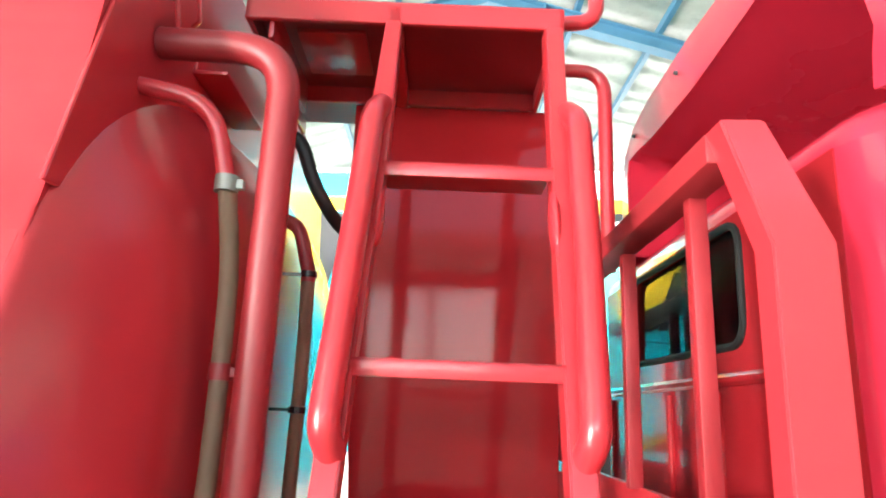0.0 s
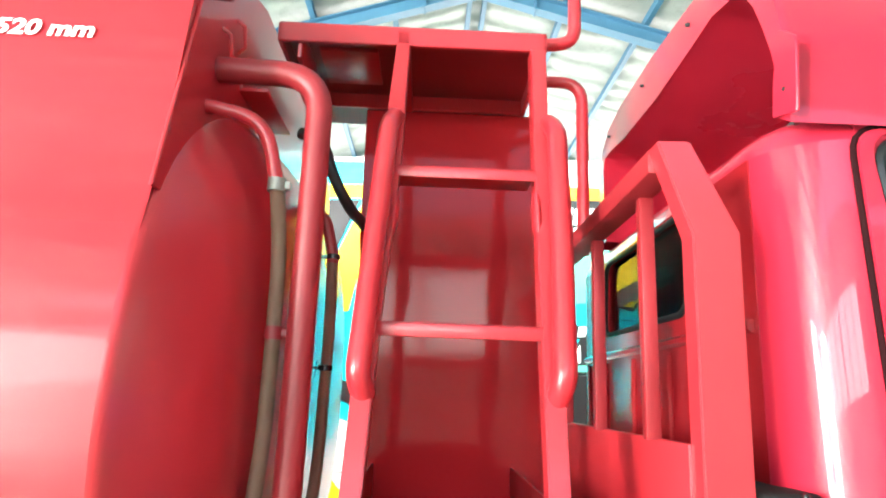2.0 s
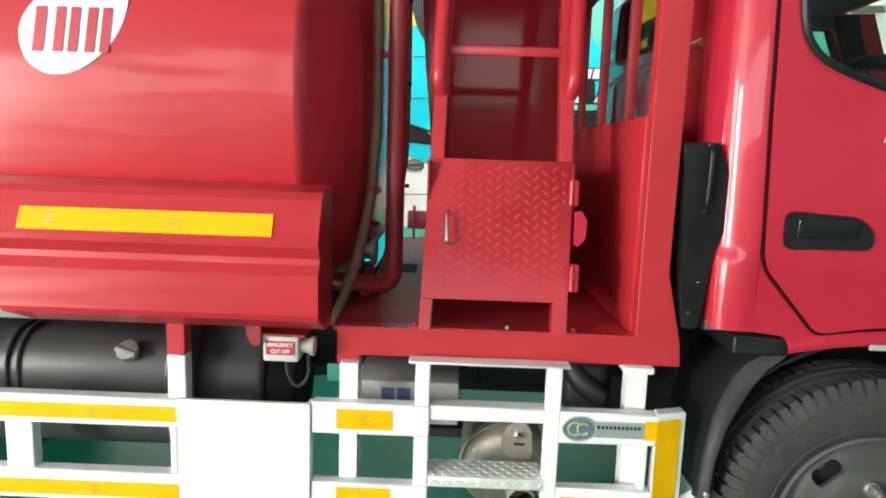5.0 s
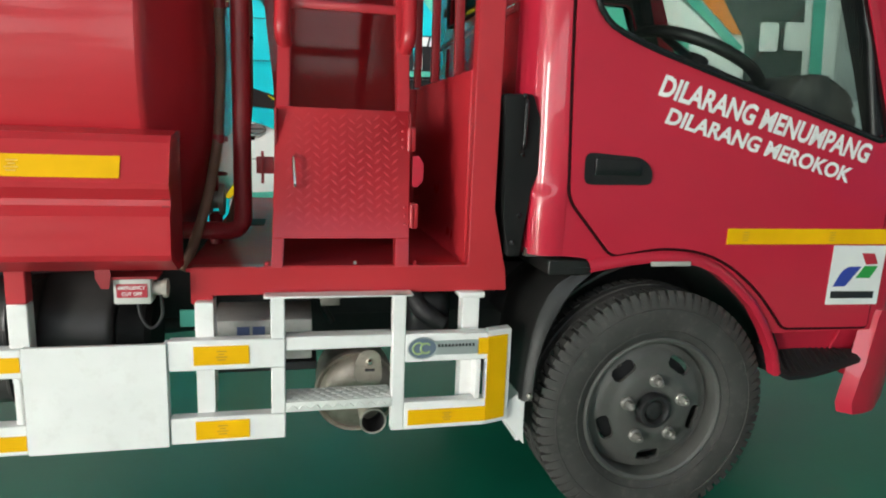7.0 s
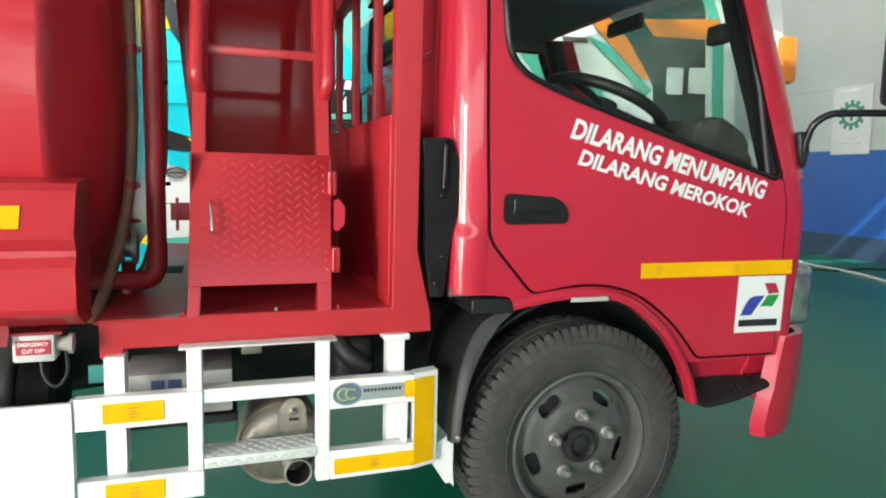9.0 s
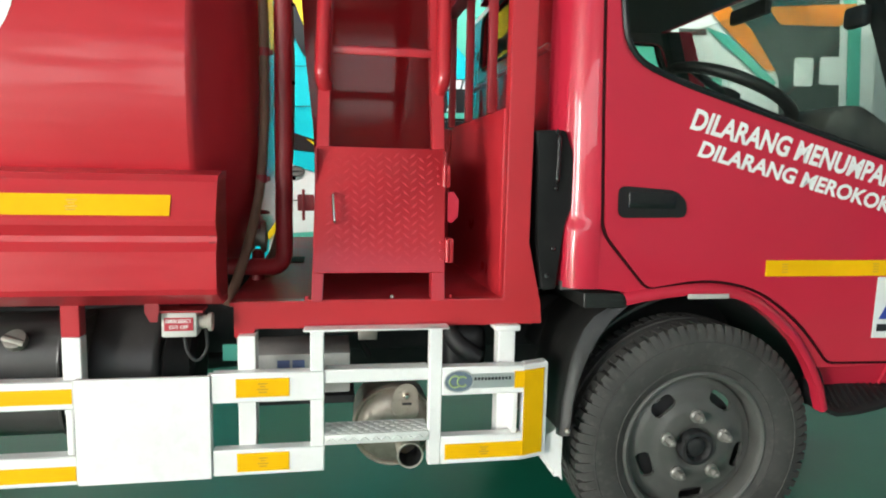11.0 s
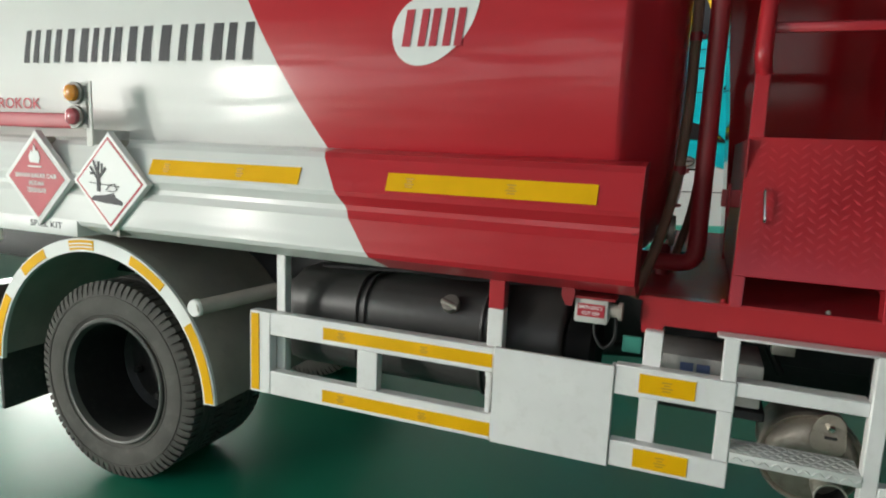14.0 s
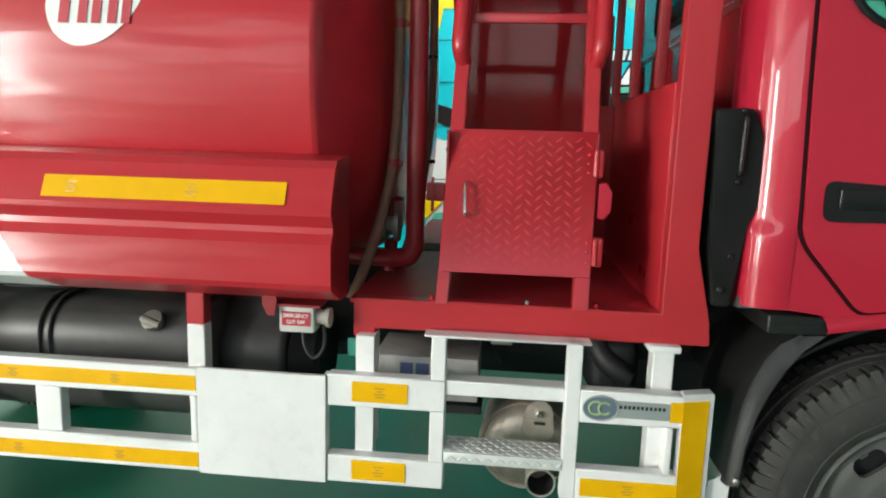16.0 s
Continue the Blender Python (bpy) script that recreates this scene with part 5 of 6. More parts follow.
# small plate on the wheel-arch lip and the arch flare itself
bm = bmesh.new()
box(bm, 1.035, 1.165, side_y(0.89) - 0.028, side_y(0.89) - 0.022, 0.880, 0.894, 0.002)
part("arch_plate", bm, battery_grey, cab, "small grey plate on the wheel arch")
bm = bmesh.new()
inner = [tuple(p) for p in (Vector(LIP[i]).lerp(Vector(LIP[i + 1]), f) for i in range(len(LIP) - 1) for f in (0, 0.5))] + LIP[-1:]
rings = []
for i, (xi, zi) in enumerate(inner):
    t = (Vector(inner[min(i + 1, len(inner) - 1)]) - Vector(inner[max(i - 1, 0)])).normalized()
    xo, zo = xi + t.y * 0.036, zi - t.x * 0.036
    y = side_y(zi)
    rings.append([bm.verts.new(p) for p in ((xo, y + 0.004, zo), (xo * 0.75 + xi * 0.25, y - 0.012, zo * 0.75 + zi * 0.25), (xi * 0.7 + xo * 0.3, y - 0.019, zi * 0.7 + zo * 0.3), (xi, y - 0.015, zi), (xi, y + 0.02, zi))])
for a, b in zip(rings, rings[1:]):
    for i in range(4):
        bm.faces.new((a[i], a[i + 1], b[i + 1], b[i]))
part("arch_flare", bm, red_cab, cab, "flared red wheel-arch lip", angle=60)
# inner arch liner
bm = bmesh.new()
a0 = arc(1.112, 0.41, 0.475, 10, 150, 20)
prism(bm, a0 + [(x * 1.0, z + 0.01) for x, z in a0[::-1]], "y", side_y(0.8) + 0.03, 0.62)
part("arch_liner", bm, chassis_black, cab)
# black mudguard behind the wheel, with a flap
bm = bmesh.new()
outer = [(0.802, 0.853), (0.759, 0.827), (0.731, 0.792), (0.705, 0.732), (0.690, 0.680), (0.674, 0.577), (0.668, 0.475)]
inner = [(0.856, 0.853), (0.813, 0.815), (0.780, 0.768), (0.748, 0.706), (0.728, 0.655), (0.709, 0.570), (0.703, 0.475)]
rings = []
for (xo, zo), (xi, zi) in zip(outer, inner):
    rings.append([bm.verts.new(p) for p in ((xo, 0.30, zo), (xo, 0.040, zo), (xo + 0.004, 0.028, zo - 0.001), (xo + 0.010, 0.026, zo - 0.004), (xi * 0.5 + xo * 0.5, 0.018, zi * 0.5 + zo * 0.5), (xi - 0.005, 0.012, zi + 0.002), (xi, 0.018, zi), (xi, 0.30, zi))])
for a, b in zip(rings, rings[1:]):
    for i in range(7):
        bm.faces.new((a[i], a[i + 1], b[i + 1], b[i]))
guard_ = part("mudguard", bm, guard_black, truck, "black plastic mudguard behind the front wheel", angle=30)
bm = bmesh.new()
prism(bm, rounded([(0.728, 0.852), (0.864, 0.852), (0.864, 0.893), (0.728, 0.896)], 0.006, 2), "y", 0.022, 0.28, 0.003, 1)
part("top_plate", bm, guard_black, guard_)
bm = boxes([(0.745, 0.86, 0.0195, 0.022, 0.870, 0.874)], 0)
part("plate_fold", bm, plastic, guard_)
bm = bmesh.new()
prism(bm, [(0.632, 0.40), (0.694, 0.326), (0.680, 0.49), (0.640, 0.47)], "y", 0.045, 0.049)
box(bm, 0.668, 0.690, 0.046, 0.25, 0.34, 0.49)
part("mud_flap", bm, white_paint, truck, "pale rubber mud flap")
bm = bmesh.new()
lathe(bm, [(0.009, 0.012), (0.009, 0.004), (0.005, 0.0)], (0.69, 0, 0.495), "y", 6)
part("bolt", bm, steel, truck)
# black air-intake duct behind the cab
bm = bmesh.new()
prism(bm, rounded([(0.580, 1.352), (0.668, 1.354), (0.688, 1.29), (0.692, 1.14), (0.672, 1.09), (0.655, 0.90), (0.610, 0.90), (0.597, 1.02), (0.588, 1.29)], 0.012, 3), "y", 0.055, 0.30, 0.008, 3)
duct = part("intake_duct", bm, plastic_matt, truck, "black plastic air-intake duct")
bm = bmesh.new()
tube(bm, fillet([(0.645, 0.057, 1.339), (0.645, 0.046, 1.332), (0.643, 0.046, 1.212), (0.642, 0.057, 1.205)], 0.012, 3), 0.006, 8)
part("duct_clip", bm, black_gloss, duct)
for x, z in ((0.640, 1.348), (0.640, 1.19), (0.640, 1.02), (0.624, 0.942)):
    bm = bmesh.new()
    lathe(bm, [(0.007, 0.056), (0.007, 0.048), (0.004, 0.045)], (x, 0, z), "y", 8)
    part("bolt", bm, chassis_black if z < 1 else black_gloss, duct)
# bumper, step well, headlamp, mirror arm
bm = bmesh.new()
rings = []
for z, x0, x1 in ((0.362, 1.842, 2.045), (0.40, 1.832, 2.072), (0.515, 1.856, 2.088), (0.525, 1.862, 2.100), (0.70, 1.888, 2.092), (0.722, 1.895, 2.080)):
    ring = []
    for i in range(7):
        a = radians(90 * i / 6)
        ring.append((x0 + (x1 - x0) * math.sin(a), 0.012 + 0.17 * (1 - math.cos(a))))
    ring += [(x1 + 0.03, CAB_FAR / 2)]
    ring += [(x, CAB_FAR - y) for x, y in ring[-2::-1]]
    inner = [(x - 0.035, min(max(y, 0.045), CAB_FAR - 0.045)) for x, y in ring[::-1]]
    lift = 0.16 if z < 0.5 else (0.05 if z < 0.52 else 0.04 if z < 0.6 else 0.0)
    rings.append([bm.verts.new((x, y, z + lift * min(1, max(0, (min(y, CAB_FAR - y) - 0.16) / 0.1)))) for x, y in ring + inner])
for a, b in zip(rings, rings[1:]):
    for i in range(len(a)):
        bm.faces.new((a[i], a[(i + 1) % len(a)], b[(i + 1) % len(a)], b[i]))
bm.faces.new(rings[0][::-1])
bm.faces.new(rings[-1])
part("bumper", bm, red_cab, truck, "red painted front bumper")
bm = bmesh.new()
rings = []
for x, lip, back in ((1.505, 0.578, 0.60), (1.528, 0.530, 0.575), (1.58, 0.507, 0.570), (1.65, 0.510, 0.575), (1.72, 0.522, 0.572), (1.79, 0.540, 0.565), (1.845, 0.556, 0.565)):
    rings.append([bm.verts.new((x, y, z)) for y, z in ((0.10, back), (0.055, lip + 0.022), (0.026, lip + 0.006), (0.016, lip), (0.020, lip - 0.014), (0.10, lip - 0.02), (0.13, back - 0.03))])
for a, b in zip(rings, rings[1:]):
    for i in range(7):
        bm.faces.new((a[i], a[(i + 1) % 7], b[(i + 1) % 7], b[i]))
bm.faces.new(rings[0][::-1])
bm.faces.new(rings[-1])
step = part("step_well", bm, plastic, truck, "black plastic entry step with a ribbed tread", angle=50)
for k in range(12):
    x = 1.555 + 0.023 * k
    lip = float(np.interp(x, [1.58, 1.65, 1.72, 1.79, 1.845], [0.507, 0.510, 0.522, 0.540, 0.556]))
    back = float(np.interp(x, [1.58, 1.72, 1.845], [0.570, 0.572, 0.565]))
    bm = bmesh.new()
    tube(bm, [(x, 0.032, lip + 0.011), (x, 0.055, lip + 0.024), (x, 0.096, back + 0.001)], 0.0035, 6)
    part("tread_rib", bm, guard_black, step)
bm = bmesh.new()
prism(bm, [(0.070, 0.668), (0.080, 0.668), (0.112, 0.56), (0.102, 0.56)], "x", 1.515, 1.89, 0.002, 1)
part("sill_panel", bm, red_cab, cab)
bm = bmesh.new()
tube(bm, [(1.80, 0.066, 0.655), (1.795, 0.083, 0.60), (1.79, 0.094, 0.57)], 0.006, 8)
part("sill_rib", bm, red_cab, cab)
bm = bmesh.new()
box(bm, 1.912, 2.03, 0.030, 0.30, 0.750, 0.965, 0.03, 4)
part("headlamp", bm, lamp_clear, truck, "clear corner headlamp")
bm = bmesh.new()
tube(bm, fillet([(1.915, 0.025, 1.36), (1.915, 0.0, 1.445), (1.955, -0.03, 1.482), (2.16, -0.10, 1.488)], 0.03, 5), 0.012, 10)
arm = part("mirror_arm", bm, black_gloss, truck, "black mirror arm")
bm = bmesh.new()
prism(bm, rounded([(1.885, 1.42), (1.925, 1.425), (1.935, 1.36), (1.92, 1.295), (1.90, 1.33)], 0.012, 3), "y", 0.018, 0.05, 0.008, 2)
part("arm_bracket", bm, plastic, arm)
bm = bmesh.new()
box(bm, 2.06, 2.14, -0.30, -0.10, 1.50, 1.86, 0.03, 3)
part("mirror_head", bm, plastic, arm, "black rear-view mirror")

# wind deflector on the roof, open at the back
bm = bmesh.new()
HOOD = [(0.030, 1.90), (0.026, 1.99), (0.030, 2.055), (0.046, 2.125), (0.076, 2.20), (0.122, 2.252), (0.188, 2.288), (0.269, 2.315), (0.366, 2.333), (0.62, 2.345), (0.90, 2.338), (1.02, 2.315), (1.10, 2.26), (1.135, 2.18), (1.15, 2.06), (1.155, 1.95)]
MOUTH = [(0.068, 1.925), (0.055, 1.98), (0.070, 2.045), (0.090, 2.10), (0.112, 2.152), (0.142, 2.195), (0.178, 2.217), (0.269, 2.234), (0.366, 2.226), (0.60, 2.212), (0.86, 2.217), (0.99, 2.230), (1.06, 2.232), (1.085, 2.20), (1.085, 2.11), (1.08, 1.96)]


def hood(x, pts, drop=0.0):
    """A ring of the deflector's skin; drop lowers the crown towards the front."""
    return [bm.verts.new((x, y, 1.93 + (z - 1.93) * (1 - drop))) for y, z in pts]


mixed = [(y0 * 0.93 + y1 * 0.07, z0 * 0.93 + z1 * 0.07) for (y0, z0), (y1, z1) in zip(HOOD, MOUTH)]
rings = [hood(1.62, HOOD, 0.82), hood(1.5, HOOD, 0.55), hood(1.3, HOOD, 0.27), hood(1.05, HOOD, 0.09), hood(0.85, HOOD, 0.02), hood(0.668, HOOD), hood(0.657, HOOD), hood(0.652, mixed), hood(0.652, MOUTH), hood(0.662, MOUTH), hood(0.70, MOUTH, 0.03), hood(1.25, MOUTH, 0.2)]
for a, b in zip(rings, rings[1:]):
    for i in range(len(a) - 1):
        bm.faces.new((a[i], a[i + 1], b[i + 1], b[i]))
hoodo = part("wind_deflector", bm, red_cab, truck, "red moulded roof wind deflector, open at the back", angle=50)
bm = bmesh.new()
box(bm, 1.22, 1.24, 0.07, 1.10, 1.95, 2.19)
part("deflector_web", bm, red_dull, hoodo)
bm = bmesh.new()
prism(bm, rounded([(0.030, 2.060), (-0.012, 2.022), (0.000, 1.904), (0.068, 1.922), (0.058, 1.98)], [0.01, 0.008, 0.004, 0.004, 0.02], 3), "x", 0.645, 0.651, 0.0015, 1)
part("deflector_bracket", bm, red_cab, hoodo)
for y, z in ((0.030, 1.955), (0.131, 2.226), (0.376, 2.282), (0.682, 2.292), (1.0, 2.28)):
    bm = bmesh.new()
    lathe(bm, [(0.005, 0.655), (0.005, 0.646), (0.003, 0.643)], (0, y, z), "x", 8)
    part("bolt", bm, chassis_black, hoodo)

# ---- under the deck ----
for y in (0.52, 1.28):
    bm = bmesh.new()
    box(bm, -3.5, 1.8, y - 0.03, y + 0.03, 0.62, 0.80, 0.004)
    part("chassis_rail", bm, chassis_black, truck)
for x in (-3.3, -2.5, -1.7, -0.9, -0.1, 0.6):
    bm = bmesh.new()
    box(bm, x - 0.04, x + 0.04, 0.48, 1.32, 0.80, 0.858)
    part("cross_member", bm, chassis_black, truck)
for x, z, y0, y1 in ((1.122, 0.36, 0.2, 1.30), (-2.14, 0.31, 0.32, 1.6)):
    bm = bmesh.new()
    tube(bm, [(x, y0, z), (x, y1, z)], 0.055, 12)
    part("axle", bm, chassis_black, truck)
bm = bmesh.new()
lathe(bm, [(0.05, -0.2), (0.13, -0.12), (0.15, 0), (0.13, 0.12), (0.05, 0.2)], (-2.14, 0.9, 0.31), "x", 20)
part("differential", bm, chassis_black, truck)
bm = bmesh.new()
tube(bm, [(0.4, 0.9, 0.55), (-2.0, 0.9, 0.36)], 0.04, 12)
part("prop_shaft", bm, chassis_black, truck)
bm = bmesh.new()
box(bm, 0.5, 1.75, 0.62, 1.2, 0.42, 0.9, 0.05, 2)
part("engine_block", bm, chassis_black, truck)
bm = bmesh.new()
box(bm, 0.02, 0.5, 0.60, 1.2, 0.50, 0.80, 0.05, 2)
part("gearbox", bm, chassis_black, truck)
# fuel tank with straps and cap
bm = bmesh.new()
prism(bm, rounded([(0.13, 0.74), (0.19, 0.80), (0.62, 0.80), (0.66, 0.74), (0.66, 0.53), (0.60, 0.47), (0.20, 0.47), (0.13, 0.53)], 0.06, 4), "x", -1.40, -0.66, 0.02, 3)
ft = part("fuel_tank", bm, fuel_black, truck, "black steel fuel tank")
for x in (-1.13, -1.10, -0.70):
    bm = bmesh.new()
    o = rounded([(0.125, 0.745), (0.188, 0.806), (0.622, 0.806), (0.666, 0.745), (0.666, 0.525), (0.602, 0.464), (0.198, 0.464), (0.125, 0.525)], 0.06, 4)
    tube(bm, [(x, y, z) for y, z in o + o[:1]], 0.006, 6, caps=False)
    part("strap", bm, fuel_black, ft)
bm = bmesh.new()
n = Vector((0, -0.75, 0.66)).normalized()
tube(bm, [Vector((-0.803, 0.155, 0.745)) + n * s for s in (0, 0.02, 0.022, 0.042, 0.044)], 0.03, 16, taper=[0.02, 0.02, 0.028, 0.028, 0.02])
tube(bm, [Vector((-0.83, 0.125, 0.775)), Vector((-0.775, 0.115, 0.76))], 0.009, 8)
part("filler_cap", bm, steel, ft, "bare metal filler cap")
bm = bmesh.new()
tube(bm, fillet([(-1.36, 0.3, 0.80), (-1.0, 0.25, 0.83), (-0.8, 0.3, 0.815), (-0.3, 0.35, 0.83)], 0.05, 4), 0.009, 8)
part("fuel_line", bm, plastic, ft)
# air tank in front of it
bm = bmesh.new()
prism(bm, [(0.42 + 0.21 * math.cos(a), 0.62 + 0.2 * math.sin(a)) for a in (2 * math.pi * k / 36 for k in range(36))], "x", -0.672, -0.472, 0.02, 3)
part("air_tank", bm, fuel_black, truck, "dark cylindrical air tank")
bm = bmesh.new()
lathe(bm, [(0.10, -0.47), (0.115, -0.46), (0.115, -0.39), (0.10, -0.375), (0.03, -0.372)], (0, 0.33, 0.63), "x", 28)
part("filter_drum", bm, plastic_matt, truck, "black drum beside the air tank")
# tail-tube bracket between post and rear wheel
bm = bmesh.new()
tube(bm, [(-1.66, -0.015, 0.672), (-1.30, 0.50, 0.76)], 0.026, 14)
part("crossing_pipe", bm, fender_grey, truck, "grey capped pipe")
bm = bmesh.new()
lathe(bm, [(0.030, -0.005), (0.031, -0.02), (0.026, -0.026)], (-1.66, 0, 0.672), "y", 16)
part("pipe_cap", bm, white_paint, truck)
# battery box with a plain sign
bm = bmesh.new()
box(bm, -0.205, 0.072, 0.15, 0.36, 0.585, 0.704, 0.006, 2)
bat = part("battery", bm, battery_grey, truck, "dusty grey battery case")
bm = boxes([(-0.215, 0.085, 0.145, 0.37, 0.555, 0.580)], 0.003)
part("battery_tray", bm, chassis_black, bat)
for x0, x1 in ((-0.134, -0.100), (-0.092, -0.058)):
    bm = boxes([(x0, x1, 0.1475, 0.15, 0.643, 0.686)], 0.0)
    part("sign_bar", bm, faded_blue, bat)
# silencer end with bracket and outlet
bm = bmesh.new()
lathe(bm, [(0.118, 0.34), (0.121, 0.20), (0.126, 0.196), (0.127, 0.176), (0.122, 0.168), (0.115, 0.171), (0.112, 0.176), (0.104, 0.162), (0.085, 0.149), (0.04, 0.142)], (0.205, 0, 0.468), "y", 40)
sil = part("silencer", bm, silencer_metal, truck, "stained bare-metal exhaust silencer")
bm = bmesh.new()
tube(bm, [(0.240, 0.18, 0.425), (0.242, 0.09, 0.418), (0.242, 0.07, 0.418)], 0.036, 20, caps=False)
tube(bm, [(0.242 + 0.036 * math.cos(a), 0.070, 0.418 + 0.036 * math.sin(a)) for a in (2 * math.pi * k / 24 for k in range(25))], 0.003, 6)
part("outlet", bm, outlet_metal, sil, "exhaust outlet")
bm = bmesh.new()
tube(bm, [(0.242, 0.069, 0.418), (0.242, 0.16, 0.42)], 0.032, 20, caps=False)
lathe(bm, [(0.0315, 0.15), (0.02, 0.152)], (0.242, 0, 0.42), "y", 16)
part("outlet_dark", bm, chassis_black, sil)
bm = bmesh.new()
prism(bm, rounded([(0.185, 0.52), (0.275, 0.50), (0.268, 0.60), (0.235, 0.618), (0.20, 0.60)], 0.03, 4), "y", 0.128, 0.134, 0.002, 1)
br = part("silencer_bracket", bm, silencer_metal, sil)
bm = bmesh.new()
lathe(bm, [(0.011, 0.128), (0.011, 0.118), (0.006, 0.112)], (0.235, 0, 0.578), "y", 6)
part("bolt", bm, chrome, sil)
bm = boxes([(0.222, 0.250, 0.121, 0.128, 0.549, 0.555)], 0.001)
part("bracket_slot", bm, chassis_black, sil)
# lumps of pipe and cable under the deck
for pts, r, mt in (([(-0.1, 0.3, 0.82), (0.2, 0.35, 0.78), (0.45, 0.3, 0.80)], 0.02, plastic), ([(0.36, 0.3, 0.80), (0.40, 0.22, 0.70), (0.47, 0.2, 0.66)], 0.03, chassis_black), ([(0.06, 0.4, 0.82), (0.10, 0.38, 0.70), (0.14, 0.4, 0.62)], 0.012, plastic)):
    bm = bmesh.new()
    tube(bm, fillet(pts, 0.05, 4), r, 10)
    part("loose_pipe", bm, mt, truck)
bm = bmesh.new()
box(bm, 0.36, 0.50, 0.22, 0.42, 0.60, 0.76, 0.04, 3)
part("resonator_box", bm, plastic, truck)
bm = bmesh.new()
box(bm, 0.10, 0.16, 0.30, 0.34, 0.70, 0.735, 0.004)
part("valve_block", bm, steel, truck)

# emergency switch under the skirt
bm = bmesh.new()
box(bm, -0.404, -0.318, -0.012, 0.045, 0.800, 0.868, 0.006, 2)
es = part("switch_box", bm, grey_box, truck, "grey emergency switch box")
bm = boxes([(-0.396, -0.326, -0.0145, -0.012, 0.818, 0.852)], 0.001)
lab = part("switch_label", bm, red_print, es, "red label with white words")
for k, t in enumerate(("EMERGENCY", "CUT OFF")):
    words("label_lettering", t, white_decal, es, Matrix.Translation((-0.392 if k == 0 else -0.384, -0.0152, 0.8385 - 0.0155 * k)) @ Matrix.Rotation(radians(90), 4, "X"), 0.0095, 0.062 if k == 0 else 0.046, bold=0.02)
bm = bmesh.new()
prism(bm, [(-0.437, 0.915), (-0.408, 0.915), (-0.402, 0.88), (-0.408, 0.845), (-0.425, 0.845), (-0.437, 0.87)], "y", -0.03, -0.024)
box(bm, -0.437, -0.30, -0.024, 0.04, 0.866, 0.872)
part("switch_bracket", bm, red_dull, es)
bm = bmesh.new()
lathe(bm, [(0.018, -0.318), (0.018, -0.296), (0.024, -0.294), (0.024, -0.284)], (0, 0.015, 0.835), "x", 14)
part("push_knob", bm, fender_grey, es)
bm = bmesh.new()
tube(bm, fillet([(-0.30, 0.01, 0.82), (-0.296, 0.01, 0.76), (-0.325, 0.01, 0.725), (-0.352, 0.015, 0.76), (-0.355, 0.02, 0.80)], 0.03, 5), 0.0042, 8)
part("switch_cable", bm, plastic, es)
bm = boxes([(-0.30, -0.245, 0.25, 0.26, 0.66, 0.71)], 0.002)
part("green_tag", bm, mint, truck, "mint green tag below the deck")

# ---- rear end ----
# white and yellow banded mudguard over the rear wheel
fen = tagged(new("rear_mudguard"), "grey rear mudguard with a white and yellow edge")
fen.parent = truck
bm = bmesh.new()
outer = arc(-2.14, 0.31, 0.555, 3, 177, 36)
prism(bm, outer + arc(-2.14, 0.31, 0.545, 177, 3, 36), "y", 0.0, 0.62)
part("mudguard_skin", bm, fender_grey, fen)
bm = bmesh.new()
prism(bm, arc(-2.14, 0.31, 0.554, 3, 177, 48) + arc(-2.14, 0.31, 0.505, 177, 3, 48), "y", -0.013, 0.004)
rim_band = part("edge_band", bm, white_decal, fen, "white painted edge band")
for a0, a1 in ((3.6, 34), (51, 69), (88, 101), (116, 132), (147, 176)):
    bm = bmesh.new()
    prism(bm, arc(-2.14, 0.31, 0.548, a0, a1, 10) + arc(-2.14, 0.31, 0.513, a1, a0, 10), "y", -0.0155, -0.013)
    strip = part("reflective_tape", bm, yellow_tape, rim_band, "yellow reflective tape")
    if a0 == 88:
        for r in (0.526, 0.538):
            bm = bmesh.new()
            prism(bm, arc(-2.14, 0.31, r, a0 + 0.5, a1 - 0.5, 6) + arc(-2.14, 0.31, r - 0.005, a1 - 0.5, a0 + 0.5, 6), "y", -0.0168, -0.0155)
            part("label_line", bm, white_decal, strip)
bm = boxes([(-2.72, -2.70, 0.02, 0.55, 0.1, 0.62)], 0.003)
part("mud_flap", bm, rubber, fen, "black rubber mud flap")
# hazard diamonds
def diamond(cx, cz, r, face, border, label):
    bm = bmesh.new()
    prism(bm, [(cx - r, cz), (cx, cz - r * 1.0), (cx + r, cz), (cx, cz + r * 1.0)], "y", -0.125, -0.10, 0.002, 1)
    d = part("hazard_sign", bm, white_paint, truck, label)
    for s, mt, y in ((0.90, border, -0.1262), (0.84, face, -0.1274)):
        bm = bmesh.new()
        q = r * s
        prism(bm, [(cx - q, cz), (cx, cz - q), (cx + q, cz), (cx, cz + q)], "y", y, y + 0.001)
        part("sign_face", bm, mt, d)
    return d


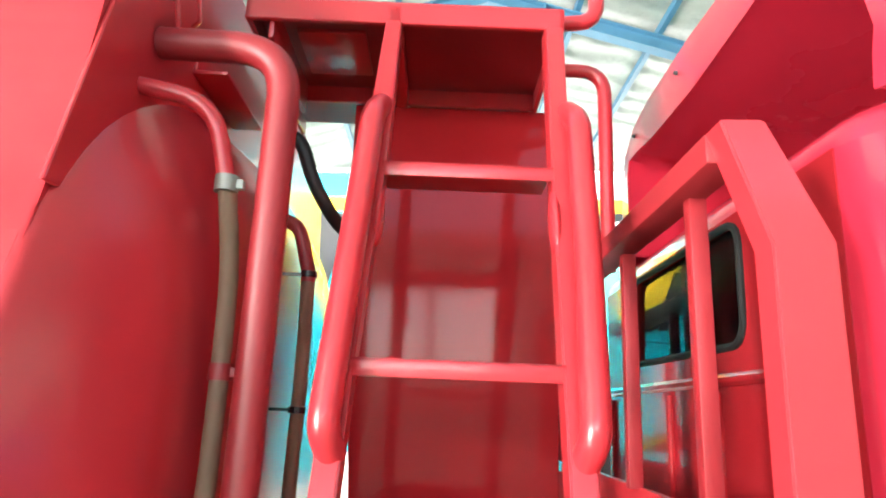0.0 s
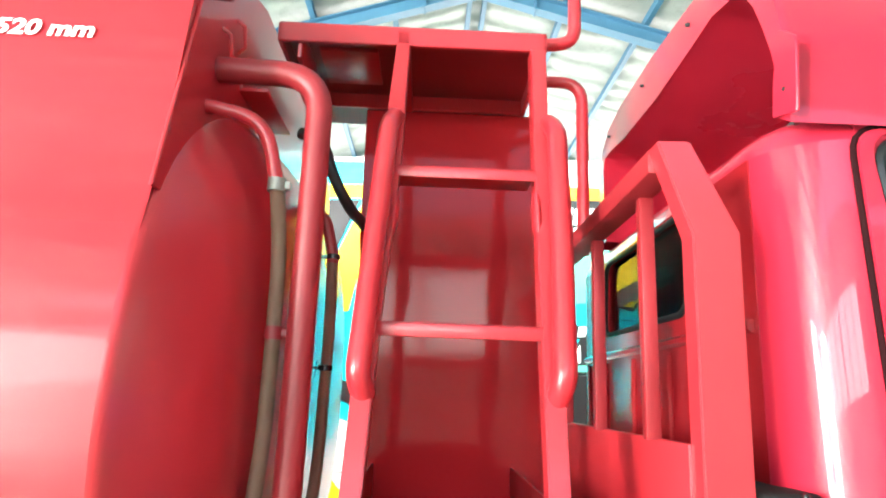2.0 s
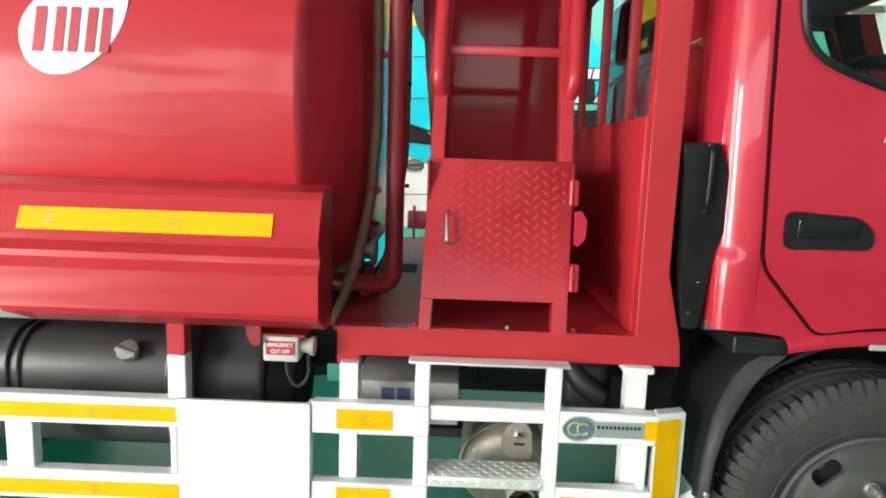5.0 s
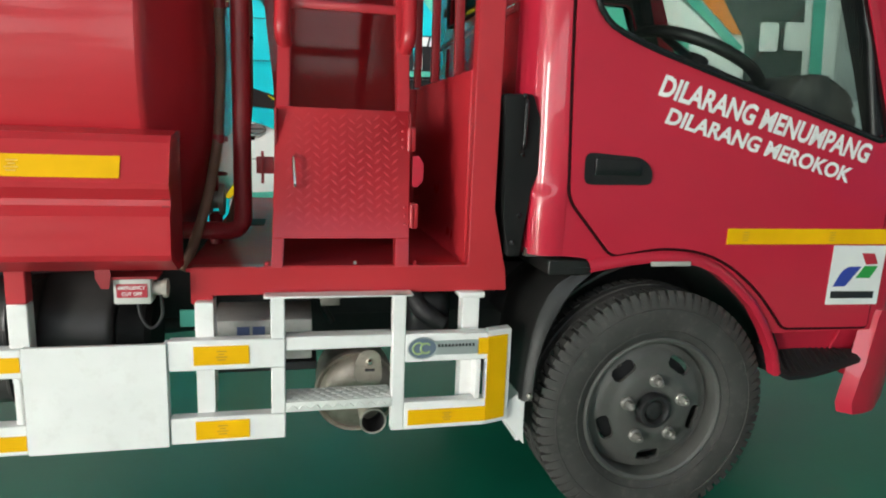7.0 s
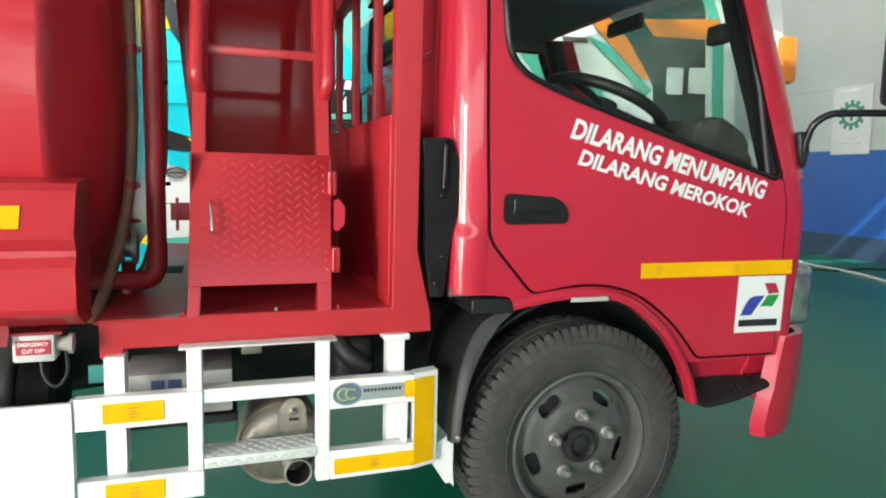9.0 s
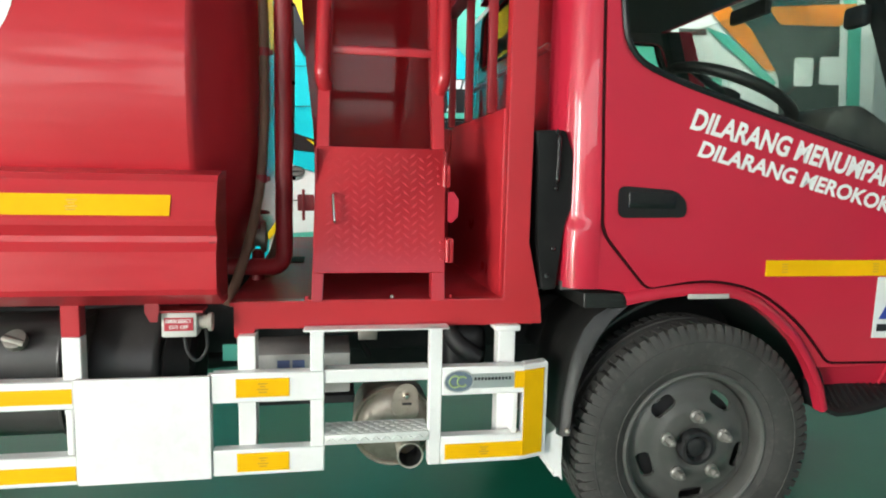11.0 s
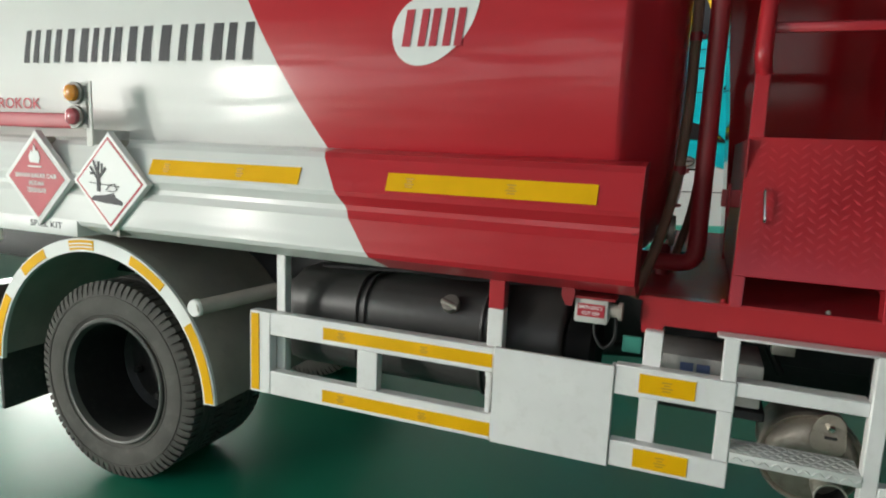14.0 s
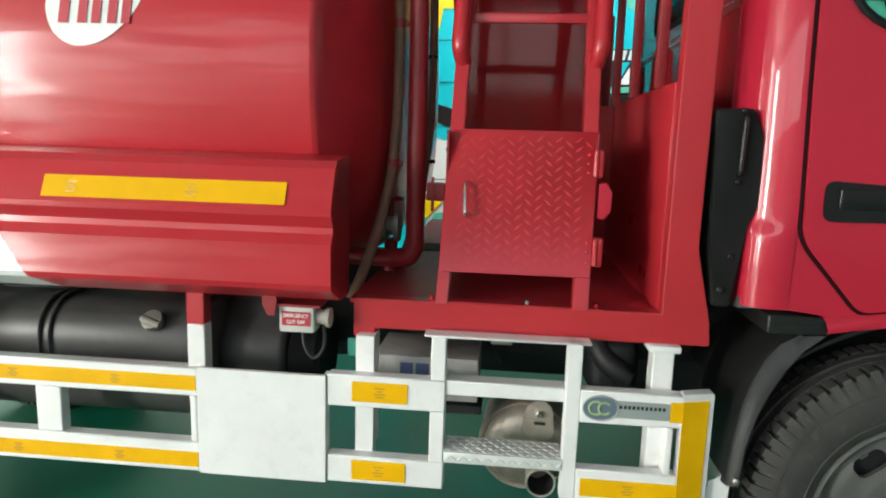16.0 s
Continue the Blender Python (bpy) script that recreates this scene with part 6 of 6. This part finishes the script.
d1 = diamond(-1.905, 1.082, 0.162, white_decal, red_print, "white diamond hazard sign with a dead tree and fish")
CX, CZ = -1.905, 1.082
limbs = [((-0.044, -0.032), (-0.044, 0.030), 0.0075), ((-0.044, 0.022), (-0.064, 0.068), 0.005), ((-0.046, 0.026), (-0.040, 0.066), 0.005), ((-0.042, 0.012), (-0.010, 0.046), 0.005), ((-0.028, 0.028), (-0.026, 0.060), 0.004), ((-0.046, 0.008), (-0.078, 0.048), 0.005), ((-0.060, 0.026), (-0.080, 0.026), 0.004)]
for (x0, z0), (x1, z1), r in limbs:
    bm = bmesh.new()
    tube(bm, [(CX + x0, -0.129, CZ + z0), (CX + x1, -0.129, CZ + z1)], r, 6)
    bmesh.ops.scale(bm, vec=(1, 0.12, 1), space=Matrix.Translation((0, 0.129, 0)), verts=bm.verts)
    part("tree_shape", bm, dark_print, d1)
bm = bmesh.new()
prism(bm, [(CX + x, CZ + z) for x, z in ((-0.080, -0.060), (-0.066, -0.046), (-0.020, -0.042), (0.020, -0.034), (0.030, -0.048), (0.058, -0.060), (0.058, -0.072), (-0.02, -0.068))], "y", -0.1295, -0.1275)
part("shore_shape", bm, dark_print, d1)
bm = bmesh.new()
tube(bm, [(CX - 0.084, -0.129, CZ - 0.004), (CX + 0.046, -0.129, CZ - 0.012)], 0.0014, 5)
tube(bm, [(CX + x, -0.129, CZ + z) for x, z in ((-0.012, -0.026), (0.004, -0.008), (0.026, -0.004), (0.036, -0.022), (0.020, -0.030), (-0.004, -0.028))], 0.0014, 5)
part("fish_shape", bm, rim_grey, d1)
d2 = diamond(-2.24, 1.079, 0.162, red_print, white_decal, "red diamond sign warning of flammable liquid")
bm = bmesh.new()
prism(bm, [(-2.265, 1.132), (-2.270, 1.152), (-2.258, 1.172), (-2.252, 1.162), (-2.242, 1.192), (-2.232, 1.167), (-2.225, 1.175), (-2.215, 1.147), (-2.222, 1.129)], "y", -0.1295, -0.1275)
part("flame_shape", bm, white_decal, d2)
bm = boxes([(-2.275, -2.21, -0.1295, -0.1275, 1.115, 1.12)], 0)
part("flame_line", bm, white_decal, d2)
for t, z, w in (("BAHAN BAKAR CAIR", 1.079, 0.20), ("MUDAH", 1.053, 0.07), ("TERBAKAR", 1.029, 0.095)):
    words("sign_lettering", t, white_decal, d2, Matrix.Translation((-2.24 - w / 2, -0.1288, z)) @ Matrix.Rotation(radians(90), 4, "X"), 0.016, w, bold=0.02)
for x, d in ((-1.91, d1), (-2.25, d2)):
    bm = boxes([(x, x + 0.015, -0.10, -0.05, 0.90, 1.22)], 0.002)
    part("sign_bracket", bm, fender_grey, d)
# lamp bracket
bm = boxes([(-2.03, -2.0, -0.10, -0.094, 1.195, 1.405), (-2.10, -2.01, -0.10, -0.096, 1.25, 1.40), (-2.01, -2.0, -0.095, 0.05, 1.2, 1.25)], 0.002)
lb = part("lamp_bracket", bm, grey_box, truck)
for z, mt in ((1.365, amber), (1.289, red_lens)):
    bm = bmesh.new()
    lathe(bm, [(0.036, -0.10), (0.036, -0.112), (0.028, -0.114)], (-2.066, 0, z), "y", 20, True, True)
    part("lamp_ring", bm, nut_steel, lb)
    bm = bmesh.new()
    lathe(bm, [(0.028, -0.112), (0.026, -0.128), (0.014, -0.136)], (-2.066, 0, z), "y", 20)
    part("lamp_lens", bm, mt, lb)
# red rail with lettering plate behind the lamps
bm = boxes([(-3.3, -2.09, -0.09, -0.05, 1.25, 1.30)], 0.006, 2)
part("red_rail", bm, red_print, truck)
for text, x, w in (("DILARANG", -3.11, 0.37), ("MEROKOK", -2.72, 0.31)):
    words("rail_lettering", text, red_print, tank, Matrix.Translation((x, 0.03, 1.318)) @ Matrix.Rotation(radians(90), 4, "X"), 0.04, w, bold=0.01)
# spill-kit box
bm = bmesh.new()
box(bm, -2.95, -2.078, -0.1095, 0.35, 0.885, 0.944, 0.004)
sk = part("spill_kit_box", bm, white_paint, truck, "white spill-kit box under the tank")
words("box_lettering", "SPILL KIT", dark_print, sk, Matrix.Translation((-2.305, -0.1105, 0.909)) @ Matrix.Rotation(radians(90), 4, "X"), 0.022, 0.158, bold=0.01)
bm = boxes([(-3.4, -2.7, 0.0, 0.06, 0.80, 0.86)], 0.004)
part("rear_side_rail", bm, white_paint, truck)
bm = boxes([(-3.6, -3.54, 0.1, 1.8, 0.45, 0.6)], 0.01, 2)
part("rear_bumper", bm, white_paint, truck, "white rear under-run bar")


# ---- the hall ----
bm = bmesh.new()
bmesh.ops.create_grid(bm, x_segments=24, y_segments=24, size=60)
ground = tagged(part("ground", bm, concrete), "pale concrete yard outside", "ground", kind="structure")
ground.location.z = -0.012
WEST, EAST, SOUTH, NORTH = -7.5, 8.1, -7.0, 13.0
bm = bmesh.new()
box(bm, WEST, EAST, SOUTH, NORTH, -0.05, 0.0)
floor = tagged(part("floor", bm, floor_green), "glossy green epoxy hall floor", "floor", kind="structure")
RIDGE_X, RIDGE_Z = 0.72, 6.0


def roof_z(x):
    return RIDGE_Z - abs(x - RIDGE_X) * 0.30


bm = bmesh.new()
prism(bm, [(WEST, roof_z(WEST) + 0.14), (RIDGE_X, RIDGE_Z + 0.14), (EAST, roof_z(EAST) + 0.14), (EAST, roof_z(EAST) + 0.2), (RIDGE_X, RIDGE_Z + 0.2), (WEST, roof_z(WEST) + 0.2)], "y", 1.3, NORTH)
prism(bm, [(WEST, roof_z(WEST) + 0.14), (RIDGE_X, RIDGE_Z + 0.14), (EAST, roof_z(EAST) + 0.14), (EAST, roof_z(EAST) + 0.2), (RIDGE_X, RIDGE_Z + 0.2), (WEST, roof_z(WEST) + 0.2)], "y", SOUTH, 0.5)
tagged(part("ceiling", bm, roof_foil), "creased silver foil insulation under the roof", "ceiling", kind="structure")
# unseen roof gap and clear strip, added over the coach's fill lamp
bm = bmesh.new()
prism(bm, [(WEST, roof_z(WEST) + 0.16), (RIDGE_X, RIDGE_Z + 0.16), (EAST, roof_z(EAST) + 0.16), (EAST, roof_z(EAST) + 0.165), (RIDGE_X, RIDGE_Z + 0.165), (WEST, roof_z(WEST) + 0.165)], "y", 0.5, 1.3)
added_pane = tagged(part("added_roof_strip", bm, glass), "clear strip added in the unseen part of the roof", "window", kind="structure")
added_pane.visible_shadow = False
for y in (-3.2, 1.2, 5.6, 10.0):
    for x0, x1 in ((WEST, RIDGE_X), (RIDGE_X, EAST)):
        bm = bmesh.new()
        prism(bm, [(x0, roof_z(x0) - 0.10), (x1, roof_z(x1) - 0.10), (x1, roof_z(x1) + 0.05), (x0, roof_z(x0) + 0.05)], "y", y - 0.01, y + 0.01)
        for dz in (-0.115, 0.05):
            prism(bm, [(x0, roof_z(x0) + dz), (x1, roof_z(x1) + dz), (x1, roof_z(x1) + dz + 0.015), (x0, roof_z(x0) + dz + 0.015)], "y", y - 0.07, y + 0.07)
        tagged(part("rafter", bm, beam_blue), "blue painted steel rafter", "rafter", "roof rafters", "structure")
    for s in (-1, 1):
        bm = bmesh.new()
        box(bm, RIDGE_X + s * 0.62 - 0.01, RIDGE_X + s * 0.62 + 0.01, y - 0.075, y + 0.075, roof_z(RIDGE_X + 0.62) - 0.13, roof_z(RIDGE_X + 0.62) + 0.07)
        tagged(part("splice_plate", bm, beam_blue), "bolted blue splice plate", "plate", "splice plates", "structure")
for k in range(-9, 10):
    if k == 0:
        continue
    s = 1 if k > 0 else -1
    x = RIDGE_X + s * (0.09 + (abs(k) - 1) * 0.88)
    if not WEST < x < EAST:
        continue
    bm = bmesh.new()
    z = roof_z(x)
    prism(bm, [(x - 0.03, z + 0.065), (x + 0.03, z + 0.065), (x + 0.03, z + 0.072), (x - 0.022, z + 0.072), (x - 0.022, z + 0.135), (x + 0.03, z + 0.135), (x + 0.03, z + 0.14), (x - 0.03, z + 0.14)], "y", SOUTH, NORTH)
    tagged(part("purlin", bm, beam_blue), "blue painted steel purlin", "purlin", "roof purlins", "structure")
bm = boxes([(EAST, EAST + 0.2, SOUTH, NORTH, 0.32, 1.46)], 0)
tagged(part("wall_east_dado", bm, wall_blue), "blue painted lower wall", "wall", kind="structure")
bm = boxes([(EAST - 0.02, EAST + 0.2, SOUTH, NORTH, 0, 0.32)], 0)
tagged(part("wall_east_low_band", bm, wall_dark), "dark blue-grey band at the foot of the wall", "wall", kind="structure")
bm = boxes([(EAST, EAST + 0.2, SOUTH, NORTH, 1.46, 4.2)], 0)
tagged(part("wall_east", bm, wall_white), "white painted upper wall", "wall", kind="structure")
bm = boxes([(EAST - 0.006, EAST, SOUTH, NORTH, 2.285, 2.297)], 0)
tagged(part("trim", bm, grey_box), "thin grey conduit line on the wall", "conduit", kind="structure")
bm = boxes([(-6.4, EAST, SOUTH - 0.2, SOUTH, 0, 2.1), (-6.4, EAST, SOUTH - 0.2, SOUTH, 3.3, 4.2)] + [(x - 0.06, x + 0.06, SOUTH - 0.2, SOUTH, 2.1, 3.3) for x in (-6.34, -4.9, -3.65, -2.4, -1.15, 0.1)] + [(1.3, EAST, SOUTH - 0.2, SOUTH, 2.1, 3.3)], 0)
tagged(part("wall_south", bm, wall_white), "white hall wall with a row of open lights", "wall", kind="structure")
ys = [SOUTH] + [y for bay in END_BAYS for y in bay] + [NORTH]
bm = boxes([(WEST - 0.2, WEST, ys[i], ys[i + 1], 0, 3.4) for i in range(0, len(ys), 2)], 0)
tagged(part("wall_west", bm, wall_white), "white end wall with tall open bays", "wall", kind="structure")
bm = boxes([(WEST, EAST, NORTH, NORTH + 0.2, 0, 1.0), (WEST, EAST, NORTH, NORTH + 0.2, 4.0, 6.2)], 0)
tagged(part("wall_north", bm, wall_white), "white hall wall with a long opening", "wall", kind="structure")
for x in (WEST + 0.1, -2.4, 2.6, EAST - 0.1):
    bm = boxes([(x - 0.09, x + 0.09, NORTH - 0.3, NORTH - 0.12, 0, roof_z(x)), (x - 0.09, x + 0.09, SOUTH, SOUTH + 0.18, 0, roof_z(x))], 0.004)
    tagged(part("column", bm, beam_blue), "blue steel column", "column", "hall columns", "structure")
# notice on the wall: white sheet with a green cogwheel
bm = boxes([(EAST - 0.02, EAST - 0.004, 4.59, 5.16, 1.41, 2.31)], 0.002)
poster = tagged(part("notice_board", bm, white_decal), "white notice with a green cogwheel on the wall", "notice")
bm = bmesh.new()
pts = []
for k in range(12):
    a = 2 * math.pi * k / 12
    for da, r in ((-0.17, 0.15), (-0.13, 0.20), (0.13, 0.20), (0.17, 0.15)):
        pts.append((4.875 + r * math.cos(a + da), 1.93 + r * math.sin(a + da)))
hole = [(4.875 + 0.105 * math.cos(2 * math.pi * k / 24), 1.93 + 0.105 * math.sin(2 * math.pi * k / 24)) for k in range(24)]
bm.free()
bm = sheet(pts, [hole], lambda y, z: (EAST - 0.022, y, z), (-0.002, 0, 0))
part("cogwheel", bm, green_sign, poster)
bm = boxes([(EAST - 0.024, EAST - 0.022, 4.855, 4.895, 1.85, 2.01), (EAST - 0.024, EAST - 0.022, 4.815, 4.935, 1.91, 1.95)], 0)
part("cross", bm, green_sign, poster)
for z, w in ((1.62, 0.2), (1.56, 0.32), (2.25, 0.28)):
    bm = boxes([(EAST - 0.024, EAST - 0.021, 4.875 - w / 2, 4.875 + w / 2, z - 0.012, z + 0.012)], 0)
    part("print_bar", bm, silver_print, poster)
bm = bmesh.new()
tube(bm, fillet([(7.5, 5.6, 0.016), (7.10, 4.5, 0.016), (7.08, 3.95, 0.016), (6.90, 3.40, 0.016), (6.3, 2.4, 0.016)], 0.3, 6), 0.016, 8)
tagged(part("floor_cable", bm, grey_box), "pale cable lying on the floor", "cable")
bm = bmesh.new()
tube(bm, fillet([(6.85, 4.25, 0.009), (7.05, 4.02, 0.009), (7.4, 4.10, 0.009), (7.9, 3.75, 0.009)], 0.2, 6), 0.009, 8)
tagged(part("floor_cable", bm, plastic), "thin black cable lying on the floor", "cable")

# ---- the painted coach parked behind ----
coach = tagged(new("coach"), "white coach with teal, yellow and orange bands", "bus")
coach.location = (0, 0, 0)
CX0, CX1, CY = -5.6, 5.3, 3.2
bm = bmesh.new()
prism(bm, rounded([(CX0, 0.42), (CX1 - 0.1, 0.42), (CX1, 1.2), (CX1 - 0.25, 2.85), (CX1 - 0.4, 3.02), (CX0, 3.02)], [0.1, 0.1, 0.2, 0.2, 0.1, 0.1], 5), "y", CY, CY + 2.45, 0.06, 3)
body = part("coach_body", bm, bus_white, coach, "white coach body")


def band(name, pts, mat_, layer=1):
    bm = sheet(pts, [], lambda x, z: (x, CY - 0.003 * layer, z), (0, 0.002, 0))
    return part(name, bm, mat_, body)


band("teal_top", [(CX0 + 0.2, 2.83), (1.04, 2.83), (0.98, 2.875), (0.83, 2.98), (0.80, 2.99), (CX0 + 0.2, 2.99)], teal)
band("orange_band", [(CX0 + 0.2, 2.735), (3.4, 2.735), (3.4, 2.83), (CX0 + 0.2, 2.83)], bus_yellow)
band("orange_end", [(0.6, 2.74), (3.4, 2.74), (3.4, 2.825), (0.6, 2.825)], bus_orange, 2)
band("teal_back", [(-0.62, 1.9), (0.72, 1.9), (0.50, 2.735), (-0.62, 2.735)], teal, 1)
band("teal_field", [(-3.4, 2.3), (-0.50, 1.375), (-0.27, 1.30), (0.0, 1.20), (0.55, 1.02), (0.72, 2.08), (-0.34, 1.99), (-0.5, 1.98), (-1.0, 2.7), (-3.0, 2.7)], teal, 2)
band("yellow_field", [(-0.52, 1.98), (-0.34, 1.99), (-0.29, 2.20), (-0.16, 2.20), (-0.03, 2.07), (0.14, 2.10), (0.2, 2.73), (-0.26, 2.73), (-0.42, 2.38)], bus_yellow, 3)
band("dark_glass", [(-3.0, 2.02), (-0.54, 2.02), (-0.44, 2.38), (-0.29, 2.72), (-3.0, 2.72)], bus_black, 4)
band("black_slash", [(-0.62, 1.66), (-0.47, 1.60), (-0.05, 1.46), (0.06, 1.36), (-0.28, 1.40), (-0.60, 1.56)], bus_black, 4)
band("yellow_tip", [(-0.13, 1.475), (-0.03, 1.425), (0.02, 1.385), (-0.08, 1.43)], bus_yellow, 5)
band("black_outline", [(-0.16, 2.20), (-0.03, 2.07), (0.14, 2.10), (0.14, 2.08), (-0.03, 2.045), (-0.17, 2.18)], bus_black, 5)
band("black_edge", [(-0.26, 2.42), (-0.195, 2.20), (-0.118, 2.058), (-0.071, 2.057), (-0.069, 2.14), (-0.144, 2.341), (-0.17, 2.42)], bus_black, 6)
band("black_spike", [(0.0, 1.72), (0.10, 1.92), (0.14, 1.66)], bus_black, 5)
for z in (1.985, 1.70, 1.02):
    band("panel_joint", [(-1.2, z), (0.6, z), (0.6, z + 0.006), (-1.2, z + 0.006)], bus_black, 6)
bm = bmesh.new()
tube(bm, [(-0.21 + 0.06 * math.cos(a), CY - 0.012, 1.235 + 0.035 * math.sin(a)) for a in (2 * math.pi * k / 24 for k in range(25))], 0.006, 6)
box(bm, -0.26, -0.16, CY - 0.014, CY - 0.008, 1.228, 1.242)
part("maker_badge", bm, rim_grey, body, "grey oval badge")
band("yellow_low", [(-0.62, 0.80), (-0.42, 0.74), (-0.30, 0.86), (-0.40, 0.98), (-0.62, 0.90)], bus_yellow, 3)
band("teal_low", [(-1.6, 0.42), (-0.45, 0.42), (-0.42, 0.74), (-0.62, 0.80), (-0.52, 1.02), (-0.9, 1.2)], teal, 3)
band("lime_low", [(-0.45, 0.60), (0.3, 0.62), (0.3, 0.80), (-0.36, 0.78)], mint, 3)
# lettering fields forward: plain bars
band("black_strip", [(0.66, 2.50), (1.75, 2.50), (1.75, 2.735), (0.66, 2.735)], bus_black, 4)
band("mint_wave", [(0.66, 2.30), (0.80, 2.28), (0.93, 2.21), (0.99, 2.16), (1.08, 2.05), (1.6, 2.05), (1.6, 2.50), (0.66, 2.50)], mint, 3)
band("teal_wave", [(0.66, 1.91), (1.6, 1.91), (1.6, 2.05), (1.08, 2.05), (0.99, 2.16), (0.93, 2.21), (0.80, 2.28), (0.66, 2.30)], teal, 3)
band("black_strip", [(0.66, 1.60), (1.75, 1.60), (1.75, 1.91), (0.66, 1.91)], bus_black, 4)
for k in range(7):
    x = 0.70 + 0.135 * k
    band("letter_bar", [(x, 2.57), (x + 0.045, 2.57), (x + 0.075, 2.68), (x + 0.022, 2.68)], bus_white, 5)
    band("letter_bar", [(x + 0.055, 2.57), (x + 0.115, 2.57), (x + 0.145, 2.68), (x + 0.105, 2.68)], bus_white, 5)
    for j in range(4):
        u = x + 0.034 * j
        band("letter_bar", [(u, 2.515), (u + 0.020, 2.515), (u + 0.029, 2.55), (u + 0.008, 2.55)], bus_white, 5)
    band("letter_bar", [(x, 1.838), (x + 0.05, 1.838), (x + 0.068, 1.903), (x + 0.016, 1.903)], bus_white, 5)
    band("letter_bar", [(x + 0.066, 1.838), (x + 0.115, 1.838), (x + 0.132, 1.903), (x + 0.082, 1.903)], bus_white, 5)
    band("letter_wedge", [(x + 0.085, 1.822), (x + 0.148, 1.822), (x + 0.092, 1.715)], teal, 5)
    band("letter_wedge", [(x + 0.080, 1.675), (x + 0.152, 1.675), (x + 0.152, 1.790)], bus_white, 5)
band("green_line", [(0.66, 1.62), (1.7, 1.62), (1.7, 1.66), (0.66, 1.66)], mint, 5)
band("dark_low", [(0.6, 1.15), (1.9, 1.15), (1.9, 1.598), (0.6, 1.598)], bus_black, 4)
# forward part, seen through the cab
band("mint_slope", [(2.39, 2.34), (2.56, 2.34), (2.66, 2.14), (2.67, 1.95), (2.60, 1.95), (2.41, 2.15)], mint, 3)
band("name_bar", [(2.78, 2.327), (3.02, 2.327), (3.03, 2.280), (2.80, 2.275)], rim_grey, 3)
band("mint_stripe", [(3.00, 2.345), (3.213, 2.285), (3.666, 1.918), (3.60, 1.86), (3.402, 2.039)], mint, 4)
band("mint_low", [(2.95, 1.95), (3.17, 1.955), (3.19, 1.75), (3.02, 1.76)], mint, 3)
band("side_window", [(3.11, 2.73), (4.20, 2.73), (4.26, 1.55), (3.70, 1.55), (3.68, 1.95), (3.645, 2.01), (3.42, 2.33), (3.11, 2.60)], coach_glass, 3)
band("orange_stripe", [(2.92, 2.60), (3.10, 2.60), (3.42, 2.32), (3.645, 2.008), (3.554, 2.018), (3.15, 2.36)], bus_orange, 5)
band("orange_slab", [(3.55, 2.51), (4.36, 2.56), (4.37, 2.456), (4.215, 2.377), (3.67, 2.375)], bus_orange, 5)
band("mint_upright", [(4.16, 2.72), (4.29, 2.72), (4.41, 2.47), (4.46, 1.5), (4.335, 1.5), (4.288, 2.465)], mint, 4)
# white patches painted for the brightness in these windows
for x0, x1, z0, z1 in ((3.81, 3.985, 1.89, 2.12), (4.045, 4.275, 1.905, 2.13), (3.19, 3.39, 1.755, 1.955)):
    bm = sheet(rounded([(x0, z0), (x1, z0), (x1, z1), (x0, z1)], 0.03), [], lambda u, z: (u, CY - 0.02, z), (0, 0.002, 0))
    part("bright_pane", bm, bus_white, body)
# silver patch painted for the bright reflection in the front glass
band("glass_reflection", [(4.58, 1.5), (4.88, 1.5), (4.84, 2.3), (4.57, 2.3)], silver_print, 4)
bm = boxes([(5.05, 5.23, CY - 0.08, CY + 0.08, 2.02, 2.46)], 0.05, 2)
part("mirror_horn", bm, bus_orange, body, "orange coach mirror")
for x in (-3.3, 2.9):
    bm = bmesh.new()
    lathe(bm, [(0.30, 0.03), (0.46, 0.0), (0.5, 0.06), (0.5, 0.28), (0.3, 0.3)], (x, CY - 0.015, 0.5), "y", 40)
    part("coach_wheel", bm, rubber, coach)
